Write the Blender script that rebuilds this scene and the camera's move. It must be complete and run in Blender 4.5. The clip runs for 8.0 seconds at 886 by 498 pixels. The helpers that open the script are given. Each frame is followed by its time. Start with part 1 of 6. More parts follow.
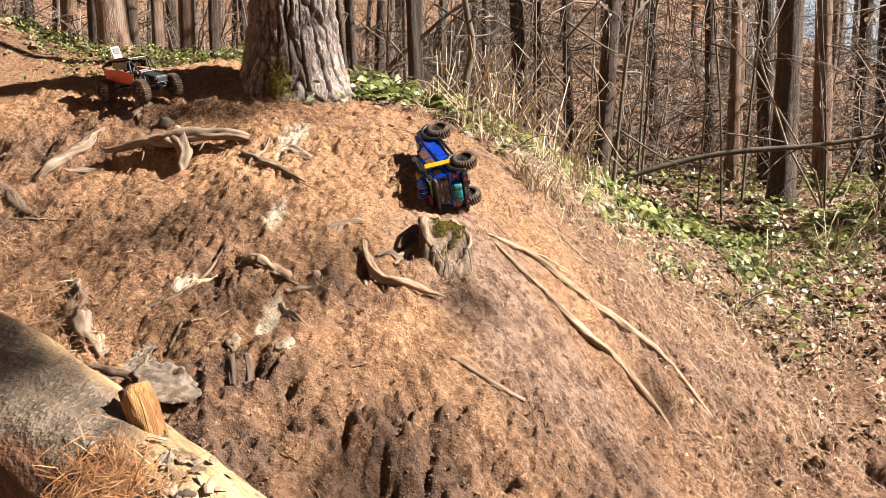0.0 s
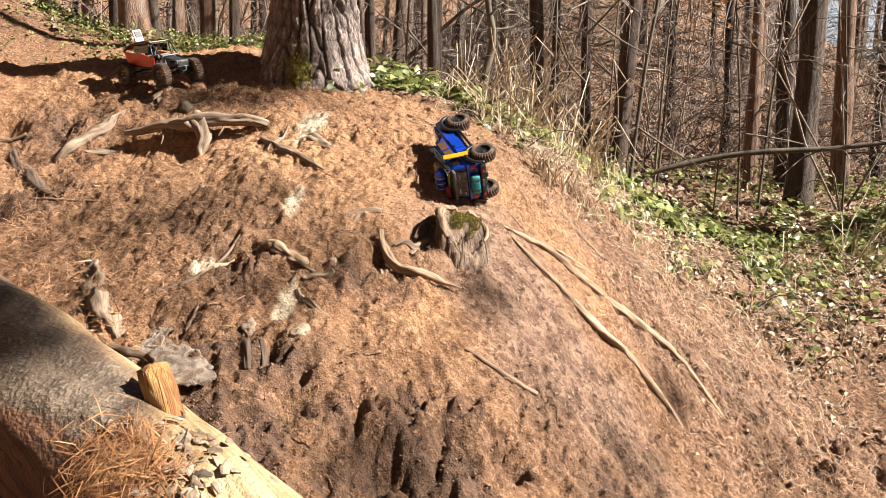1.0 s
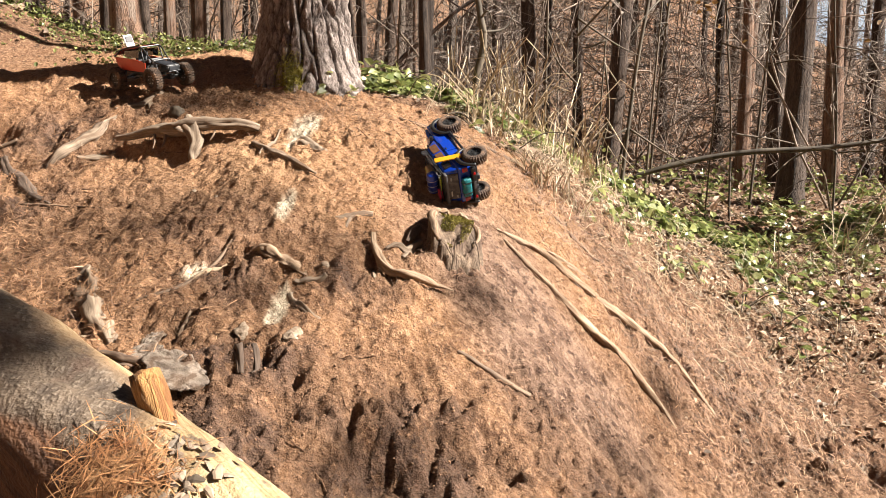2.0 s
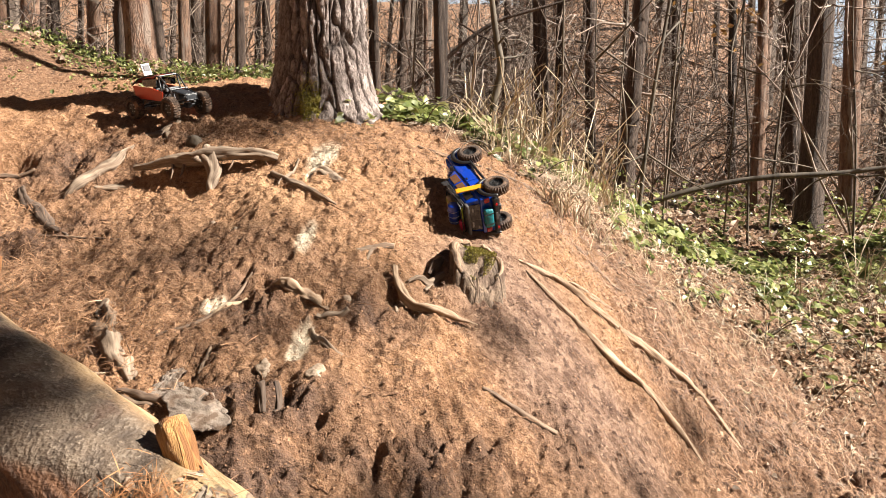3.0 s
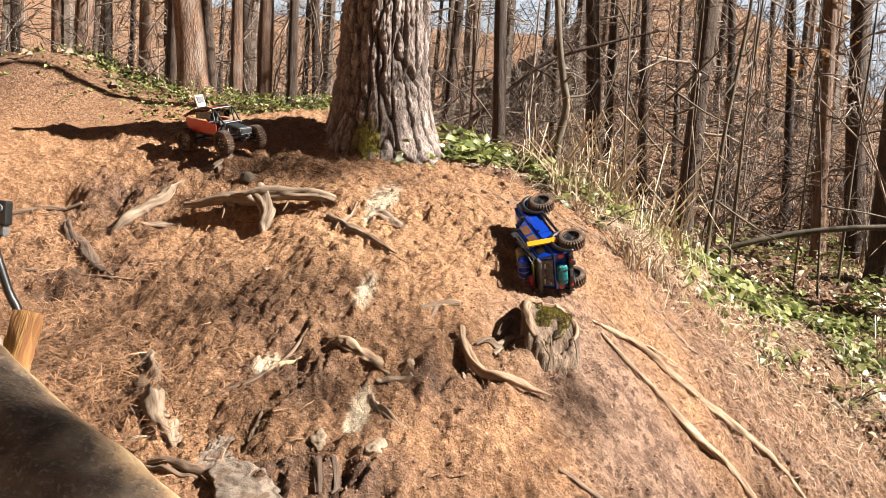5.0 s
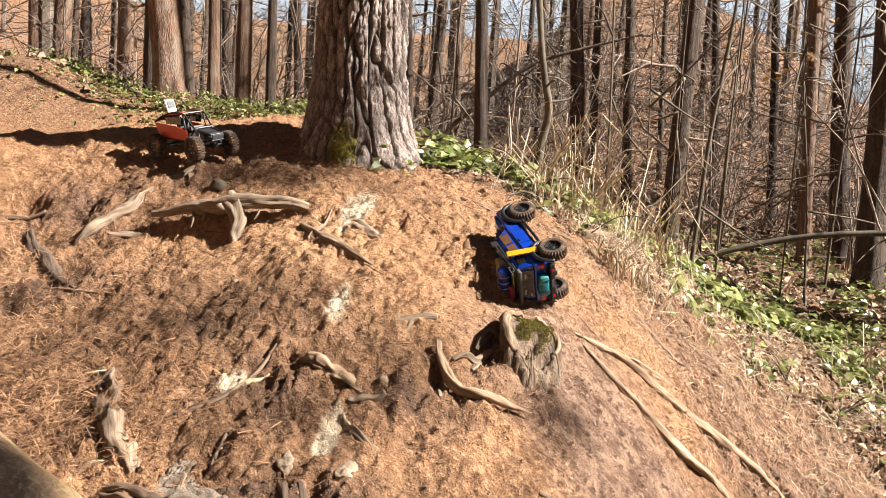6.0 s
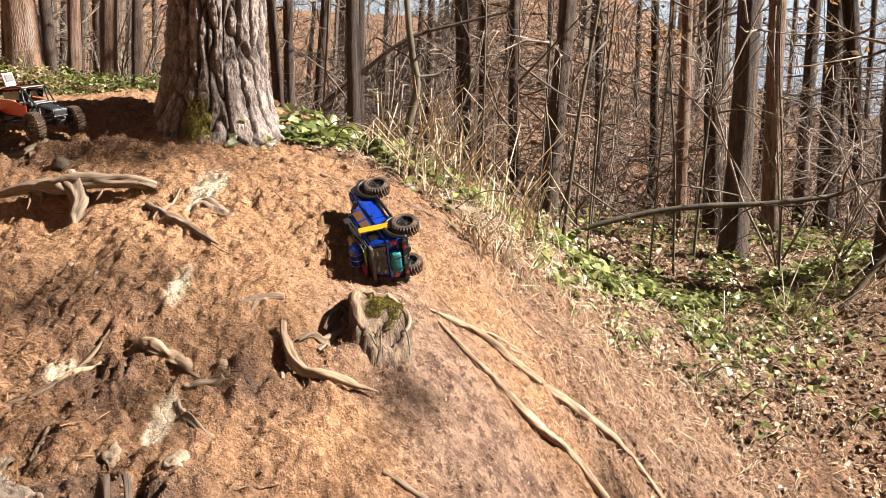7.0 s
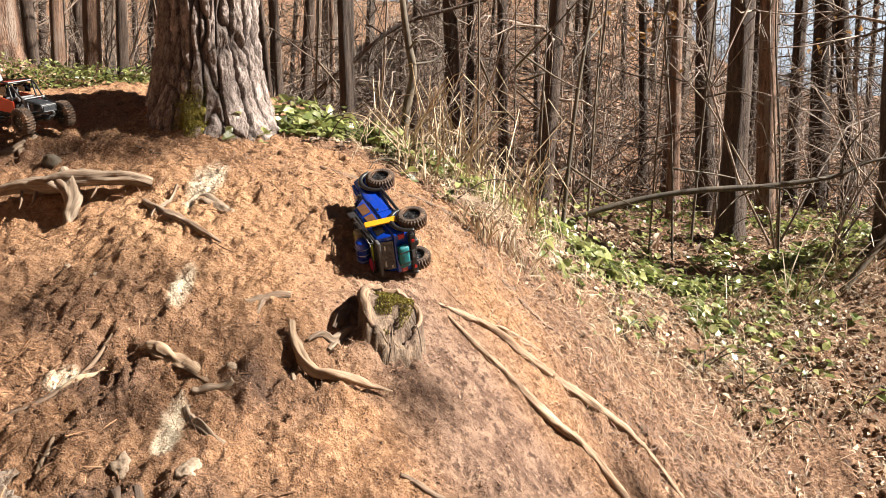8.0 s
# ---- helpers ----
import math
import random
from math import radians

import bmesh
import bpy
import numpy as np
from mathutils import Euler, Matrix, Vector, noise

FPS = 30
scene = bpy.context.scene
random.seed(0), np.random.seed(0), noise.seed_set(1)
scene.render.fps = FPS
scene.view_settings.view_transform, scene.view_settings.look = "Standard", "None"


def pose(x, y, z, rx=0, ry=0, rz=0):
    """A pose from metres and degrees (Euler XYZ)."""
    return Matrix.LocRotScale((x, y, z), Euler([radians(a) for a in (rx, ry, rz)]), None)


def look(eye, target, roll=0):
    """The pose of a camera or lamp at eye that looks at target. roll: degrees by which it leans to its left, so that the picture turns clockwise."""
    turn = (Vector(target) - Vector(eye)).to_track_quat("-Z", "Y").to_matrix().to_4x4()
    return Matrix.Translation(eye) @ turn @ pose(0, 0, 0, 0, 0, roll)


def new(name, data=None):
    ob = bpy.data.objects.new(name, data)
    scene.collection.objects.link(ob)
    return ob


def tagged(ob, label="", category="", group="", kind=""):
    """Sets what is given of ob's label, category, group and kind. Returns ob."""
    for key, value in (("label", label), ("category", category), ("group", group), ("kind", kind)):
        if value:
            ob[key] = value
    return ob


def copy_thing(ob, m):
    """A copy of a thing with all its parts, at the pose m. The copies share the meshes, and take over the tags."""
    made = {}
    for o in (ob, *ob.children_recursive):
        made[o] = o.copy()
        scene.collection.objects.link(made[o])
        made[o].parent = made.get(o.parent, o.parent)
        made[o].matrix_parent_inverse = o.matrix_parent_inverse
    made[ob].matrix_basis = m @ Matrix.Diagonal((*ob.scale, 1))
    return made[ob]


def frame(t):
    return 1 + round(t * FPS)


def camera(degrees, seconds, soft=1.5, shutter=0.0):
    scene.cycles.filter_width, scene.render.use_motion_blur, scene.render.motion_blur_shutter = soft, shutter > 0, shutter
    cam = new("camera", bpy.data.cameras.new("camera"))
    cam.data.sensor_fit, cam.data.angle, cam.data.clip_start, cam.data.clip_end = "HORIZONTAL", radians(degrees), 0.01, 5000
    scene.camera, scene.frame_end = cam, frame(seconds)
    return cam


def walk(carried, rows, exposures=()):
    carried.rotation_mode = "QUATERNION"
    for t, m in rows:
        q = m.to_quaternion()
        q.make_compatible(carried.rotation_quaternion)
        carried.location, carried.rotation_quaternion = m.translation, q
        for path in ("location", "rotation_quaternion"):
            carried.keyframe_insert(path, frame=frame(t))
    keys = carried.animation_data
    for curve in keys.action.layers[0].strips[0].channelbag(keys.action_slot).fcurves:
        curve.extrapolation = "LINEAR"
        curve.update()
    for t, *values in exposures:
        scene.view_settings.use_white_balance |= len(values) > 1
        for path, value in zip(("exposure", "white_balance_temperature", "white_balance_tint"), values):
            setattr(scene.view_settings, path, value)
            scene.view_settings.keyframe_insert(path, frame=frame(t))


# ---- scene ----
cam = camera(56.0, 8.0, soft=0.4)
PATH = [
    (0, (0.179, -0.312, 0.939), (0.032, 1.673, 0.745), 1.0),
    (0.5, (0.166, -0.313, 0.933), (0.005, 1.67, 0.727), 1.8),
    (1, (0.163, -0.313, 0.931), (-0.01, 1.669, 0.721), 2.6),
    (2.5, (0.172, -0.322, 0.947), (0.017, 1.662, 0.749), 2.0),
    (3, (0.123, -0.281, 0.97), (-0.059, 1.704, 0.81), 2.0),
    (3.5, (0.063, -0.193, 1.002), (-0.153, 1.791, 0.873), 2.3),
    (4, (0.016, -0.126, 1.022), (-0.23, 1.856, 0.918), 2.9),
    (4.5, (-0.012, -0.097, 1.028), (-0.273, 1.883, 0.925), 3.6),
    (5.8, (0.011, -0.022, 1.06), (-0.261, 1.957, 0.963), 3.8),
    (6, (0.01, 0.016, 1.055), (-0.227, 2.0, 0.965), 3.6),
    (6.5, (0.088, 0.061, 1.052), (-0.027, 2.055, 0.947), 3.2),
    (7, (0.156, 0.07, 1.055), (0.153, 2.066, 0.927), 2.8),
    (7.5, (0.163, 0.074, 1.059), (0.193, 2.068, 0.909), 2.7),
    (8, (0.091, 0.133, 1.068), (0.123, 2.126, 0.908), 1.7),
]
walk(cam, [(t, look(eye, target, roll)) for t, eye, target, roll in PATH])

# ---- world, sun ----
SUN_DIR = Vector((0.98, -0.10, 0.86)).normalized()
world = bpy.data.worlds.new("sky")
scene.world = world
world.use_nodes = True
wn = world.node_tree.nodes
sky = wn.new("ShaderNodeTexSky")
sky.sky_type, sky.sun_disc, sky.dust_density = "NISHITA", False, 2.0
sky.sun_elevation = math.asin(SUN_DIR.z)
sky.sun_rotation = math.atan2(SUN_DIR.x, SUN_DIR.y)
wn["Background"].inputs["Strength"].default_value = 0.006
world.node_tree.links.new(sky.outputs[0], wn["Background"].inputs["Color"])
sun = new("sun", bpy.data.lights.new("sun", "SUN"))
sun.data.energy, sun.data.angle, sun.data.color = 5.0, radians(0.55), (1.0, 0.935, 0.845)
sun.matrix_world = look(SUN_DIR * 40, (0, 0, 0))
scene.view_settings.exposure = 2.0


# ---- materials ----
def toned(c):
    """Earth, bark and dead wood are fairly dark surfaces: the listed tints are brought down to their reflectance."""
    return (0.6 * c[0], 0.6 * c[1], 0.6 * c[2])


def surface(name, low, high, scale=12.0, rough=0.85, bump=0.3, metal=0.0, fine=6.0, spots=None, island=0.0,
            per_object=0.0, stretch=(1, 1, 1), coat=0.0, depth=0.004, grain=False):
    """A worn surface: two colours mixed by coarse and fine noise, optional third colour in spots, and relief."""
    low, high, spots = toned(low), toned(high), toned(spots) if spots else None
    m = bpy.data.materials.new(name)
    m.use_nodes = True
    nt, n = m.node_tree, m.node_tree.nodes
    b = n["Principled BSDF"]
    tc, mp = n.new("ShaderNodeTexCoord"), n.new("ShaderNodeMapping")
    if grain:
        at = n.new("ShaderNodeAttribute")
        at.attribute_name = "grain"
        nt.links.new(at.outputs["Vector"], mp.inputs["Vector"])
    else:
        nt.links.new(tc.outputs["Object"], mp.inputs["Vector"])
    mp.inputs["Scale"].default_value = stretch
    coarse, small = n.new("ShaderNodeTexNoise"), n.new("ShaderNodeTexNoise")
    for tex, s, d in ((coarse, scale, 4), (small, scale * fine, 6)):
        tex.inputs["Scale"].default_value, tex.inputs["Detail"].default_value = s, d
        nt.links.new(mp.outputs[0], tex.inputs["Vector"])
    add = n.new("ShaderNodeMath")
    add.operation = "ADD"
    nt.links.new(coarse.outputs[0], add.inputs[0])
    nt.links.new(small.outputs[0], add.inputs[1])
    ramp = n.new("ShaderNodeMapRange")
    ramp.inputs["From Min"].default_value, ramp.inputs["From Max"].default_value = 0.72, 1.28
    nt.links.new(add.outputs[0], ramp.inputs["Value"])
    mix = n.new("ShaderNodeMix")
    mix.data_type = "RGBA"
    mix.inputs["A"].default_value, mix.inputs["B"].default_value = (*low, 1), (*high, 1)
    nt.links.new(ramp.outputs[0], mix.inputs["Factor"])
    colour = mix.outputs["Result"]
    if spots:
        third, limit = n.new("ShaderNodeTexNoise"), n.new("ShaderNodeMapRange")
        third.inputs["Scale"].default_value, third.inputs["Detail"].default_value = scale * 0.6, 5
        nt.links.new(mp.outputs[0], third.inputs["Vector"])
        limit.inputs["From Min"].default_value, limit.inputs["From Max"].default_value = 0.53, 0.62
        nt.links.new(third.outputs[0], limit.inputs["Value"])
        mix3 = n.new("ShaderNodeMix")
        mix3.data_type = "RGBA"
        mix3.inputs["B"].default_value = (*spots, 1)
        nt.links.new(limit.outputs[0], mix3.inputs["Factor"])
        nt.links.new(colour, mix3.inputs["A"])
        colour = mix3.outputs["Result"]
    if island or per_object:
        src = n.new("ShaderNodeNewGeometry").outputs["Random Per Island"] if island else n.new("ShaderNodeObjectInfo").outputs["Random"]
        span, hsv = n.new("ShaderNodeMapRange"), n.new("ShaderNodeHueSaturation")
        k = island or per_object
        span.inputs["To Min"].default_value, span.inputs["To Max"].default_value = 1 - k, 1 + k
        nt.links.new(src, span.inputs["Value"])
        nt.links.new(span.outputs[0], hsv.inputs["Value"])
        nt.links.new(colour, hsv.inputs["Color"])
        colour = hsv.outputs["Color"]
    nt.links.new(colour, b.inputs["Base Color"])
    b.inputs["Roughness"].default_value, b.inputs["Metallic"].default_value = rough, metal
    b.inputs["Coat Weight"].default_value = coat
    if bump:
        bp = n.new("ShaderNodeBump")
        bp.inputs["Strength"].default_value, bp.inputs["Distance"].default_value = bump, depth
        nt.links.new(add.outputs[0], bp.inputs["Height"])
        nt.links.new(bp.outputs[0], b.inputs["Normal"])
    return m


def ground_material():
    """Needle-strewn earth: pale dry dirt, dark wet mud, painted shade, leaf litter by the mesh's masks."""
    m = bpy.data.materials.new("forest_earth")
    m.use_nodes = True
    nt, n = m.node_tree, m.node_tree.nodes
    b = n["Principled BSDF"]
    tc = n.new("ShaderNodeTexCoord")

    def tex(scale, detail, kind="ShaderNodeTexNoise", rough=0.6):
        t = n.new(kind)
        t.inputs["Scale"].default_value = scale
        if kind == "ShaderNodeTexNoise":
            t.inputs["Detail"].default_value, t.inputs["Roughness"].default_value = detail, rough
        nt.links.new(tc.outputs["Object"], t.inputs["Vector"])
        return t.outputs[0]

    def rng(src, a, c, lo=0.0, hi=1.0):
        r = n.new("ShaderNodeMapRange")
        for key, v in (("From Min", a), ("From Max", c), ("To Min", lo), ("To Max", hi)):
            r.inputs[key].default_value = v
        nt.links.new(src, r.inputs["Value"])
        return r.outputs[0]

    def mix(f, a, c):
        x = n.new("ShaderNodeMix")
        x.data_type = "RGBA"
        nt.links.new(f, x.inputs["Factor"])
        for key, v in (("A", a), ("B", c)):
            if isinstance(v, tuple):
                x.inputs[key].default_value = (*v, 1)
            else:
                nt.links.new(v, x.inputs[key])
        return x.outputs["Result"]

    def mul(a, c):
        x = n.new("ShaderNodeMath")
        x.operation = "MULTIPLY"
        nt.links.new(a, x.inputs[0])
        nt.links.new(c, x.inputs[1])
        return x.outputs[0]

    def mask(name):
        a = n.new("ShaderNodeAttribute")
        a.attribute_name = name
        return a.outputs["Fac"]

    big, mid, small, grit, crumb = tex(2.2, 5), tex(14, 6), tex(70, 5), tex(210, 3), tex(34, 4)
    dirt = mix(rng(mid, 0.34, 0.66), toned(DIRT_A), toned(DIRT_B))
    dirt = mix(rng(big, 0.42, 0.62), dirt, toned(DIRT_C))
    dirt = mix(rng(small, 0.48, 0.72), dirt, toned(DIRT_D))
    dirt = mix(rng(grit, 0.52, 0.68, 0, 0.75), dirt, toned((0.10, 0.050, 0.029)))
    dirt = mix(rng(crumb, 0.56, 0.70, 0, 0.6), dirt, toned((0.13, 0.066, 0.038)))
    # the crest's paler colour also brightens ground that the sun only grazes
    dirt = mix(mul(mask("dry"), rng(small, 0.28, 0.52)), dirt, toned((0.68, 0.40, 0.215)))
    slick = mix(rng(mid, 0.36, 0.62), toned((0.21, 0.120, 0.080)), toned((0.46, 0.292, 0.202)))
    slick = mix(rng(crumb, 0.50, 0.62), slick, toned((0.13, 0.072, 0.048)))
    slick = mix(rng(small, 0.56, 0.68), slick, toned((0.56, 0.37, 0.26)))
    dirt = mix(mask("slick"), dirt, slick)
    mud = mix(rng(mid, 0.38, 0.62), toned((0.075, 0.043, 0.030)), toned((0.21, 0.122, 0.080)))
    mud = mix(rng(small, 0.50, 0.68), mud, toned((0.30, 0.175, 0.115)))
    damp_shade = mul(rng(mask("damp_shade"), 0.0, 0.8), rng(mid, 0.26, 0.48))
    soil = mix(damp_shade, dirt, mud)
    litter = mix(rng(small, 0.4, 0.62), toned((0.20, 0.104, 0.060)), toned((0.55, 0.33, 0.20)))
    litter = mix(rng(mid, 0.46, 0.62), litter, toned((0.27, 0.142, 0.080)))
    litter = mix(rng(crumb, 0.54, 0.66), litter, toned((0.11, 0.058, 0.035)))
    litter = mix(rng(grit, 0.52, 0.7, 0, 0.55), litter, toned((0.09, 0.046, 0.026)))
    soil = mix(mask("litter"), soil, litter)
    scuff = mul(mask("scuff"), rng(small, 0.02, 0.34))
    nt.links.new(mix(scuff, soil, toned((1.0, 0.84, 0.62))), b.inputs["Base Color"])
    b.inputs["Roughness"].default_value = 0.92
    b.inputs["Specular IOR Level"].default_value = 0.25
    prev = None
    for src, strength, dist in ((mid, 1.0, 0.020), (crumb, 1.0, 0.015), (small, 1.0, 0.014), (grit, 1.0, 0.007)):
        bp = n.new("ShaderNodeBump")
        bp.inputs["Strength"].default_value, bp.inputs["Distance"].default_value = strength, dist
        nt.links.new(src, bp.inputs["Height"])
        if prev:
            nt.links.new(prev, bp.inputs["Normal"])
        prev = bp.outputs[0]
    nt.links.new(prev, b.inputs["Normal"])
    return m


DIRT_A, DIRT_B, DIRT_C, DIRT_D = (0.25, 0.124, 0.064), (0.62, 0.335, 0.172), (0.50, 0.262, 0.132), (0.86, 0.51, 0.29)
M_GROUND = ground_material()
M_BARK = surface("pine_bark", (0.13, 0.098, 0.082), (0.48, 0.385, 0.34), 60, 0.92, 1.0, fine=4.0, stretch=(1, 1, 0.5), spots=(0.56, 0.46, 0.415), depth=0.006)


def furrowed(m, furrow_tint):
    """Brown inner bark between the weathered outer plates, darkened further as painted furrow shade."""
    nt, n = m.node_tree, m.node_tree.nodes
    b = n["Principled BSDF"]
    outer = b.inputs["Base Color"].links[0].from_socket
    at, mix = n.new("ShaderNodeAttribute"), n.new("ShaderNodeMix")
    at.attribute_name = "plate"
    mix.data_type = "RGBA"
    mix.inputs["A"].default_value = (*toned(furrow_tint), 1)
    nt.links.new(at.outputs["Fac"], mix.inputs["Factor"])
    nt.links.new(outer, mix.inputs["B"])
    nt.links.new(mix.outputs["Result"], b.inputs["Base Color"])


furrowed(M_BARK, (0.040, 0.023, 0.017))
M_TRUNK = surface("forest_bark", (0.024, 0.015, 0.010), (0.16, 0.105, 0.075), 34, 0.9, 1.0, stretch=(1, 1, 0.25), per_object=0.35, depth=0.012, spots=(0.07, 0.042, 0.028))
M_RED_TRUNK = surface("red_bark", (0.09, 0.046, 0.03), (0.40, 0.235, 0.15), 30, 0.9, 1.0, stretch=(1, 1, 0.25), spots=(0.30, 0.22, 0.17), depth=0.012)
M_TWIG = surface("bare_twig", (0.12, 0.085, 0.062), (0.50, 0.39, 0.31), 6, 0.8, 0.2, island=0.45)
M_SAPLING = surface("sapling_bark", (0.055, 0.041, 0.027), (0.18, 0.138, 0.09), 10, 0.8, 0.4, stretch=(1, 1, 0.3), per_object=0.3)
M_ROOT = surface("weathered_root", (0.15, 0.098, 0.063), (0.47, 0.35, 0.245), 48, 0.85, 0.6, fine=3.5, spots=(0.22, 0.138, 0.086), depth=0.0025, grain=True)
M_PALEROOT = surface("pale_root_wood", (0.20, 0.122, 0.072), (0.58, 0.41, 0.265), 48, 0.85, 0.6, fine=3.5, spots=(0.30, 0.180, 0.104), depth=0.0025, grain=True)
M_SKY = bpy.data.materials.new("hazy_sky")
M_WORN = surface("worn_root_wood", (0.46, 0.30, 0.17), (0.70, 0.54, 0.36), 40, 0.78, 0.7, grain=True)
M_STICK = surface("dead_stick", (0.12, 0.072, 0.046), (0.36, 0.245, 0.16), 30, 0.85, 0.5, depth=0.002, grain=True)
M_DARK_STICK = surface("dark_dead_wood", (0.06, 0.038, 0.026), (0.20, 0.13, 0.088), 25, 0.85, 0.6, grain=True)
M_BROKEN = surface("splintered_wood", (0.50, 0.20, 0.05), (0.86, 0.50, 0.18), 45, 0.75, 1.0, spots=(0.40, 0.17, 0.055), depth=0.005, grain=True)
M_FRESHNEEDLE = surface("fresh_fallen_needle", (0.40, 0.165, 0.065), (0.78, 0.42, 0.19), 3, 0.6, 0, island=0.5)
M_STUMP = surface("stump_wood", (0.08, 0.05, 0.033), (0.34, 0.235, 0.155), 40, 0.9, 0.8, spots=(0.14, 0.085, 0.055), depth=0.005, grain=True)
M_MOSS = surface("moss", (0.19, 0.165, 0.025), (0.60, 0.50, 0.10), 45, 0.95, 1.0, depth=0.008, island=0.3)
M_NEEDLE = surface("pine_needle", (0.17, 0.080, 0.040), (0.54, 0.30, 0.16), 3, 0.65, 0, island=0.6)
M_DRYLEAF = surface("dry_leaf", (0.38, 0.235, 0.14), (0.84, 0.67, 0.50), 5, 0.65, 0.2, island=0.65)
M_FLOORLEAF = surface("wood_floor_leaf", (0.28, 0.165, 0.10), (0.72, 0.52, 0.38), 5, 0.7, 0.2, island=0.5)
M_GREENLEAF = surface("bramble_leaf", (0.10, 0.140, 0.036), (0.33, 0.37, 0.115), 7, 0.34, 0.3, island=0.55)
# lighter leaf green: part own colour, part sun on the leaves painted in
M_PALELEAF = surface("pale_green_leaf", (0.28, 0.31, 0.08), (0.58, 0.58, 0.25), 7, 0.4, 0.3, island=0.4)
M_REED = surface("dry_reed", (0.46, 0.32, 0.18), (0.88, 0.72, 0.50), 8, 0.6, 0.2, island=0.35)
M_CLOD = surface("earth_clod", (0.16, 0.084, 0.048), (0.46, 0.26, 0.15), 20, 0.95, 0.6, island=0.35)
M_STONE = surface("pale_stone", (0.25, 0.17, 0.11), (0.50, 0.38, 0.27), 25, 0.85, 0.6)
M_BARKPIECE = surface("grey_bark_flake", (0.17, 0.125, 0.095), (0.46, 0.365, 0.285), 55, 0.9, 0.9, spots=(0.20, 0.13, 0.085), depth=0.004)
M_ORANGELEAF = surface("hanging_brown_leaf", (0.30, 0.15, 0.045), (0.55, 0.32, 0.12), 8, 0.6, 0.1, island=0.4)
M_FARWOOD = surface("far_wood", (0.075, 0.055, 0.043), (0.30, 0.23, 0.18), 1.5, 0.9, 0.2, island=0.45)


def translucent(m, share):
    """Thin leaves and stalks let part of the sun through."""
    nt, n = m.node_tree, m.node_tree.nodes
    b, out = n["Principled BSDF"], n["Material Output"]
    thin, mix = n.new("ShaderNodeBsdfTranslucent"), n.new("ShaderNodeMixShader")
    nt.links.new(b.inputs["Base Color"].links[0].from_socket, thin.inputs["Color"])
    mix.inputs[0].default_value = share
    nt.links.new(b.outputs[0], mix.inputs[1])
    nt.links.new(thin.outputs[0], mix.inputs[2])
    nt.links.new(mix.outputs[0], out.inputs["Surface"])


for leafy_mat, share in ((M_GREENLEAF, 0.4), (M_PALELEAF, 0.4), (M_DRYLEAF, 0.35), (M_FLOORLEAF, 0.3), (M_REED, 0.25), (M_ORANGELEAF, 0.4)):
    translucent(leafy_mat, share)


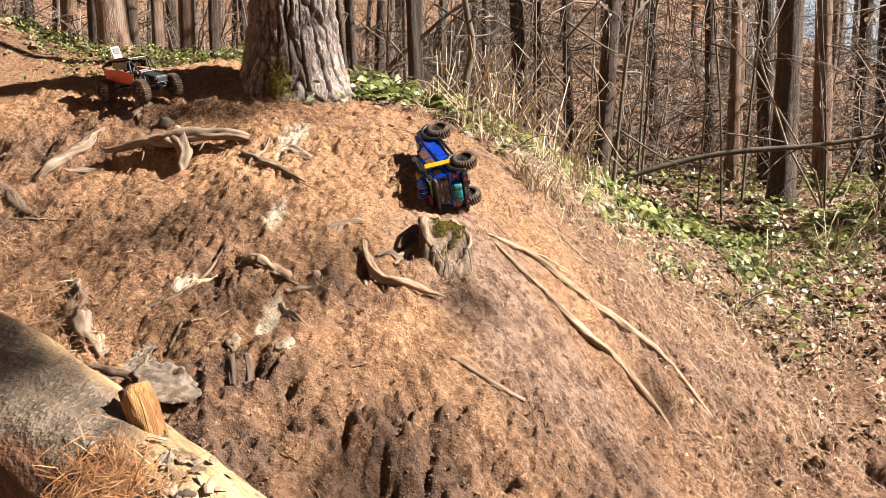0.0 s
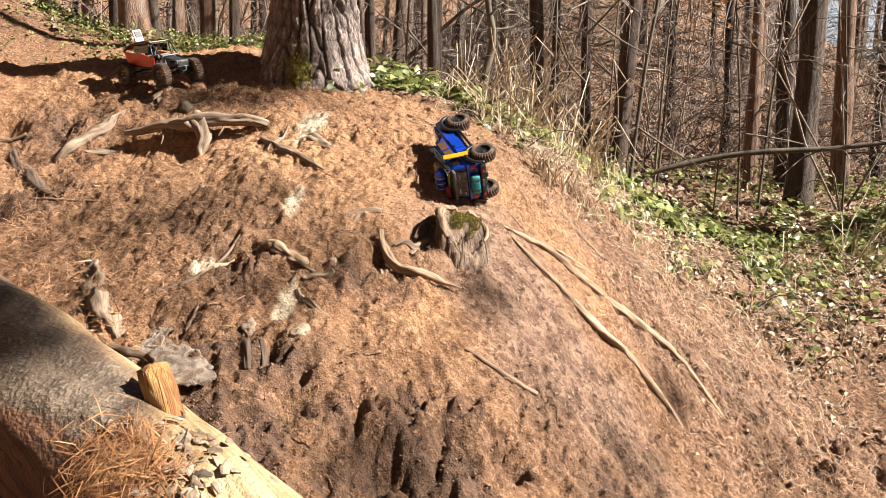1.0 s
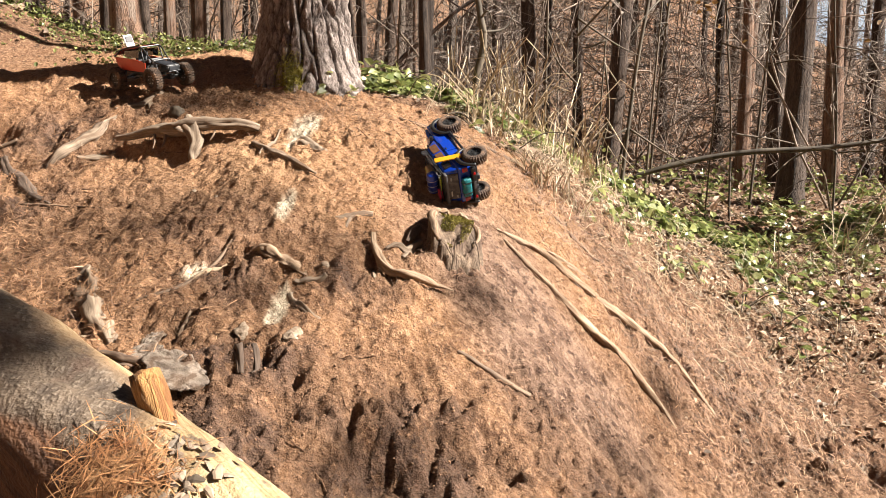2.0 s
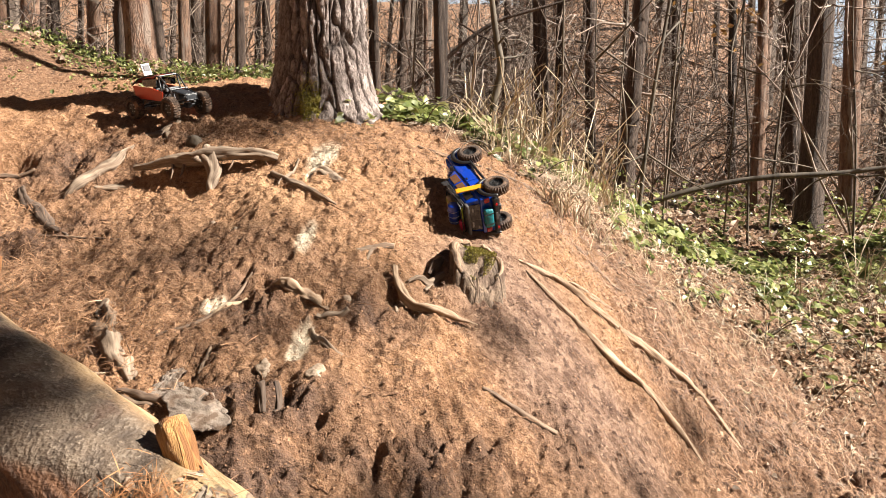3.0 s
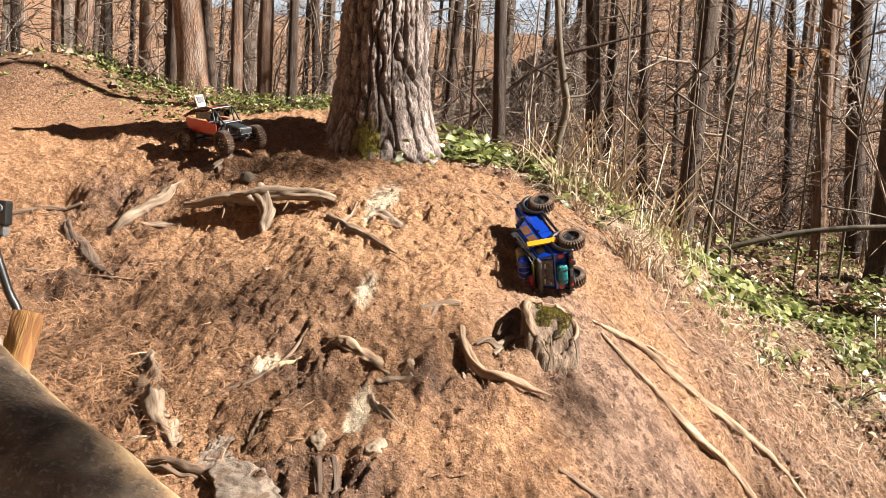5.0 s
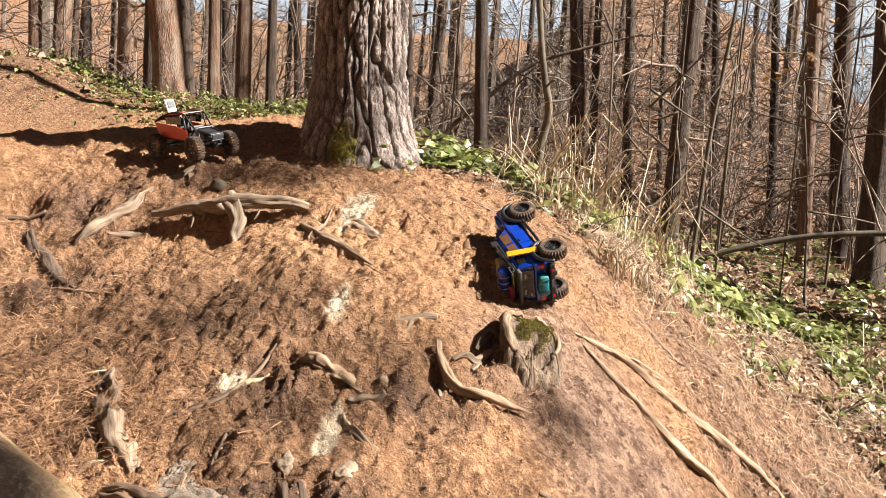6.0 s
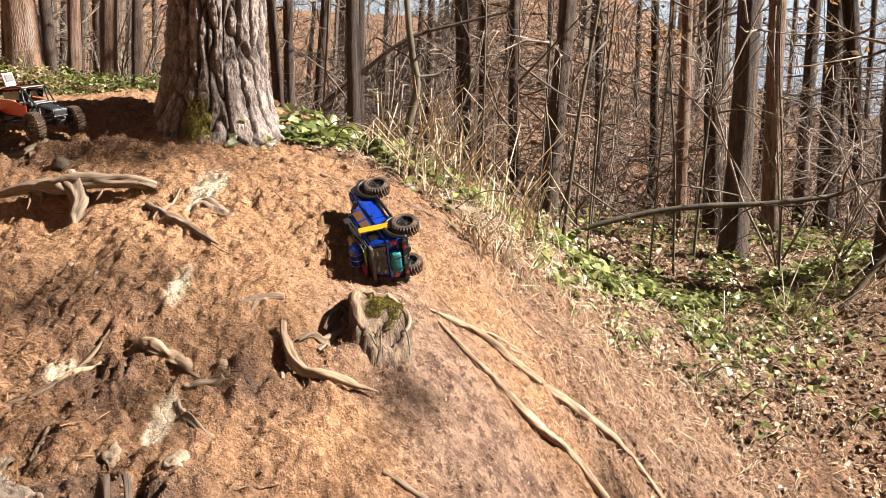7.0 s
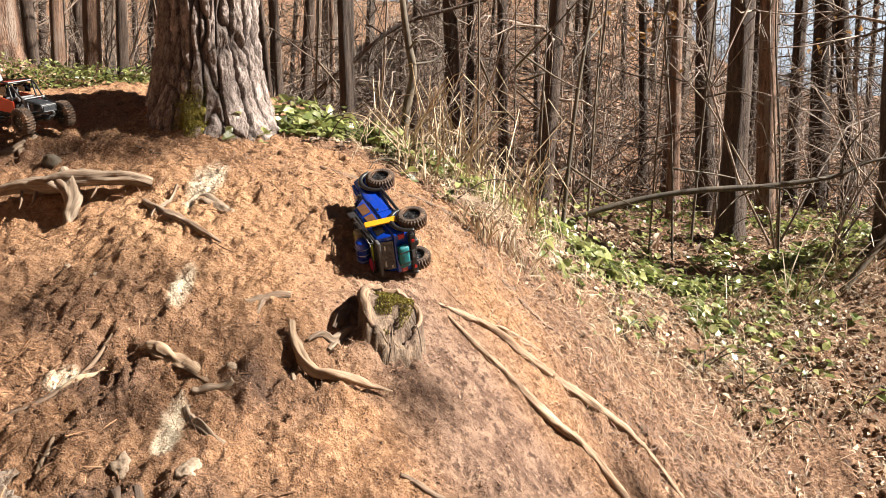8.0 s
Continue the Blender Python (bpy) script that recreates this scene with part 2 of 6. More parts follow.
def log_material():
    """Felled log: yellow bare wood where the bark is gone, grey-brown bark elsewhere, with a ragged border."""
    m = bpy.data.materials.new("half_peeled_log")
    m.use_nodes = True
    nt, n = m.node_tree, m.node_tree.nodes
    b, tc = n["Principled BSDF"], n.new("ShaderNodeTexCoord")

    fibres = n.new("ShaderNodeAttribute")
    fibres.attribute_name = "grain"

    def tex(scale, detail, along=False):
        t = n.new("ShaderNodeTexNoise")
        t.inputs["Scale"].default_value, t.inputs["Detail"].default_value = scale, detail
        nt.links.new(fibres.outputs["Vector"] if along else tc.outputs["Object"], t.inputs["Vector"])
        return t.outputs[0]

    def span(src, a, c):
        r = n.new("ShaderNodeMapRange")
        r.inputs["From Min"].default_value, r.inputs["From Max"].default_value = a, c
        nt.links.new(src, r.inputs["Value"])
        return r.outputs[0]

    def mix(f, a, c):
        x = n.new("ShaderNodeMix")
        x.data_type = "RGBA"
        nt.links.new(f, x.inputs["Factor"])
        for key, v in (("A", a), ("B", c)):
            if isinstance(v, tuple):
                x.inputs[key].default_value = (*v, 1)
            else:
                nt.links.new(v, x.inputs[key])
        return x.outputs["Result"]

    def mask(name):
        a = n.new("ShaderNodeAttribute")
        a.attribute_name = name
        return a.outputs["Fac"]

    big, mid, small, streak = tex(5, 4), tex(22, 6), tex(120, 5), tex(70, 5, True)
    wood = mix(span(streak, 0.36, 0.62), toned((0.38, 0.25, 0.115)), toned((0.62, 0.46, 0.25)))
    wood = mix(span(big, 0.52, 0.66), wood, toned((0.34, 0.205, 0.095)))
    wood = mix(span(mid, 0.60, 0.70), wood, toned((0.20, 0.135, 0.085)))
    bark = mix(span(mid, 0.36, 0.66), toned((0.080, 0.052, 0.033)), toned((0.21, 0.148, 0.098)))
    bark = mix(span(small, 0.54, 0.66), bark, toned((0.27, 0.205, 0.148)))
    bark = mix(span(big, 0.57, 0.66), bark, toned((0.13, 0.062, 0.036)))
    # reddish underside bark, its colour halved to paint in the shade below the log
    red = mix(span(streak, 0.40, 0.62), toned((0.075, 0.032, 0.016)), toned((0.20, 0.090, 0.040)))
    add = n.new("ShaderNodeMath")
    add.operation = "MULTIPLY_ADD"
    nt.links.new(mid, add.inputs[0])
    add.inputs[1].default_value = 0.7
    nt.links.new(mask("bare"), add.inputs[2])
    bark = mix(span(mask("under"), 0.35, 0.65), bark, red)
    tan = mix(span(add.outputs[0], 0.55, 0.95), bark, toned((0.36, 0.22, 0.11)))
    nt.links.new(mix(span(add.outputs[0], 0.86, 1.12), tan, wood), b.inputs["Base Color"])
    b.inputs["Roughness"].default_value = 0.7
    bp = n.new("ShaderNodeBump")
    bp.inputs["Strength"].default_value, bp.inputs["Distance"].default_value = 1.0, 0.007
    nt.links.new(mid, bp.inputs["Height"])
    fine = n.new("ShaderNodeBump")
    fine.inputs["Strength"].default_value, fine.inputs["Distance"].default_value = 1.0, 0.007
    nt.links.new(small, fine.inputs["Height"])
    nt.links.new(bp.outputs[0], fine.inputs["Normal"])
    nt.links.new(fine.outputs[0], b.inputs["Normal"])
    return m


M_LOG = log_material()
M_BLUE = surface("blue_body_paint", (0.004, 0.045, 0.42), (0.006, 0.060, 0.52), 20, 0.22, 0.0, coat=0.6)
M_BARREL = surface("blue_barrel_plastic", (0.005, 0.035, 0.38), (0.008, 0.05, 0.50), 20, 0.3, 0.0, coat=0.4)
M_BLACK = surface("black_plastic", (0.008, 0.008, 0.009), (0.022, 0.021, 0.020), 40, 0.45, 0.1)
M_RUBBER = surface("dusty_tyre_rubber", (0.035, 0.024, 0.018), (0.17, 0.105, 0.068), 30, 0.92, 0.5, spots=(0.30, 0.18, 0.11))
M_MATBLACK = surface("matt_black_panel", (0.016, 0.018, 0.024), (0.04, 0.045, 0.055), 30, 0.55, 0.1)
M_RED = surface("red_body_paint", (0.52, 0.010, 0.012), (0.66, 0.018, 0.016), 25, 0.28, 0.0, coat=0.5)
M_ORANGERED = surface("orange_red_panel", (0.60, 0.055, 0.02), (0.70, 0.075, 0.03), 25, 0.4, 0.0)
M_ORANGE = surface("orange_board", (0.80, 0.12, 0.008), (0.90, 0.17, 0.012), 20, 0.4, 0.0)
M_YELLOW = surface("yellow_board", (0.82, 0.36, 0.01), (0.90, 0.45, 0.02), 20, 0.4, 0.0)
M_TEAL = surface("teal_bag", (0.004, 0.16, 0.19), (0.01, 0.30, 0.32), 60, 0.5, 0.4)
M_TAN = surface("tan_canvas", (0.34, 0.26, 0.15), (0.50, 0.40, 0.25), 60, 0.8, 0.4)
M_PINK = surface("crimson_bag", (0.40, 0.012, 0.06), (0.55, 0.02, 0.09), 60, 0.6, 0.3)
M_CHROME = surface("steel", (0.45, 0.45, 0.46), (0.62, 0.62, 0.63), 30, 0.3, 0.0, metal=1.0)
M_TAIL = surface("red_lens", (0.55, 0.008, 0.012), (0.70, 0.015, 0.02), 40, 0.15, 0.0, coat=0.8)
M_WINDOW = surface("smoked_window", (0.010, 0.010, 0.011), (0.03, 0.028, 0.026), 8, 0.08, 0.0, coat=0.6)
M_TINT = surface("brown_side_window", (0.16, 0.075, 0.035), (0.24, 0.12, 0.06), 12, 0.2, 0.0, coat=0.4)
M_WHITE = surface("white_plastic", (0.68, 0.68, 0.67), (0.80, 0.80, 0.79), 20, 0.35, 0.0)
M_LIME = surface("lime_strap", (0.38, 0.50, 0.02), (0.52, 0.65, 0.04), 40, 0.6, 0.0)
M_GREYPAINT = surface("grey_plastic", (0.10, 0.10, 0.105), (0.17, 0.17, 0.175), 30, 0.5, 0.1)


# ---- geometry helpers ----
def lattice(ix, iy, seed):
    s = np.sin(ix * 127.1 + iy * 311.7 + seed * 74.7) * 43758.5453
    return s - np.floor(s)


def vnoise(x, y, seed=0):
    """Smooth noise, -1 to 1."""
    ix, iy = np.floor(x), np.floor(y)
    fx, fy = x - ix, y - iy
    fx, fy = fx * fx * (3 - 2 * fx), fy * fy * (3 - 2 * fy)
    a, b = lattice(ix, iy, seed), lattice(ix + 1, iy, seed)
    c, d = lattice(ix, iy + 1, seed), lattice(ix + 1, iy + 1, seed)
    return 2 * ((a * (1 - fx) + b * fx) * (1 - fy) + (c * (1 - fx) + d * fx) * fy) - 1


def cells(x, y, seed=0):
    """Distance to the border between scattered cells."""
    ix, iy = np.floor(x), np.floor(y)
    near = np.full(x.shape, 9.0)
    second = np.full(x.shape, 9.0)
    for dx in (-1, 0, 1):
        for dy in (-1, 0, 1):
            cx, cy = ix + dx, iy + dy
            d = np.hypot(cx + 0.15 + 0.7 * lattice(cx, cy, seed) - x, cy + 0.1 + 0.8 * lattice(cx, cy, seed + 5) - y)
            second = np.where(d < near, near, np.minimum(second, d))
            near = np.minimum(near, d)
    return second - near


def fbm(x, y, seed=0, octaves=4):
    out, amp = 0.0, 1.0
    for k in range(octaves):
        out = out + amp * vnoise(x * 2 ** k + 3.7 * k, y * 2 ** k - 1.9 * k, seed + k)
        amp *= 0.5
    return out


def mesh_ob(name, verts, faces, mat, parent=None, label="", smooth=True):
    me = bpy.data.meshes.new(name)
    me.from_pydata([tuple(v) for v in verts], [], [tuple(f) for f in faces])
    me.materials.append(mat)
    if smooth:
        me.polygons.foreach_set("use_smooth", [True] * len(me.polygons))
    me.update()
    ob = new(name, me)
    ob.parent = parent
    return tagged(ob, label) if label else ob


def part(name, bm, mat, parent, label="", smooth=False):
    me = bpy.data.meshes.new(name)
    bm.to_mesh(me)
    bm.free()
    me.materials.append(mat)
    if smooth:
        me.polygons.foreach_set("use_smooth", [True] * len(me.polygons))
    ob = new(name, me)
    ob.parent = parent
    return tagged(ob, label) if label else ob


def box(size, at=(0, 0, 0), bevel=0.003, turn=(0, 0, 0), bm=None):
    bm = bm or bmesh.new()
    made = bmesh.ops.create_cube(bm, size=1)["verts"]
    bmesh.ops.transform(bm, matrix=pose(*at, *turn) @ Matrix.Diagonal((*size, 1)), verts=made)
    if bevel:
        edges = list({e for v in made for e in v.link_edges})
        bmesh.ops.bevel(bm, geom=edges, offset=bevel, segments=2, affect="EDGES", profile=0.6)
    return bm


def rod(a, b, r, sides=8, bm=None, r2=None):
    bm = bm or bmesh.new()
    a, b = Vector(a), Vector(b)
    made = bmesh.ops.create_cone(bm, cap_ends=True, segments=sides, radius1=r, radius2=r if r2 is None else r2, depth=(b - a).length)["verts"]
    m = Matrix.Translation((a + b) / 2) @ (b - a).to_track_quat("Z", "Y").to_matrix().to_4x4()
    bmesh.ops.transform(bm, matrix=m, verts=made)
    return bm


def prism(profile, width, bevel=0.004, at=(0, 0, 0), taper=1.0):
    """A side profile in x and z, extruded across y; taper narrows the upper points."""
    bm = bmesh.new()
    zs = [z for _, z in profile]
    lo, hi = min(zs), max(zs)
    rows = []
    for side in (-1, 1):
        rows.append([bm.verts.new((x + at[0], at[1] + side * width / 2 * (1 - (1 - taper) * (z - lo) / (hi - lo)), z + at[2])) for x, z in profile])
    bm.faces.new(rows[0])
    bm.faces.new(rows[1][::-1])
    k = len(profile)
    for i in range(k):
        bm.faces.new((rows[0][i], rows[1][i], rows[1][(i + 1) % k], rows[0][(i + 1) % k]))
    bmesh.ops.recalc_face_normals(bm, faces=bm.faces)
    if bevel:
        bmesh.ops.bevel(bm, geom=list(bm.edges), offset=bevel, segments=2, affect="EDGES", profile=0.6)
    return bm


def spline(points, steps):
    """Points along a smooth curve through the given ones."""
    p = [np.array(q, float) for q in points]
    p = [2 * p[0] - p[1]] + p + [2 * p[-1] - p[-2]]
    out = []
    for i in range(1, len(p) - 2):
        for k in range(steps):
            t = k / steps
            out.append(0.5 * (2 * p[i] + (p[i + 1] - p[i - 1]) * t + (2 * p[i - 1] - 5 * p[i] + 4 * p[i + 1] - p[i + 2]) * t * t
                              + (3 * p[i] - p[i - 1] - 3 * p[i + 1] + p[i + 2]) * t ** 3))
    out.append(p[-2])
    return np.array(out)


def tube_data(path, radii, sides=8, rough=0.0, seed=0, flat=1.0, grain=30.0, base=0):
    """Vertices and faces of a tapered, knobbly tube along a path."""
    path = np.asarray(path, float)
    k = len(path)
    radii = np.interp(np.linspace(0, 1, k), np.linspace(0, 1, len(radii)), radii)
    way = np.gradient(path, axis=0)
    way /= np.linalg.norm(way, axis=1)[:, None] + 1e-9
    ref = np.array([0.0, 0.0, 1.0]) if abs(way[:, 2]).mean() < 0.8 else np.array([1.0, 0.0, 0.0])
    u = np.cross(way, ref)
    u /= np.linalg.norm(u, axis=1)[:, None] + 1e-9
    v = np.cross(u, way)
    ang = np.linspace(0, 2 * math.pi, sides, endpoint=False)
    run = np.r_[0, np.cumsum(np.linalg.norm(np.diff(path, axis=0), axis=1))]
    r = radii[:, None] * np.ones(sides)
    if rough:
        r = r * (1 + 0.4 * rough - rough * np.abs(vnoise(ang[None] * 1.9 + 0.8 * np.sin(run[:, None] * grain * 0.22 + seed), run[:, None] * grain * 0.18, seed + 17)))
        r = r * (1 + 0.5 * rough * vnoise(ang[None] * 2.6 + 1.2 * np.sin(run[:, None] * grain * 0.3), run[:, None] * grain * 0.12 + seed, seed + 7))
        twist = ang[None] + 0.6 * np.sin(run[:, None] * 4.0 + seed)
        crease = np.abs(vnoise(np.cos(twist) * 2.6 + run[:, None] * 1.5 + seed, np.sin(twist) * 2.6 + run[:, None] * 2.2, seed + 27))
        r = r * (1 - 0.9 * rough * np.clip(1 - crease / 0.16, 0, 1) + 0.35 * rough * vnoise(np.cos(twist) * 5 + seed, np.sin(twist) * 5 + run[:, None] * 14, seed + 29))
        r = r * (1 + rough * fbm(np.cos(ang)[None] * 1.3 + run[:, None] * grain * 0.35, np.sin(ang)[None] * 1.3 + run[:, None] * grain * 0.2, seed, 3))
    verts = path[:, None] + u[:, None] * (r * np.cos(ang))[..., None] + v[:, None] * (r * flat * np.sin(ang))[..., None]
    verts = np.concatenate([verts.reshape(-1, 3), path[:1], path[-1:]])
    faces = []
    for i in range(k - 1):
        for j in range(sides):
            a, b = i * sides + j, i * sides + (j + 1) % sides
            faces.append((base + a, base + b, base + b + sides, base + a + sides))
    n0, n1 = base + k * sides, base + k * sides + 1
    for j in range(sides):
        faces.append((n0, base + (j + 1) % sides, base + j))
        faces.append((n1, base + (k - 1) * sides + j, base + (k - 1) * sides + (j + 1) % sides))
    return verts, faces


def wood_ob(name, path, radii, mat, parent=None, label="", sides=12, rough=0.25, seed=0, flat=1.0, grain=30.0):
    """A piece of wood along a path, with coordinates that follow its fibres."""
    v, f = tube_data(path, radii, sides, rough, seed, flat, grain)
    ob = mesh_ob(name, v, f, mat, parent, label)
    run = np.r_[0, np.cumsum(np.linalg.norm(np.diff(np.asarray(path, float), axis=0), axis=1))]
    ang = np.linspace(0, 2 * math.pi, sides, endpoint=False)[None] + 2.0 * run[:, None]
    size = 1.3 * float(np.max(radii))
    g = np.stack([size * np.cos(ang), size * np.sin(ang), np.repeat(run[:, None] * 0.13 + seed, sides, 1)], -1).reshape(-1, 3)
    g = np.concatenate([g, [[0, 0, seed]], [[0, 0, seed + run[-1] * 0.13]]])
    ob.data.attributes.new("grain", "FLOAT_VECTOR", "POINT").data.foreach_set("vector", np.asarray(g, np.float32).ravel())
    return ob


def tubes(items, **kw):
    """Several tubes joined: items of (path, radii, sides)."""
    verts, faces, base = [], [], 0
    for i, (path, radii, sides) in enumerate(items):
        v, f = tube_data(path, radii, sides, seed=i, base=base, **kw)
        verts.append(v)
        faces += f
        base += len(v)
    return np.concatenate(verts), faces


def scatter(name, template, faces, places, turns, sizes, mat, label, category):
    """Very many small pieces as one object."""
    template = np.array(template, float)
    verts = np.einsum("nij,kj->nki", turns, template) * np.asarray(sizes)[:, None, None] + places[:, None]
    k = len(template)
    allf = [tuple(q + i * k for q in f) for i in range(len(places)) for f in faces]
    ob = mesh_ob(name, verts.reshape(-1, 3), allf, mat, smooth=False)
    return tagged(ob, label, category, kind="stuff")


def turns_about(normals, rng, tilt=0.2):
    """Random headings on surfaces with these normals."""
    nrm = normals + rng.normal(0, tilt, normals.shape)
    nrm /= np.linalg.norm(nrm, axis=1)[:, None]
    a = rng.normal(0, 1, normals.shape)
    a -= nrm * (a * nrm).sum(1)[:, None]
    a /= np.linalg.norm(a, axis=1)[:, None]
    return np.stack([a, np.cross(nrm, a), nrm], axis=-1)


# ---- ground ----
MOUNDS = np.array([
    [-0.07, -0.16, -0.26, -0.31, -0.17, -0.34, -0.36, -0.11],
    [-0.03, 0.09, -0.04, -0.23, -0.13, -0.18, -0.11, -0.05],
    [0.06, -0.06, -0.28, 0.31, -0.06, -0.50, -0.03, -0.07],
    [0.14, 0.05, -0.05, 0.13, 0.08, -0.41, -0.19, -0.22],
    [-0.15, -0.05, 0.43, -0.07, 0.34, -0.06, -0.14, -0.11],
    [0.09, -0.04, 0.12, -0.08, 0.13, -0.35, -0.15, 0.07],
    [0.32, 0.24, 0.15, 0.13, 0.20, 0.04, 0.03, 0.05]
])
MOUND_X, MOUND_Y, MOUND_R = np.arange(-2.8, 2.9, 0.8), np.arange(0.4, 5.3, 0.8), 0.75


def land(x, y):
    """The broad lie of the land: a spur that climbs from the track, a bank falling away on one side, a hill far behind."""
    x, y = np.asarray(x, float), np.asarray(y, float)
    left = 1 / (1 + np.exp(np.clip((x + 0.3) / 0.5, -50, 50)))
    gap = 1 / (1 + np.exp(-np.clip((x / (np.abs(y) + 3) - 0.26) / 0.05, -50, 50)))
    z = 0.7 + 0.56 * np.logaddexp(0, (y - 10) / 1.5) * (1 - left) * (1 - 0.55 * gap) + left * (0.12 * np.logaddexp(0, (y - 3) / 0.5) - 0.075 * np.logaddexp(0, (y - 5) / 0.5))
    for row, my in zip(MOUNDS, MOUND_Y):
        for dz, mx in zip(row, MOUND_X):
            z = z + dz * np.exp(-((x - mx) ** 2 + (y - my) ** 2) / (2 * MOUND_R ** 2))
    # the shoulder of the upper path
    z = z + 0.13 * np.exp(-((x + 2.0) ** 2 + (y - 3.55) ** 2) / 0.5) + 0.52 / (1 + np.exp(np.clip((x + 3.12) / 0.16, -50, 50))) * np.exp(-((y - 5.3) / 0.9) ** 2)
    z = z - 0.13 * np.exp(-((x + 1.95) / 0.6) ** 2 - ((y - 5.1) / 0.8) ** 2)
    z = z + 0.25 * np.exp(-np.clip(x + 2.55, 0, 9) ** 2 / 0.25 - (y - 3.45) ** 2 / 0.2)
    # the bank under the brambles falls away gently
    z = z + 0.24 * np.exp(-(np.clip(1.65 - x, 0, 9) / 0.75) ** 2 - (np.clip(x - 2.6, 0, 9) / 0.8) ** 2 - ((y - 4.1) / 0.7) ** 2)
    # the bank on which the felled log lies
    along, across = -(x + 0.72) * 0.917 + (y - 1.13) * 0.399, (x + 0.72) * 0.399 + (y - 1.13) * 0.917
    z = z + 0.24 * np.exp(-(across / 0.24) ** 2) * np.exp(-np.clip(np.abs(along) - 1.0, 0, 9) ** 2 / 0.1)
    far = np.hypot(x, y - 2)
    z = np.where(far > 38, z + (12.0 - 6.5 * gap - z) * np.clip((far - 38) / 12, 0, 1), z)
    return z


def ledge(x, y):
    """The undercut step below the big cross root."""
    edge = 2.80 + 0.04 * np.sin(7 * x) - 0.03 * (x + 1.1)
    along = np.clip(1 - np.abs(x + 1.08) / 0.55, 0, 1) ** 0.6
    s = 1 / (1 + np.exp(-np.clip((y - edge) / 0.012, -40, 40)))
    return along * ((s - 0.5) * 0.045 * np.exp(-((y - edge) / 0.22) ** 2))


GOUGES = [(-0.200, 1.640, 0.020, 0.050, 0.045), (0.02, 1.67, 0.045, 0.020, 0.030), (0.145, 1.69, 0.04, 0.018, 0.035), (0.20, 1.69, 0.03, 0.015, 0.030),
          (0.345, 1.74, 0.035, 0.016, 0.025), (-0.34, 1.60, 0.05, 0.022, 0.035), (0.42, 1.73, 0.05, 0.02, 0.03), (0.33, 1.58, 0.06, 0.025, 0.03), (0.52, 1.80, 0.05, 0.018, 0.028),
          (0.105, 1.87, 0.022, 0.016, 0.018), (-0.45, 1.72, 0.02, 0.05, 0.04), (-0.53, 1.74, 0.018, 0.045, 0.035), (1.0, 2.45, 0.08, 0.03, 0.04), (-0.245, 2.09, 0.035, 0.045, 0.04),
          (-0.10, 2.00, 0.06, 0.022, 0.030), (-0.135, 2.24, 0.045, 0.05, 0.05), (-1.95, 2.95, 0.10, 0.05, 0.06), (-1.75, 2.72, 0.10, 0.05, 0.05), (-1.6, 2.35, 0.1, 0.04, 0.04),
          (1.45, 3.00, 0.13, 0.03, 0.06), (1.62, 2.93, 0.06, 0.06, 0.06), (1.26, 2.86, 0.07, 0.025, 0.045), (0.60, 1.90, 0.08, 0.025, 0.035), (-0.06, 1.54, 0.10, 0.03, 0.04), (-0.35, 1.62, 0.06, 0.025, 0.035)]


def gouges(x, y):
    """Holes and ruts torn in the earth: centre, half-lengths across and along, depth."""
    z = 0.0
    wob = 0.35 * vnoise(x * 22, y * 22, 91)
    for gx, gy, a, b, d in GOUGES:
        q = ((x - gx) / a) ** 2 + ((y - gy) / b) ** 2 + wob
        z = z - d * np.exp(-np.clip(q, 0, 60) ** 1.5)
    return z


# dark damp earth, plus soft tree shade painted in as blobs: centre, half-lengths, strength
DAMP_SHADE = [(-0.62, 2.00, 0.36, 0.28, 1.1), (-0.28, 2.05, 0.22, 0.20, 1.1), (-0.90, 2.25, 0.42, 0.22, 0.7), (-1.25, 2.20, 0.9, 0.40, 0.45), (0.80, 2.82, 0.34, 0.30, 1.2),
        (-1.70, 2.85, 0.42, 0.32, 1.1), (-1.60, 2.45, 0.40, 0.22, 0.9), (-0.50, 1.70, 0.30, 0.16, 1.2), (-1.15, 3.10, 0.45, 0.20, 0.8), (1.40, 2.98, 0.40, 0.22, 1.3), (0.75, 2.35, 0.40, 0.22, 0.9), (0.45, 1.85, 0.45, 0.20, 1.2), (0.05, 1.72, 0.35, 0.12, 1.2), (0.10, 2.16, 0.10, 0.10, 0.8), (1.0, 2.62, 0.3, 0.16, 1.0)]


def damp_shade_mask(x, y):
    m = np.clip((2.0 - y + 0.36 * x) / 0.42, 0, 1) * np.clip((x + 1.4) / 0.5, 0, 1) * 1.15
    for cx, cy, a, b, k in DAMP_SHADE:
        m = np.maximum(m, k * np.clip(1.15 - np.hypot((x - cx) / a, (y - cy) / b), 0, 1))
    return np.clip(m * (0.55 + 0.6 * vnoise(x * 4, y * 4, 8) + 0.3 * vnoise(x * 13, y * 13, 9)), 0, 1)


SCUFFS = [(-0.536, 2.255, 0.027, 0.080), (-0.455, 1.89, 0.030, 0.070), (-0.615, 2.80, 0.060, 0.12), (-0.64, 2.70, 0.035, 0.04), (-0.74, 2.02, 0.05, 0.03)]


def scuff_mask(x, y):
    """Pale polished streaks where wheels climb over buried roots."""
    m = 0.0 * x
    for sx, sy, a, b in SCUFFS:
        q = ((x - sx) / a) ** 2 + ((y - sy) / b) ** 2 + 0.35 * fbm(x * 24, y * 24, 96, 2)
        m = np.maximum(m, np.clip(1.35 - 1.1 * q, 0, 1))
    return m


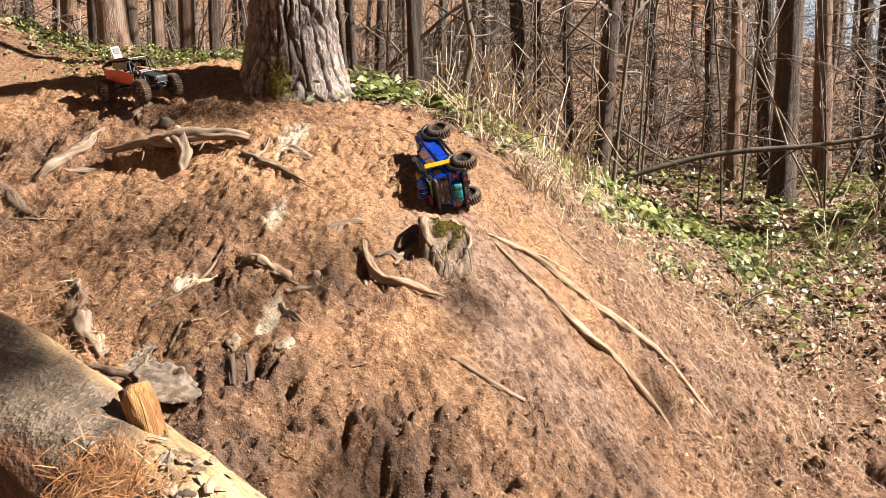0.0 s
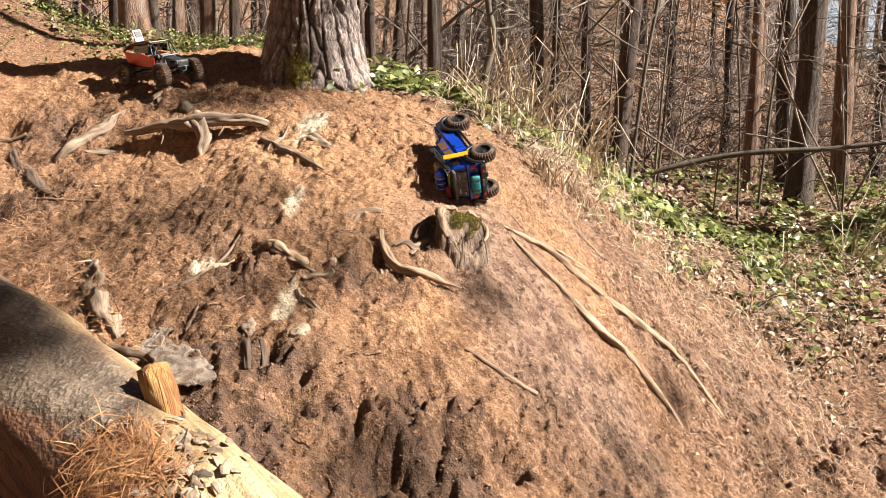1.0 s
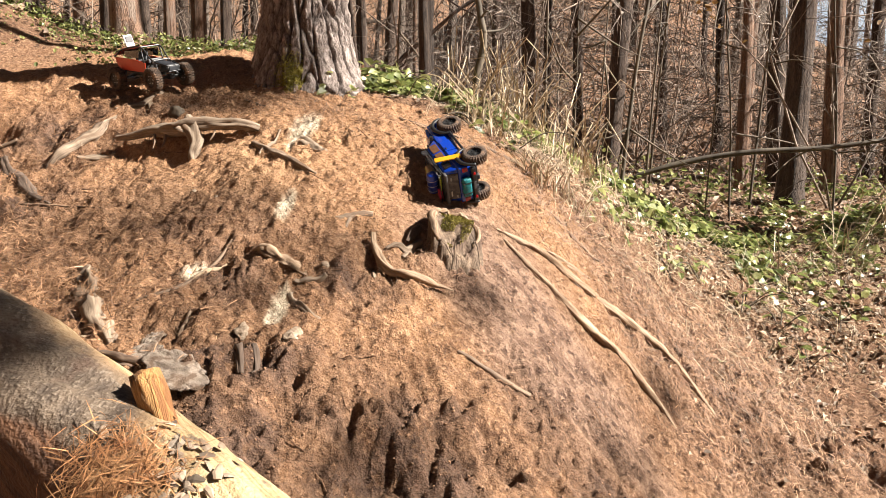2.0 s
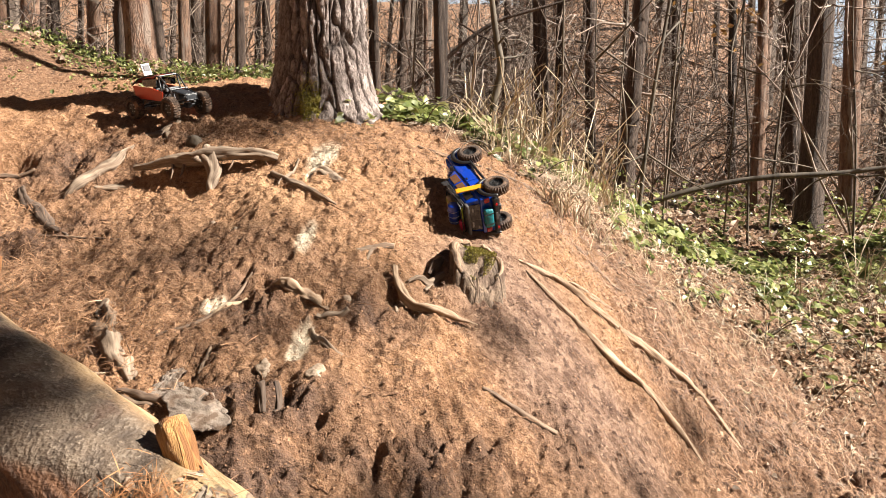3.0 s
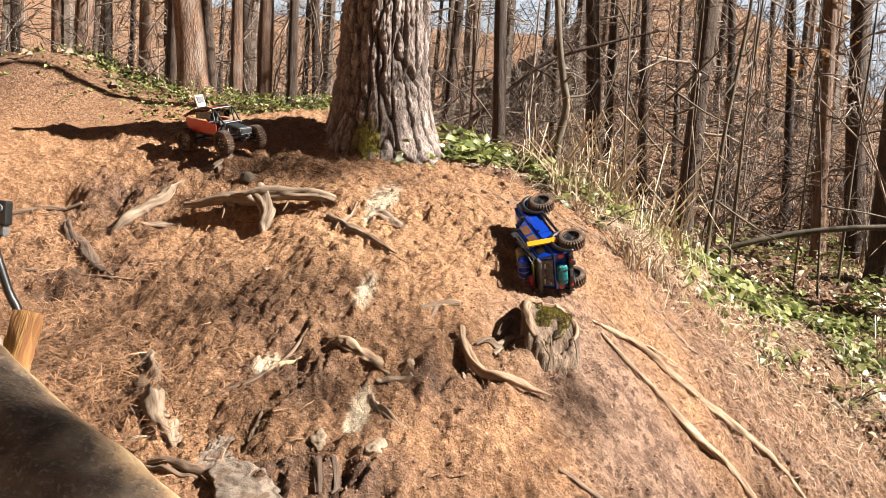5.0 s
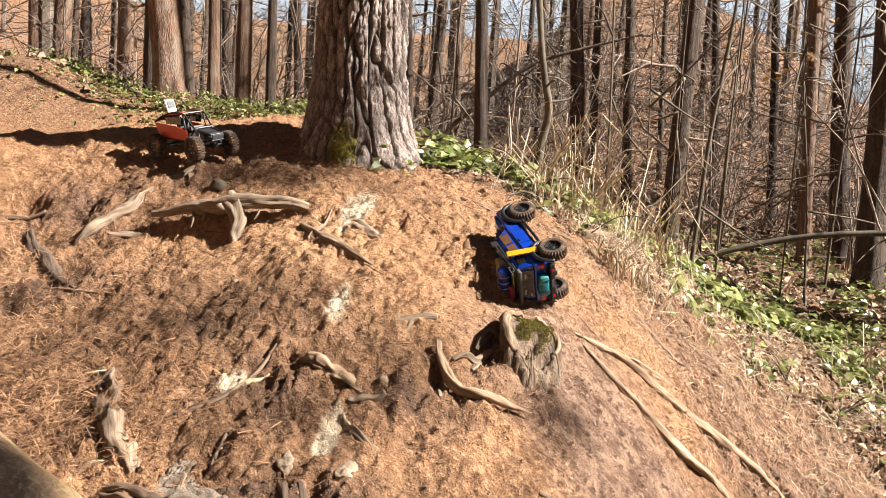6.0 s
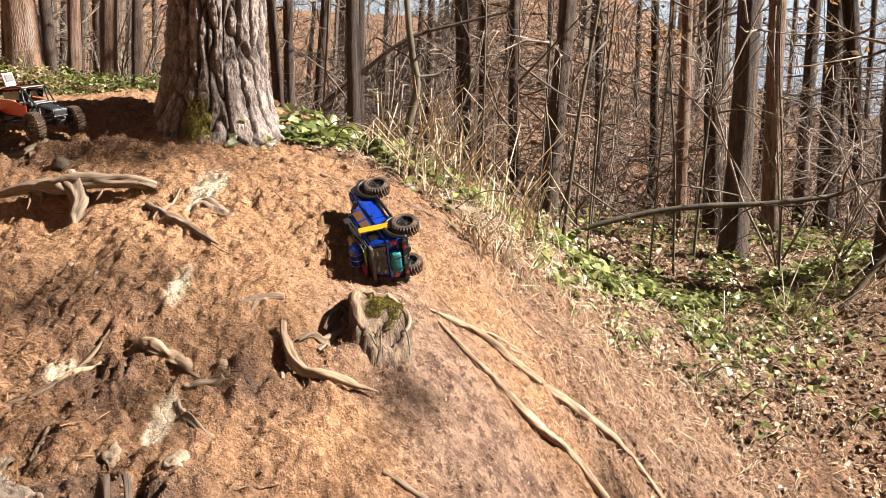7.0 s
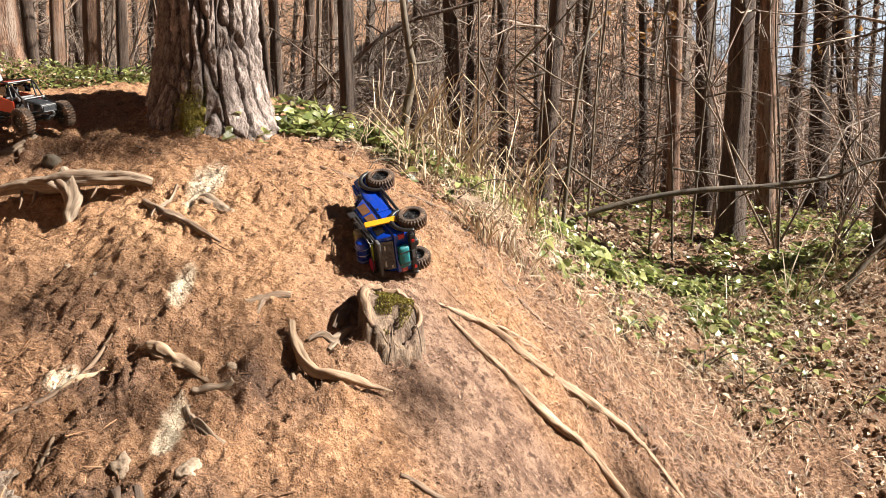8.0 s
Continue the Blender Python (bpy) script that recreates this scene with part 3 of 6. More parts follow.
def dry_lit_mask(x, y):
    """Dry dusty earth on the spur's crest, lightened to make up for grazing sun."""
    crest = np.exp(-(((x + 0.50) / 0.62) ** 2 + ((y - 2.58) / 0.36) ** 2)) * (0.65 + 0.5 * fbm(x * 5, y * 5, 95, 3))
    return 0.75 * np.clip(crest, 0, 1)


def slick_mask(x, y):
    """The smooth trodden slope below the stump."""
    m = np.clip(1.25 - np.hypot((x - 0.28 + 0.5 * (y - 2.2)) / 0.42, (y - 2.22) / 0.36), 0, 1) * 1.6
    return np.clip(m + 0.25 * fbm(x * 5, y * 5, 97, 2) * (m > 0), 0, 1) * (1 - litter_mask(x, y))


def litter_mask(x, y):
    bank = (x - 0.50) - 0.62 * (2.6 - y)
    bank = np.where(y > 3.25, x + 0.55 - 0.5 * (y - 3.25), bank)
    m = np.clip(bank / 0.25 + 0.5 * vnoise(x * 3, y * 3, 5), 0, 1)
    path = np.clip((y - 4.6 - 0.25 * (x + 2.2)) / 0.5 + 0.6 * vnoise(x * 2, y * 2, 6), 0, 1)
    return np.maximum(m, path)


def height(x, y):
    x, y = np.asarray(x, float), np.asarray(y, float)
    near = np.exp(-np.clip(np.hypot(x, y - 2.4) - 3.0, 0, 50) / 3)
    clod = 0.75 + 1.1 * damp_shade_mask(x, y) - 0.30 * slick_mask(x, y)
    fine = 0.022 * fbm(x * 2.6, y * 2.6, 11, 3) + clod * (0.016 * fbm(x * 9, y * 9, 21, 3) + 0.012 * fbm(x * 26, y * 26, 31, 2) + 0.006 * vnoise(x * 62, y * 62, 36))
    # crusts parted by cracks, and small torn steps across the slope
    wob = 0.35 * fbm(x * 6, y * 6, 43, 2)
    crust = np.clip(cells(x * 15 + wob * 3, y * 21 + wob * 3, 44) / 0.22, 0, 1)
    patchy = np.clip(0.35 + 1.2 * vnoise(x * 3.1, y * 3.1, 45), 0, 1)
    torn = np.clip(np.abs(vnoise(x * 12 + wob, y * 19 + wob, 46)) - 0.04, 0, 0.45)
    fine = fine + 0.015 * patchy * (crust - 1) + 0.024 * torn * np.clip(0.25 + 0.9 * vnoise(x * 2.2 + 5, y * 2.2, 49), 0, 1) + 0.007 * np.abs(vnoise(x * 40 + wob, y * 55 - wob, 47)) + 0.004 * vnoise(x * 75, y * 75, 48)
    pits = -0.025 * damp_shade_mask(x, y) * np.clip(vnoise(x * 7, y * 10, 41) - 0.35, 0, 1) * 2
    return land(x, y) + ledge(x, y) + gouges(x, y) + near * (fine + pits) + (1 - near) * 0.10 * fbm(x * 0.7, y * 0.7, 51, 3)


def normal_at(x, y, d=0.03):
    n = np.stack([-(land(x + d, y) - land(x - d, y)) / (2 * d), -(land(x, y + d) - land(x, y - d)) / (2 * d), np.ones_like(np.asarray(x, float))], -1)
    return n / np.linalg.norm(n, axis=-1, keepdims=True)


def on(x, y, up=0.0):
    return (x, y, float(height(x, y)) + up)


def axis_steps(lo, hi, step, grow, limit):
    mid = list(np.arange(lo, hi, step))
    a, b, s = mid[0], mid[-1], step
    left, right = [], []
    while b < limit:
        s *= grow
        a, b = a - s, b + s
        left.append(a)
        right.append(b)
    return np.array(left[::-1] + mid + right)


def build_ground():
    xs, ys = axis_steps(-1.9, 1.4, 0.0066, 1.045, 600), axis_steps(1.35, 3.4, 0.0066, 1.045, 600)
    gx, gy = np.meshgrid(xs, ys)
    gz = height(gx, gy)
    nx, ny = len(xs), len(ys)
    idx = np.arange(nx * ny).reshape(ny, nx)
    quads = np.stack([idx[:-1, :-1], idx[:-1, 1:], idx[1:, 1:], idx[1:, :-1]], -1).reshape(-1, 4)
    ob = mesh_ob("ground", np.stack([gx, gy, gz], -1).reshape(-1, 3).tolist(), quads.tolist(), M_GROUND)
    for name, fn in (("damp_shade", damp_shade_mask), ("litter", litter_mask), ("dry", dry_lit_mask), ("slick", slick_mask), ("scuff", scuff_mask)):
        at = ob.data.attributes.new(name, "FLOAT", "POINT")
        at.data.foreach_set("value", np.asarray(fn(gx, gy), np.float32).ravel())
    return tagged(ob, "sloping brown forest earth with mud, needles and leaf litter", "ground", kind="structure")


build_ground()


# ---- the large pine ----
def empty(name, at, label, category, group=""):
    return tagged(put(new(name), at), label, category, group)


def put(ob, at):
    ob.matrix_basis = at if isinstance(at, Matrix) else Matrix.Translation(at)
    return ob


def build_big_pine():
    """A thick pine: deeply furrowed plated bark, flared foot, moss on the shaded foot."""
    cx, cy = -0.79, 3.42
    z0 = float(land(cx, cy))
    tree = empty("pine_tree", (cx, cy, z0), "thick old pine with furrowed grey bark and mossy foot", "tree")
    sides, zs = 500, np.concatenate([np.linspace(-0.45, 0.9, 190), np.linspace(0.91, 2.4, 190), np.linspace(2.5, 14, 30)])
    ang = np.linspace(0, 2 * math.pi, sides, endpoint=False)
    A, Z = np.meshgrid(ang, zs)
    r = np.interp(Z, [-0.45, 0.0, 0.18, 0.5, 3, 14], [0.24, 0.205, 0.180, 0.164, 0.152, 0.07])
    # slightly four-sided: one broad face to the sun, one to the shade
    r = r * 0.96 / (np.abs(np.cos(A + 0.66)) ** 3.4 + np.abs(np.sin(A + 0.66)) ** 3.4) ** (1 / 3.4)
    flare = np.exp(-np.clip(Z + 0.1, 0, 9) / 0.13)
    r = r + flare * (0.15 * np.clip(np.cos(A - 5.75), 0, 1) ** 3 + 0.03 * np.clip(np.cos(A - 4.3), 0, 1) ** 4 + 0.06 * np.clip(np.cos(A - 1.2), 0, 1) ** 4)
    # bark plates: long scales parted by deep wandering furrows
    around = np.mod(A - 1.6, 2 * math.pi) / (2 * math.pi)
    wave = 0.45 * fbm(around * 9, Z * 3.0, 61, 3)
    border = cells(around * 23 + wave, Z * 3.4 + 0.5 * fbm(around * 12, Z * 5, 67, 2), 62)
    plate = np.clip((border - 0.03) / 0.26, 0, 1) ** 0.7
    flake = np.clip(cells(around * 47 + wave * 2, Z * 17 + wave, 66) / 0.25, 0, 1)
    rough = fbm(np.cos(A) * 14 + 3, np.sin(A) * 14 + Z * 45, 63, 3)
    step = np.floor(3 * lattice(np.floor(around * 47 + wave * 2), np.floor(Z * 17 + wave), 64)) / 3
    ragged = np.abs(vnoise(around * 160, Z * 55 + wave * 3, 68))
    r = r + plate * (0.019 + 0.006 * step) + 0.006 * flake * plate + 0.004 * rough - 0.005 * plate * np.clip(1 - ragged / 0.22, 0, 1) - 0.020
    lean = 0.012 * Z
    X, Y = r * np.cos(A) + lean * 0.2, r * np.sin(A)
    idx = np.arange(sides * len(zs)).reshape(len(zs), sides)
    nxt = np.roll(idx, -1, axis=1)
    quads = np.stack([idx[:-1], nxt[:-1], nxt[1:], idx[1:]], -1).reshape(-1, 4)
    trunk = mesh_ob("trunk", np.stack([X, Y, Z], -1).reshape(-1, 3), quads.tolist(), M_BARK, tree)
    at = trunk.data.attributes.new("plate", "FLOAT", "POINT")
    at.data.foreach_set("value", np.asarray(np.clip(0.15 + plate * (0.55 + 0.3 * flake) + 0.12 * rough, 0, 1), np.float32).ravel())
    rng = np.random.default_rng(7)
    items = []
    for k in range(46):
        z = rng.uniform(5, 13.6)
        a, ln = rng.uniform(0, 6.28), rng.uniform(0.8, 2.4) * (1.15 - z / 20)
        d = np.array([math.cos(a), math.sin(a), rng.uniform(-0.1, 0.35)])
        p = [np.array([0, 0, z]) + d * ln * t + np.array([0, 0, -0.12 * ln * t * t]) for t in np.linspace(0, 1, 5)]
        items.append((p, [0.03, 0.006], 4))
        for j in range(7):
            q = p[1] + (p[4] - p[1]) * rng.uniform(0.1, 1)
            items.append(([q, q + rng.normal(0, 0.22, 3), q + rng.normal(0, 0.36, 3)], [0.008, 0.003], 3))
    v, f = tubes(items)
    tagged(mesh_ob("crown", v, f, M_TWIG, tree, "bare upper branches"), kind="stuff")
    # moss: many short tufts on the foot, and a mossy cushion
    n = 8000
    a = rng.normal(4.84, 0.16, n)
    z = rng.normal(-0.04, 0.05, n)
    rad = np.interp(z, [-0.1, 0.0, 0.18, 0.5], [0.255, 0.235, 0.205, 0.185]) + rng.uniform(0.0, 0.05, n) * np.exp(-((a - 4.76) / 0.16) ** 2)
    p = np.stack([rad * np.cos(a), rad * np.sin(a), z], -1)
    nr = np.stack([np.cos(a), np.sin(a), 0 * a + 0.4], -1)
    t = turns_about(nr, rng, 0.7)
    tri = np.array([(-0.5, 0, 0), (0.5, 0, 0), (0.1, 0.2, 1.2)])
    verts = np.einsum("nij,kj->nki", t, tri) * rng.uniform(0.002, 0.006, n)[:, None, None] + p[:, None]
    mesh_ob("moss", verts.reshape(-1, 3), [(3 * i, 3 * i + 1, 3 * i + 2) for i in range(n)], M_MOSS, tree, "yellow-green moss", smooth=False)
    pad, pf = [], []
    for i, (da, dz, s) in enumerate(((4.82, -0.05, 0.036), (4.93, -0.08, 0.040), (4.72, -0.06, 0.030), (4.88, 0.0, 0.026), (5.02, -0.12, 0.034), (4.64, -0.08, 0.024))):
        base = len(pad)
        for zz in range(7):
            for k in range(12):
                th, ph = math.pi * zz / 6, 2 * math.pi * k / 12
                w = 1 + 0.25 * float(vnoise(np.array(k * 0.9 + i), np.array(zz * 1.1), 3))
                pad.append((0.235 * math.cos(da) + s * w * math.sin(th) * math.cos(ph), 0.235 * math.sin(da) + s * w * math.sin(th) * math.sin(ph), dz + s * 0.9 * w * math.cos(th)))
        for zz in range(6):
            for k in range(12):
                pf.append((base + zz * 12 + k, base + zz * 12 + (k + 1) % 12, base + zz * 12 + 12 + (k + 1) % 12, base + zz * 12 + 12 + k))
    mesh_ob("moss_cushion", pad, pf, M_MOSS, tree, "yellow-green moss cushion")
    return tree


build_big_pine()


# ---- stump ----
def build_stump():
    """A rotten stump: a horseshoe of pale wood standing on the far side, a mossy hollow that falls towards the open front."""
    cx, cy = -0.012, 2.295
    z0 = float(land(cx, cy)) - 0.035
    ob = empty("tree_stump", (cx, cy, z0), "small weathered tree stump with mossy hollow top in the dirt", "stump")
    sides = 96
    ang = np.linspace(0, 2 * math.pi, sides, endpoint=False)
    front = np.clip(np.cos(ang - 5.15), 0, 1) ** 1.2
    outer = 0.082 + 0.007 * np.sin(3 * ang + 1) + 0.006 * vnoise(np.cos(ang) * 6, np.sin(ang) * 6, 2) + 0.004 * np.sin(11 * ang)
    rim = 0.128 + 0.012 * np.cos(ang - 2.4) - 0.095 * front - 0.028 * np.clip(np.cos(ang + 0.1), 0, 1) + 0.010 * vnoise(np.cos(ang) * 7 + 4, np.sin(ang) * 7, 4)
    rings, rows = [], ((-0.16, 1.50), (-0.08, 1.30), (-0.03, 1.16), (0.01, 1.08), (0.04, 1.03), (0.07, 1.0), (0.10, 0.98))
    fill = lambda x, y: 0.112 + np.where(y < -0.01, 1.35, 0.20) * (y + 0.01) - 0.12 * x
    for z, k in rows:
        groove = 1 + 0.05 * vnoise(np.cos(ang) * 5, np.sin(ang) * 5 + z * 9, 6) + 0.03 * vnoise(np.cos(ang) * 13, np.sin(ang) * 13 + z * 22, 7)
        rings.append(np.stack([outer * k * groove * np.cos(ang), outer * k * groove * np.sin(ang), np.minimum(z, rim - 0.006) + 0 * ang], -1))
    wall = 0.80 + 0.05 * vnoise(np.cos(ang) * 5, np.sin(ang) * 5, 8)
    for k, dz in ((0.985, -0.004), (0.94, 0.004), (0.88, 0.003), (1.0, -0.005)):
        q = outer * (k if k < 1 else wall)
        rings.append(np.stack([q * np.cos(ang), q * np.sin(ang), rim + dz], -1))
    for k in (0.55, 0.28, 0.02):
        x, y = outer * k * np.cos(ang), outer * k * np.sin(ang)
        rings.append(np.stack([x, y, fill(x, y) + 0.006 * vnoise(x * 60, y * 60, 9)], -1))
    v = np.concatenate(rings)
    f = [(i * sides + j, i * sides + (j + 1) % sides, (i + 1) * sides + (j + 1) % sides, (i + 1) * sides + j) for i in range(len(rings) - 1) for j in range(sides)]
    body = mesh_ob("stump_body", v, f, M_STUMP, ob)
    g = np.stack([v[:, 0], v[:, 1], v[:, 2] * 0.55], -1)
    body.data.attributes.new("grain", "FLOAT_VECTOR", "POINT").data.foreach_set("vector", np.asarray(g, np.float32).ravel())
    # pale worn lip of the horseshoe
    arc = np.linspace(-0.35, 4.25, 60)
    a0 = np.mod(arc, 2 * math.pi)
    ro = np.interp(a0, ang, outer, period=2 * math.pi) * 0.90
    lip = np.stack([ro * np.cos(arc), ro * np.sin(arc), np.interp(a0, ang, rim, period=2 * math.pi) - 0.002], -1)
    wood_ob("rim", lip, [0.003, 0.009, 0.012, 0.014, 0.016, 0.014, 0.006], M_PALEROOT, ob, "pale weathered rim", 18, 0.35, 6, 0.7)
    # frayed roots and fibres hanging down the open front
    rng = np.random.default_rng(3)
    for k in range(6):
        a = rng.normal(5.1, 0.5)
        top = np.array([0.045 * math.cos(a), 0.045 * math.sin(a), float(fill(0.045 * math.cos(a), 0.045 * math.sin(a))) - 0.002])
        foot = np.array([0.108 * math.cos(a + rng.normal(0, 0.15)), 0.108 * math.sin(a), rng.uniform(-0.06, -0.03)])
        mid = (top + foot) / 2 + np.array([math.cos(a), math.sin(a), 0.3]) * 0.012
        wood_ob("frayed_fibre", spline([top, mid, foot], 5), [0.0010, 0.0017, 0.0008], M_STICK if k % 3 else M_DARK_STICK, ob, "", 6, 0.3, k)
    n = 5200
    q, a = np.sqrt(rng.uniform(0, 1, n)), rng.uniform(0, 6.28, n)
    x, y = 0.066 * q * np.cos(a), 0.066 * q * np.sin(a)
    keep = vnoise(x * 45 + 2, y * 45, 12) > -0.35
    x, y = x[keep], y[keep]
    n = len(x)
    z = fill(x, y) + 0.003 + 0.004 * vnoise(x * 60, y * 60, 9)
    t = turns_about(np.tile((0.1, -0.45, 0.9), (n, 1)), rng, 0.6)
    tri = np.array([(-0.5, 0, 0), (0.5, 0, 0), (0.1, 0.2, 1.1)])
    verts = np.einsum("nij,kj->nki", t, tri) * rng.uniform(0.002, 0.0055, n)[:, None, None] + np.stack([x, y, z], -1)[:, None]
    mesh_ob("moss", verts.reshape(-1, 3), [(3 * i, 3 * i + 1, 3 * i + 2) for i in range(n)], M_MOSS, ob, "olive moss", smooth=False)


build_stump()


# ---- roots, sticks, stones ----
def laid(points, up):
    """A path through plan points, resting on the ground."""
    p = spline([(x, y, 0) for x, y in points], 26)
    z = height(p[:, 0], p[:, 1])
    w = max(3, min(len(z) // 3, 40)) | 1
    p[:, 2] = np.convolve(np.pad(z, w // 2, mode="reflect", reflect_type="odd"), np.ones(w) / w, "valid") + up
    return p


def root(points, radii, up, label, mat=None, sides=18, rough=0.42, name="tree_root", category="root", flat=1.0, seed=0, wander=0.0):
    p = laid(points, up * 0.6 - 0.002 - 0.42 * max(radii))
    radii = [0.9 * q for q in radii]
    if mat in (M_STICK, M_WORN):
        rough = min(rough, 0.2)
    if wander:
        s = np.arange(len(p)) * 0.6 + seed
        p[:, 0] += wander * vnoise(s, s * 0 + 1.5, 4)
        p[:, 2] += wander * 0.7 * vnoise(s, s * 0 + 7.5, 9)
    base = p[0].copy()
    ob = wood_ob(name, p - base, radii, mat or M_ROOT, None, "", sides, rough, seed, flat)
    ob.location = base
    return tagged(ob, label, category)


# the cross root over the undercut ledge, with its hanging stub
ledge_path = spline([(-1.36, 2.80, 0.985), (-1.28, 2.795, 0.995), (-1.20, 2.785, 1.018), (-1.11, 2.78, 1.024), (-1.03, 2.775, 1.040), (-0.94, 2.775, 1.050), (-0.86, 2.785, 1.055), (-0.80, 2.81, 1.040)], 24)
ledge_root = tagged(new("cross_root"), "thick pale exposed root across an earth ledge with hanging stub", "root")
put(ledge_root, (-1.09, 2.80, float(height(-1.09, 2.76))))
off = np.array(ledge_root.matrix_basis.translation)
wood_ob("main_root", ledge_path - off, [0.010, 0.015, 0.020, 0.028, 0.026, 0.021, 0.019, 0.015], M_ROOT, ledge_root, "", 30, 0.32, 3)
wood_ob("hanging_root", spline([(-1.075, 2.79, 1.035), (-1.040, 2.755, 1.015), (-1.020, 2.730, 0.965), (-1.018, 2.705, 0.915), (-1.005, 2.680, 0.870)], 6) - off, [0.036, 0.028, 0.020, 0.015, 0.007], M_ROOT, ledge_root, "", 18, 0.40, 8)
wood_ob("root_knot", spline([(-1.13, 2.79, 1.035), (-1.085, 2.765, 1.022), (-1.04, 2.76, 1.0)], 6) - off, [0.018, 0.030, 0.012], M_ROOT, ledge_root, "", 16, 0.55, 9, 0.7)
for i, (a, b) in enumerate((((-1.19, 2.765, 1.0), (-1.185, 2.735, 0.945)), ((-1.145, 2.765, 1.0), (-1.15, 2.735, 0.955)), ((-0.955, 2.765, 1.03), (-0.965, 2.735, 0.985)))):
    wood_ob("root_hair", spline([np.array(a), (np.array(a) + b) / 2 + (0.006, -0.006, 0.0), np.array(b)], 5) - off, [0.006, 0.004, 0.002], M_STICK, ledge_root, "", 6, 0.3, 20 + i)

PALE_ROOT = "long pale weathered root lying in the bare dirt"
root([(0.15, 2.50), (0.22, 2.478), (0.309, 2.475), (0.425, 2.462), (0.546, 2.506), (0.644, 2.498), (0.713, 2.499), (0.76, 2.490)], [0.005, 0.013, 0.018, 0.021, 0.021, 0.018, 0.014, 0.006], 0.020, PALE_ROOT, mat=M_PALEROOT, rough=0.22, seed=1, sides=20, flat=0.8)
root([(0.20, 2.56), (0.28, 2.598), (0.375, 2.615), (0.504, 2.692), (0.661, 2.774), (0.792, 2.786), (0.881, 2.799), (0.96, 2.789)], [0.005, 0.015, 0.021, 0.025, 0.024, 0.020, 0.015, 0.008], 0.034, "long pale root half buried under needles", mat=M_PALEROOT, rough=0.22, seed=2, sides=20, flat=0.8)
root([(0.10, 2.50), (0.20, 2.56), (0.33, 2.66), (0.47, 2.75)], [0.009, 0.016, 0.014, 0.005], 0.002, "thin pale root beside the stump", mat=M_PALEROOT, seed=3)
root([(-0.245, 2.175), (-0.235, 2.145), (-0.205, 2.098), (-0.170, 2.066), (-0.115, 2.062), (-0.055, 2.085), (0.012, 2.110)], [0.006, 0.010, 0.012, 0.013, 0.011, 0.008, 0.002], 0.046, "pale split root bent like an elbow beside the stump", mat=M_PALEROOT, rough=0.5, seed=4, sides=16)
root([(-0.105, 2.262), (-0.140, 2.235), (-0.170, 2.195), (-0.200, 2.150)], [0.008, 0.013, 0.013, 0.006], 0.030, "pale frayed root between the stump and the elbow root", seed=5, rough=0.4)
root([(-0.125, 2.245), (-0.140, 2.205), (-0.150, 2.160)], [0.006, 0.010, 0.004], 0.025, "pale frayed root between the stump and the elbow root", seed=45, rough=0.4)
root([(-0.115, 2.300), (-0.135, 2.275), (-0.150, 2.250)], [0.010, 0.015, 0.006], 0.040, "dark rotten root at the stump foot", mat=M_DARK_STICK, seed=46, rough=0.4)
root([(-0.225, 2.085), (-0.222, 2.062), (-0.218, 2.045)], [0.008, 0.012, 0.006], 0.012, "short pale root stub in the dirt", seed=6)
root([(-1.60, 2.73), (-1.572, 2.773), (-1.543, 2.84), (-1.491, 2.886), (-1.478, 2.94), (-1.444, 2.985)], [0.010, 0.030, 0.034, 0.032, 0.026, 0.008], 0.018, "grey weathered root winding up the bank", seed=7, rough=0.4, flat=0.75, sides=16)
root([(-1.47, 3.02), (-1.406, 3.115), (-1.354, 3.185), (-1.335, 3.29)], [0.012, 0.022, 0.020, 0.006], 0.014, "grey weathered root winding up the bank", seed=47, rough=0.4, flat=0.8, sides=14)
root([(-1.39, 3.16), (-1.36, 3.12), (-1.335, 3.07)], [0.010, 0.012, 0.004], 0.008, "short side root on the bank", seed=48)
root([(-1.50, 2.77), (-1.43, 2.79), (-1.36, 2.80)], [0.007, 0.015, 0.007], 0.004, "short buried root on the bank", seed=8)
root([(-2.25, 4.36), (-2.118, 4.264), (-1.846, 3.956), (-1.601, 3.663)], [0.010, 0.018, 0.018, 0.009], 0.012, "weathered root across the upper path", seed=9)
root([(-2.12, 4.25), (-2.25, 4.20), (-2.36, 4.12)], [0.012, 0.016, 0.008], 0.010, "weathered root across the upper path", seed=19)
root([(-0.785, 2.70), (-0.74, 2.655), (-0.679, 2.595), (-0.60, 2.53), (-0.491, 2.455)], [0.010, 0.014, 0.015, 0.012, 0.003], 0.022, "bent dry root end above bare earth", seed=10, rough=0.4)
root([(-0.705, 2.76), (-0.715, 2.68), (-0.735, 2.60)], [0.005, 0.006, 0.004], 0.03, "thin dry root on the bank", seed=11)
root([(-0.62, 2.70), (-0.557, 2.676), (-0.50, 2.625)], [0.014, 0.024, 0.016], 0.012, "pale knotty root end in the dirt", seed=13)
root([(-0.925, 3.035), (-0.86, 2.99), (-0.795, 2.949)], [0.005, 0.010, 0.005], 0.004, "small root on the upper bank", seed=14)
root([(-1.10, 2.10), (-1.075, 2.055), (-1.045, 1.99), (-0.985, 1.90), (-0.925, 1.82), (-0.87, 1.765)], [0.016, 0.034, 0.036, 0.030, 0.024, 0.009], 0.014, "knotty pale grey root stub rising from the bank", rough=0.6, seed=15, sides=16)
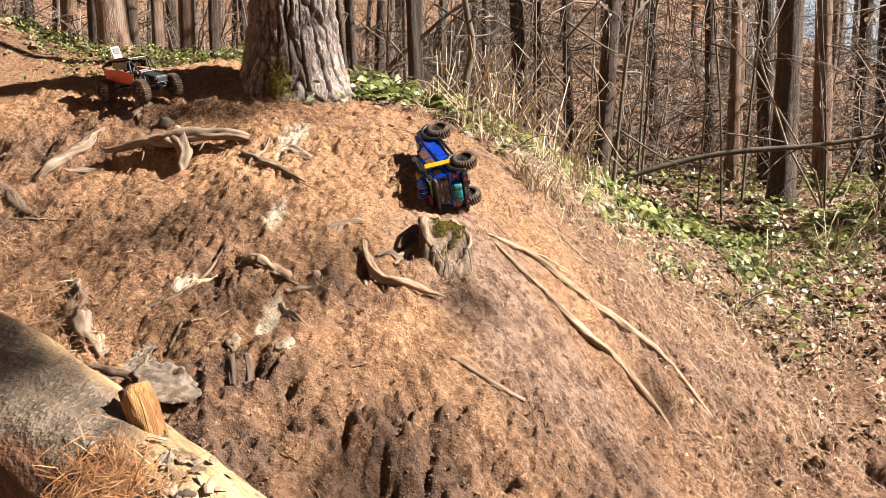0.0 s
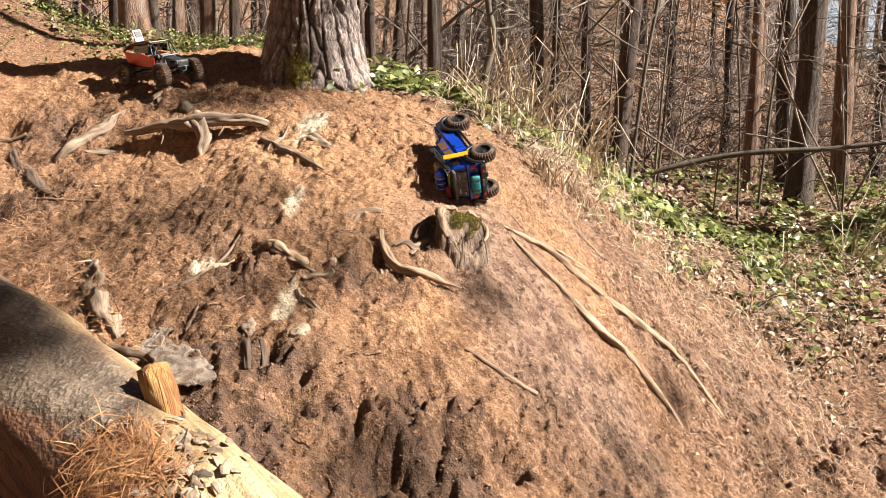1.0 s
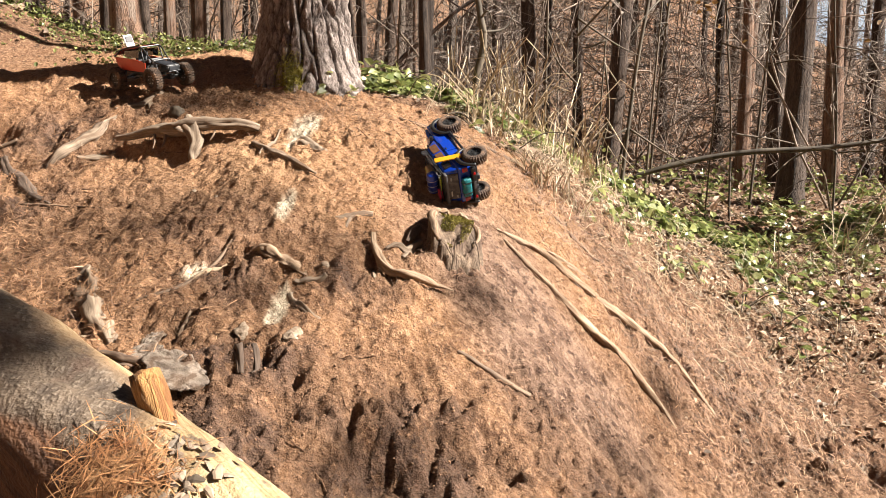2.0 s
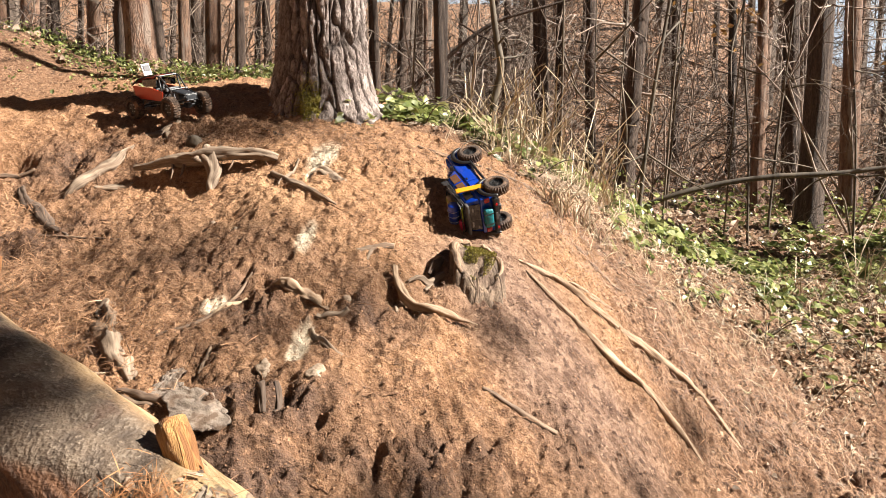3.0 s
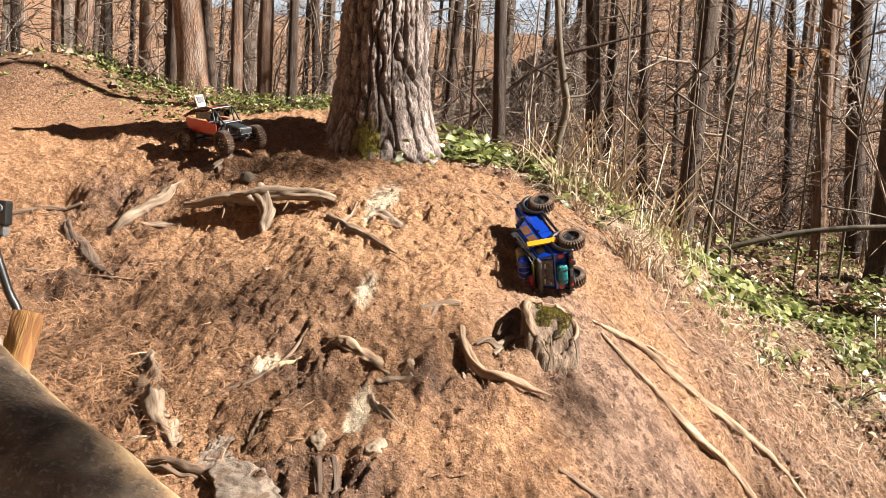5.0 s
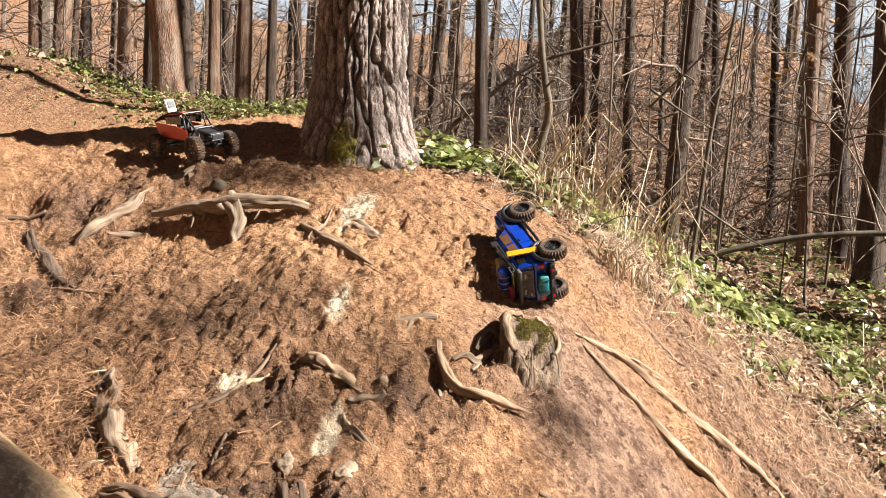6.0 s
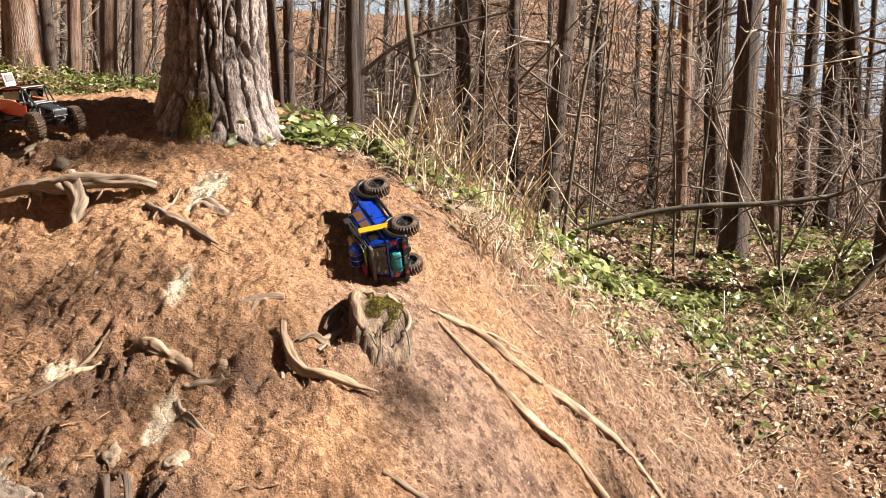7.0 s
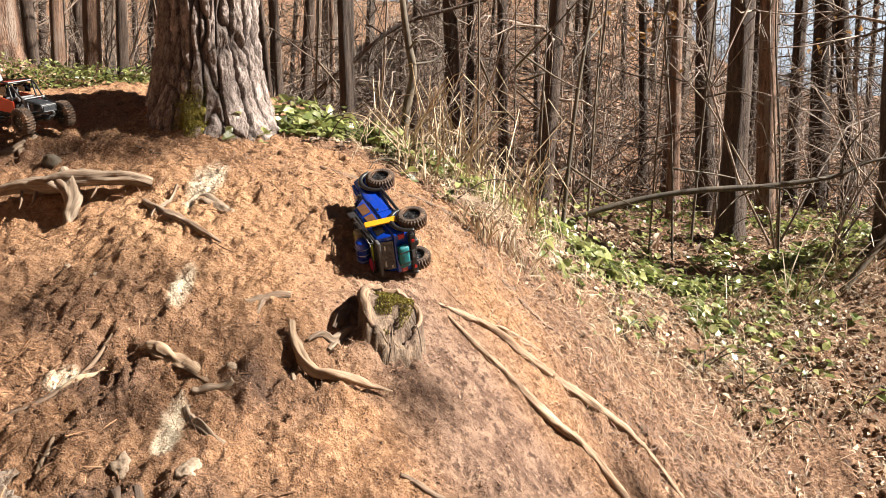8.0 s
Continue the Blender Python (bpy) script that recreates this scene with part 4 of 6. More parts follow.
root([(-0.575, 2.06), (-0.535, 2.062), (-0.47, 2.045), (-0.40, 2.005)], [0.012, 0.036, 0.028, 0.007], 0.020, "pale weathered wood lump half buried in dirt", mat=M_PALEROOT, flat=0.6, rough=0.6, seed=16, sides=14)
root([(-0.44, 1.955), (-0.395, 1.905), (-0.330, 1.855)], [0.009, 0.014, 0.005], 0.006, "pale dry stick on the dirt", seed=20, name="stick", category="stick")
root([(-0.435, 1.985), (-0.40, 1.99), (-0.345, 1.995)], [0.008, 0.011, 0.008], 0.006, "pale dry stick on the dirt", seed=21, name="stick", category="stick")
root([(-0.37, 2.215), (-0.32, 2.25), (-0.265, 2.275)], [0.006, 0.011, 0.008], 0.004, "pale dry root end on the dirt", seed=22)
root([(-0.335, 2.20), (-0.33, 2.225), (-0.325, 2.25)], [0.004, 0.008, 0.006], 0.004, "pale dry root end on the dirt", seed=23)
root([(0.040, 1.926), (0.122, 1.916), (0.244, 1.939)], [0.007, 0.010, 0.008], 0.007, "brown fallen stick on the mud", mat=M_STICK, seed=24, name="stick", category="stick")
root([(-1.81, 2.80), (-1.72, 2.70), (-1.637, 2.628), (-1.54, 2.54), (-1.44, 2.47)], [0.013, 0.022, 0.026, 0.022, 0.010], 0.03, "dark rotten branch stuck in the bank", mat=M_DARK_STICK, seed=25, name="dead_branch", category="branch")
root([(-2.0, 2.52), (-1.852, 2.482), (-1.688, 2.483), (-1.433, 2.46), (-1.194, 2.391)], [0.006, 0.007, 0.006, 0.005, 0.003], 0.012, "long thin dry twig on the bank", mat=M_STICK, seed=26, name="twig", category="twig", sides=7)
root([(-2.2, 2.77), (-2.048, 2.81), (-1.93, 2.86), (-1.808, 2.883)], [0.010, 0.012, 0.011, 0.007], 0.012, "dry stick lying on the bank", mat=M_STICK, seed=27, name="stick", category="stick")
root([(-0.90, 1.712), (-0.80, 1.69), (-0.715, 1.674)], [0.010, 0.015, 0.013], 0.022, "split dry stick beside the log", mat=M_STICK, seed=28, name="stick", category="stick")
root([(-0.90, 1.69), (-0.83, 1.675), (-0.76, 1.67)], [0.006, 0.009, 0.006], 0.010, "split dry stick beside the log", mat=M_STICK, seed=29, name="stick", category="stick")
root([(-1.02, 1.78), (-0.985, 1.79), (-0.945, 1.81)], [0.006, 0.012, 0.005], 0.010, "pale wood chip on the needles", mat=M_WORN, seed=30, name="wood_chip", category="wood chip", flat=0.4)
root([(-0.86, 1.90), (-0.78, 1.95), (-0.70, 2.03), (-0.66, 2.11)], [0.004, 0.006, 0.007, 0.004], 0.010, "thin forked twig on the dirt", mat=M_STICK, seed=31, name="twig", category="twig", sides=7)
root([(-0.74, 1.985), (-0.70, 2.01), (-0.655, 2.05)], [0.004, 0.009, 0.003], 0.010, "thin forked twig on the dirt", mat=M_WORN, seed=32, name="twig", category="twig", sides=7)
root([(-0.70, 1.80), (-0.695, 1.84), (-0.69, 1.88)], [0.005, 0.007, 0.004], 0.012, "short dry twig on the mud", mat=M_STICK, seed=33, name="twig", category="twig", sides=7)
root([(0.32, 2.93), (0.42, 2.92), (0.52, 2.945)], [0.006, 0.010, 0.005], 0.012, "dry stick among the needles", mat=M_STICK, seed=34, name="stick", category="stick")
root([(0.10, 3.20), (0.25, 3.42), (0.42, 3.72), (0.60, 3.95)], [0.020, 0.030, 0.028, 0.016], 0.016, "pale dead branch lying in leaf litter", mat=M_STICK, seed=35, name="dead_branch", category="branch")
root([(-0.30, 3.05), (-0.10, 3.06), (0.12, 3.12), (0.24, 3.20)], [0.006, 0.009, 0.009, 0.005], 0.012, "dry branch lying along the litter edge", mat=M_STICK, seed=36, name="dead_branch", category="branch")
root([(-0.18, 3.80), (-0.02, 3.72), (0.12, 3.62)], [0.030, 0.045, 0.025], 0.020, "dark rotten log end under brambles", mat=M_DARK_STICK, seed=37, name="rotten_log", category="log")


def frame_axes(origin, fwd, up):
    """A pose with x along fwd and z along up."""
    fwd, up = Vector(fwd).normalized(), Vector(up).normalized()
    left = up.cross(fwd).normalized()
    fwd = left.cross(up)
    return Matrix.Translation(origin) @ Matrix((fwd, left, up)).transposed().to_4x4()


def lump(name, at, size, mat, label, category, seed, turn=None):
    """An uneven rounded stone or flake, partly sunk."""
    bm = bmesh.new()
    bmesh.ops.create_icosphere(bm, subdivisions=3, radius=1)
    for q in bm.verts:
        c = q.co.copy()
        k = 1 + (0.36 if size[2] > 0.0095 else 0.7) * noise.noise(c * 1.4 + Vector((seed, 0, 0))) + 0.12 * noise.noise(c * 3.5 + Vector((0, seed, 0)))
        q.co = Vector((c.x * k * size[0], c.y * k * size[1], c.z * k * size[2]))
    ob = part(name, bm, mat, None, smooth=True)
    n = normal_at(np.array(at[0]), np.array(at[1]))
    slope = frame_axes((0, 0, 0), (1, 0, 0), n)
    put(ob, Matrix.Translation(on(at[0], at[1], size[2] * 0.05)) @ slope @ pose(0, 0, 0, 0, 0, seed * 53 if turn is None else turn))
    return tagged(ob, label, category)


lump("stone", (-0.385, 1.78), (0.028, 0.017, 0.008), M_STONE, "pale rounded stone set in the dirt", "stone", 1)
lump("stone", (-0.525, 1.80), (0.026, 0.018, 0.009), M_STONE, "brown rounded stone set in the dirt", "stone", 2)
lump("stone", (-0.36, 2.035), (0.014, 0.012, 0.011), M_STONE, "small dark stone on the dirt", "stone", 3)
lump("stone", (-1.19, 2.975), (0.030, 0.026, 0.032), M_SAPLING, "dark angular stone on the upper bank", "stone", 4)
lump("stone", (-0.90, 2.42), (0.012, 0.010, 0.008), M_STONE, "small pale stone on the dirt", "stone", 5)
lump("stone", (-0.80, 2.36), (0.010, 0.008, 0.007), M_STONE, "small pale stone on the dirt", "stone", 6)
lump("stone", (-2.34, 4.24), (0.045, 0.035, 0.022), M_STONE, "flat pale stone on the upper path", "stone", 7)
lump("stone", (-1.58, 3.40), (0.050, 0.035, 0.022), M_STONE, "flat pale stone on the upper path", "stone", 8)


def bark_flake(at, size, seed, label):
    """A curled, thick flake of old bark."""
    nx, ny = 26, 18
    v, f = [], []
    for lay in (0, 1):
        for j in range(ny):
            for i in range(nx):
                a, b = i / (nx - 1) * 2 - 1, j / (ny - 1) * 2 - 1
                k = 1 - 0.30 * float(vnoise(np.array(a * 1.4 + seed), np.array(b * 1.4), 3)) - 0.10 * float(vnoise(np.array(a * 5), np.array(b * 5 + seed), 5))
                m = max(abs(a), abs(b)) / (math.hypot(a, b) + 1e-6)
                x, y = a * m * k * size[0], b * m * k * size[1]
                z = 0.55 * size[2] * (1 - 1.4 * (a * 0.8) ** 2) + 0.0045 * float(fbm(np.array(a * 4.0), np.array(b * 4.0), seed, 3)) + (0.004 if lay else 0)
                v.append((x, y, z))
    for lay in (0, 1):
        o = lay * nx * ny
        for j in range(ny - 1):
            for i in range(nx - 1):
                q = (o + j * nx + i, o + j * nx + i + 1, o + (j + 1) * nx + i + 1, o + (j + 1) * nx + i)
                f.append(q if lay else q[::-1])
    ring = [i for i in range(nx)] + [j * nx + nx - 1 for j in range(1, ny)] + [(ny - 1) * nx + i for i in range(nx - 2, -1, -1)] + [j * nx for j in range(ny - 2, 0, -1)]
    for a, b in zip(ring, ring[1:] + ring[:1]):
        f.append((a, b, b + nx * ny, a + nx * ny))
    ob = mesh_ob("bark_flake", v, f, M_BARKPIECE)
    n = normal_at(np.array(at[0]), np.array(at[1]))
    put(ob, Matrix.Translation(on(at[0], at[1], 0.006)) @ Vector(n).to_track_quat("Z", "Y").to_matrix().to_4x4() @ pose(0, 0, 0, 0, 0, at[2]))
    return tagged(ob, label, "bark")


bark_flake((-0.745, 1.715, 20), (0.055, 0.050, 0.008), 1, "grey weathered bark flake on the mud")
bark_flake((-0.63, 1.625, -25), (0.085, 0.055, 0.016), 2, "curled grey bark flake with ragged edge on the mud")
root([(-0.535, 1.73), (-0.505, 1.70), (-0.480, 1.655)], [0.008, 0.015, 0.007], 0.016, "torn brown root lump in the mud", mat=M_DARK_STICK, seed=50, rough=0.6, flat=0.7)
root([(-0.475, 1.735), (-0.455, 1.70), (-0.450, 1.66)], [0.008, 0.014, 0.006], 0.016, "torn brown root lump in the mud", mat=M_DARK_STICK, seed=51, rough=0.6, flat=0.7)
bark_flake((-0.76, 1.775, 75), (0.045, 0.022, 0.010), 4, "pale curled bark strip lying on a grey flake")


# ---- the felled log ----
def build_log():
    """A felled trunk, bark half peeled: yellow wood on its upper face, grey bark on the flank."""
    axis = spline(LOG_AXIS, 14)
    log = empty("felled_log", tuple(axis[20]), "large felled log with half-peeled bark and sawn branch stubs", "log")
    off = np.array(log.matrix_basis.translation)
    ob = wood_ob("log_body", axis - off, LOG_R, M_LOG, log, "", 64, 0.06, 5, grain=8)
    v = np.array([q.co[:] for q in ob.data.vertices])
    k = len(axis)
    # how far the bark is peeled: bare on the crest and the sunny flank, more so towards the thin end
    bare, under = np.zeros(len(v), np.float32), np.zeros(len(v), np.float32)
    for i in range(k):
        way = axis[min(i + 1, k - 1)] - axis[max(i - 1, 0)]
        way = way / np.linalg.norm(way)
        side = np.cross(way, (0, 0, 1.0))
        side /= np.linalg.norm(side)
        up = np.cross(side, way)
        d = v[i * 64:(i + 1) * 64] + off - axis[i]
        a = np.arctan2(d @ up, d @ side)
        limit = 1.20 + 0.10 * math.sin(i * 0.33) + 1.1 * min(1.0, max(0.0, (35 - i) / 7))
        bare[i * 64:(i + 1) * 64] = np.clip(0.5 + (limit - a) / 0.9, 0, 1) * np.clip(0.5 + (a + 1.1) / 0.5, 0, 1)
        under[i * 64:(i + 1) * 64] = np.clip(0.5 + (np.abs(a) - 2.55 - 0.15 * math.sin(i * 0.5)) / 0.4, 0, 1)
    ob.data.attributes.new("bare", "FLOAT", "POINT").data.foreach_set("value", bare)
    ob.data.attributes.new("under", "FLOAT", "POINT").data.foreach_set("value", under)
    for (x, y, z), tip, r, label in STUBS:
        pth = spline([(x, y, z), ((x + tip[0]) / 2, (y + tip[1]) / 2, (z + tip[2]) / 2), tip], 6)
        stub = wood_ob("branch_stub", pth - off, [r * 1.45, r * 1.1, r, r * 0.92], M_BROKEN, log, label, 24, 0.22, 3, grain=60)
        if r > 0.0265:
            # torn, splintered end
            ridge = np.array(tip) - np.array((x, y, z))
            ridge /= np.linalg.norm(ridge)
            for q in stub.data.vertices[-2 - 24 * 3:]:
                d = np.array(q.co[:]) + off - tip
                side = d - ridge * (d @ ridge)
                tear = float(vnoise(np.array(side[0] * 240 + 2), np.array(side[1] * 240), 6)) * 0.022 - 0.25 * side[0] + 0.15 * side[1]
                q.co = Vector(np.array(q.co[:]) + ridge * tear)
            collar = spline([(x, y, z), tuple(np.array((x, y, z)) * 0.45 + np.array(tip) * 0.55)], 6)
            wood_ob("bark_collar", collar - off + (0.004, -0.003, 0), [r * 1.5, r * 1.22, r * 1.04], M_STUMP, log, "brown bark left on the stub", 20, 0.3, 5)
    return log


LOG_AXIS = [(0.094, 0.775, 0.130), (-0.145, 0.879, 0.225), (-0.384, 0.983, 0.320), (-0.725, 1.131, 0.455), (-1.067, 1.280, 0.591), (-1.477, 1.458, 0.754), (-1.887, 1.636, 0.916)]
LOG_R = [0.145, 0.150, 0.155, 0.155, 0.155, 0.16, 0.16]
STUBS = [((-0.380, 1.02, 0.38), (-0.444, 1.040, 0.545), 0.027, "snapped orange branch stub on the log"),
         ((-1.01, 1.34, 0.62), (-1.011, 1.40, 0.782), 0.026, "sawn orange branch stub on the log")]
build_log()


# ---- forest ----
def make_tree(name, r, tall, seed, mat, label, twigs=34, low=1.2):
    """A bare forest tree: tapered, slightly wandering trunk, dead side branches with twigs."""
    rng = np.random.default_rng(seed)
    tree = tagged(new(name), label, "tree", "forest trees")
    zs = np.concatenate([[-0.4, 0, 0.12, 0.4], np.linspace(1, tall, 12)])
    path = np.stack([0.05 * np.sin(zs * 0.7 + seed) * np.clip(zs, 0, 3) / 3, 0.05 * np.cos(zs * 0.6 + seed * 2) * np.clip(zs, 0, 3) / 3, zs], -1)
    radii = np.interp(zs, [-0.4, 0, 0.15, 1, tall], [1.6 * r, 1.35 * r, 1.1 * r, r, 0.25 * r])
    k = len(zs)
    v, f = tube_data(spline(path, 3), np.interp(np.linspace(0, 1, 40), np.linspace(0, 1, k), radii), 14, 0.10, seed, grain=6)
    mesh_ob("trunk", v, f, mat, tree)
    items = []
    for b in range(twigs):
        z = low + (tall * 0.97 - low) * rng.uniform(0, 1) ** 1.15
        a, ln = rng.uniform(0, 6.28), rng.uniform(0.3, 1.5) * (1.2 - 0.6 * z / tall)
        d = np.array([math.cos(a), math.sin(a), rng.uniform(-0.25, 0.5)])
        start = np.array([np.interp(z, zs, path[:, 0]), np.interp(z, zs, path[:, 1]), z])
        p = [start + d * ln * t + rng.normal(0, 0.035, 3) * ln * t + np.array([0, 0, 0.15 * ln * t * t * rng.uniform(-1, 1)]) for t in np.linspace(0, 1, 5)]
        items.append((p, [0.09 * r * (1.2 - 0.7 * z / tall) + 0.003, 0.0025], 4))
        for j in range(6):
            q = p[1] + (p[4] - p[1]) * rng.uniform(0, 1)
            e = d * rng.uniform(0.1, 0.35) + rng.normal(0, 0.16, 3)
            items.append(([q, q + e * 0.5 + rng.normal(0, 0.02, 3), q + e], [0.006, 0.0025], 3))
    v, f = tubes(items)
    tagged(mesh_ob("crown", v, f, M_TWIG, tree, "bare thin dead branches"), kind="stuff")
    return tree


TREE_LABEL = "slender dark forest tree with dead lower twigs"
protos = [make_tree("forest_tree", 0.10, 12.0, 101, M_TRUNK, TREE_LABEL, 30),
          make_tree("forest_tree", 0.10, 11.0, 102, M_TRUNK, TREE_LABEL, 36, 0.6),
          make_tree("forest_tree", 0.10, 13.0, 103, M_RED_TRUNK, "slender reddish-brown conifer trunk in the wood", 30, 0.8),
          make_tree("forest_tree", 0.10, 10.0, 104, M_TRUNK, TREE_LABEL, 40, 0.5)]
# plan: x, y, radius of the trunk, prototype, lean in degrees about y
TREES = [
    (-0.36, 4.65, 0.034, 0, -3.8), (-0.47, 6.0, 0.028, 0, -2.4), (-1.12, 6.5, 0.036, 0, -6.3), (-1.23, 7.5, 0.033, 0, -3.5), (0.35, 9.0, 0.079, 0, -4.0),
    (0.58, 11.0, 0.052, 0, -2.0), (0.91, 9.5, 0.058, 0, -2.9), (0.9, 6.2, 0.063, 1, 2.5), (2.33, 7.8, 0.054, 2, -2.3), (2.08, 5.6, 0.078, 0, -1.1),
    (2.69, 6.6, 0.067, 2, -1.2), (2.77, 8.2, 0.087, 0, -3.3), (2.70, 4.8, 0.088, 0, -0.3), (2.84, 11.0, 0.054, 0, -2.6), (2.12, 11.0, 0.053, 1, -3.1),
    (4.14, 9.5, 0.069, 0, -0.5), (4.97, 10.5, 0.062, 0, -0.4), (4.58, 9.0, 0.074, 0, -5.6), (-0.18, 13.0, 0.062, 0, -1.1), (-2.5, 12.0, 0.05, 0, -4.4),
    (-2.5, 5.3, 0.091, 2, -7.3), (-2.32, 5.6, 0.042, 2, -2.2), (-2.25, 6.0, 0.055, 2, -2.6), (-1.91, 5.6, 0.031, 0, -2.0), (-2.77, 6.3, 0.043, 0, -7.2),
    (-4.8, 9.0, 0.078, 2, -0.7), (-6.5, 10.0, 0.082, 2, -3.3), (-6.53, 10.5, 0.12, 2, -0.7), (-6.41, 11.0, 0.066, 0, -2.6), (-7.79, 11.0, 0.065, 0, -4.0),
    (-5.98, 12.0, 0.065, 0, -2.8), (-3.57, 9.0, 0.053, 0, -2.1), (-3.05, 10.0, 0.05, 0, -3.3), (-1.36, 8.0, 0.045, 0, -2.9), (1.24, 17.46, 0.044, 3, 1.4),
    (-0.53, 16.1, 0.056, 3, 0.5), (-8.45, 15.29, 0.061, 3, -0.2), (-4.93, 9.89, 0.071, 0, -0.4), (0.7, 17.79, 0.081, 0, -0.3), (-6.68, 13.86, 0.073, 3, 3.1),
    (1.57, 12.05, 0.041, 1, -1.8), (2.86, 9.86, 0.075, 2, -0.1), (1.22, 15.28, 0.044, 2, 1.3), (6.74, 9.11, 0.074, 3, -0.8), (-7.37, 16.41, 0.076, 3, -1.9),
    (-3.52, 7.08, 0.067, 3, -1.5), (7.71, 10.1, 0.047, 3, 1.1), (0.64, 16.84, 0.056, 2, 1.1), (-8.51, 14.41, 0.079, 3, -0.2), (-1.5, 10.48, 0.068, 3, 1.3),
    (-3.75, 11.63, 0.042, 1, 0.0), (5.51, 14.19, 0.057, 2, 1.3), (3.64, 15.91, 0.053, 3, -1.3), (-3.86, 7.81, 0.049, 2, -0.3), (4.96, 8.42, 0.055, 0, 0.7),
    (7.79, 14.99, 0.054, 1, 0.9), (2.53, 17.69, 0.072, 0, -0.3), (2.94, 17.09, 0.068, 3, 0.0), (-7.46, 12.37, 0.047, 0, -0.1), (6.7, 10.25, 0.072, 0, 0.6),
    (-6.02, 17.61, 0.055, 3, -1.6), (-6.51, 15.07, 0.046, 0, -0.6), (-4.36, 16.25, 0.055, 3, -0.0), (4.87, 12.74, 0.052, 3, 0.3), (10.76, 15.34, 0.054, 3, -0.1),
    (-1.37, 12.54, 0.038, 2, -2.5), (5.96, 11.87, 0.047, 1, 0.2), (-2.93, 17.99, 0.05, 3, 1.3), (4.2, 9.0, 0.1, 0, 0.0), (0, -6, 0.1, 1, 0.0),
    (-4, -4, 0.1, 2, 0.0), (-5, 1.5, 0.1, 3, 0.0), (-6, 4, 0.1, 0, 0.0), (8, -5, 0.1, 1, 0.0), (-3, -7, 0.1, 2, 0.0),
    (6.5, 6.5, 0.1, 3, 0.0),
]


def stand(proto, x, y, s, tall, turn, lean, sink=0.0):
    z = float(land(x, y)) - sink
    return Matrix.Translation((x, y, z)) @ pose(0, 0, 0, 0, lean, 0) @ pose(0, 0, 0, 0, 0, turn) @ Matrix.Diagonal((s, s, tall, 1))


used = set()
for i, (x, y, r, p, lean) in enumerate(TREES):
    s = r / 0.10
    m = stand(None, x, y, s, 0.9 + 0.02 * (i % 11), i * 77, lean)
    if p not in used:
        used.add(p)
        protos[p].matrix_basis = m
    else:
        made = copy_thing(protos[p], Matrix.Identity(4))
        made.matrix_basis = m


def make_shade_pine(x, y, reach, label):
    """An unseen pine added beside the track: trunk and long boughs with sprays of needles, hung so that their soft
    shade falls on the slope.
    """
    rng = np.random.default_rng(55)
    z = float(land(x, y))
    base = np.array([x, y, z])
    tree = put(tagged(new("pine_tree"), label, "tree"), (x, y, z))
    zs = np.linspace(-0.3, 14, 16)
    wood_ob("trunk", np.stack([0.06 * np.sin(zs), 0.05 * np.cos(zs * 0.8), zs], -1), [0.22, 0.19, 0.16, 0.05], M_STUMP, tree, "", 16, 0.12, 4, grain=6)
    for k, (sx, sy, sz, far, size, count) in enumerate(reach):
        tip = np.array([sx, sy, sz]) + np.array(SUN_DIR) * far - base
        start = np.array([0, 0, max(2.0, tip[2] - 0.6)])
        way = spline([start, start * 0.5 + tip * 0.5 + (0, 0, 0.25), tip], 6)
        bough = wood_ob("bough", way, [0.035, 0.02, 0.006], M_STICK, tree, "", 6, 0.2, k)
        n = count
        p = tip + rng.normal(0, 1, (n, 3)) * size
        t = turns_about(np.tile((0.0, 0.0, 1.0), (n, 1)), rng, 0.9)
        fan = np.array([(0, 0, 0), (0.5, 0.10, 0.05), (1, 0, 0), (0.5, -0.10, 0.05)])
        verts = np.einsum("nij,kj->nki", t, fan) * rng.uniform(0.05, 0.13, n)[:, None, None] + p[:, None]
        mesh_ob("needle_spray", verts.reshape(-1, 3), [(4 * i, 4 * i + 1, 4 * i + 2, 4 * i + 3) for i in range(n)], M_GREENLEAF, bough, "dark green needle sprays", smooth=False)
    return tree


# where the added boughs' shade lies on the slope and log, how far up the sun's way the bough hangs, its size and
# density
make_shade_pine(7.6, -1.8, [(0.066, 2.15, 0.53, 9.6, 0.050, 60), (-0.86, 2.29, 0.75, 10.4, 0.11, 110), (-0.88, 3.08, 1.2, 10.2, 0.11, 230), (-1.14, 3.14, 1.22, 10.5, 0.13, 260), (-0.30, 2.11, 0.68, 9.8, 0.07, 60),
                           (0.73, 2.57, 0.14, 9.2, 0.06, 70), (0.52, 2.01, 0.10, 9.3, 0.07, 60), (-0.14, 1.55, 0.18, 9.6, 0.10, 90), (-0.72, 1.06, 0.58, 10.0, 0.045, 130), (-0.88, 1.12, 0.63, 10.1, 0.06, 210), (-1.05, 1.20, 0.70, 10.3, 0.07, 220), (-1.25, 1.28, 0.78, 10.4, 0.08, 220), (-0.60, 1.95, 0.55, 10.0, 0.10, 70), (1.2, 2.75, -0.05, 8.9, 0.08, 70)],
                "unseen tall pine added beside the track, its needled boughs hung to shade the slope")


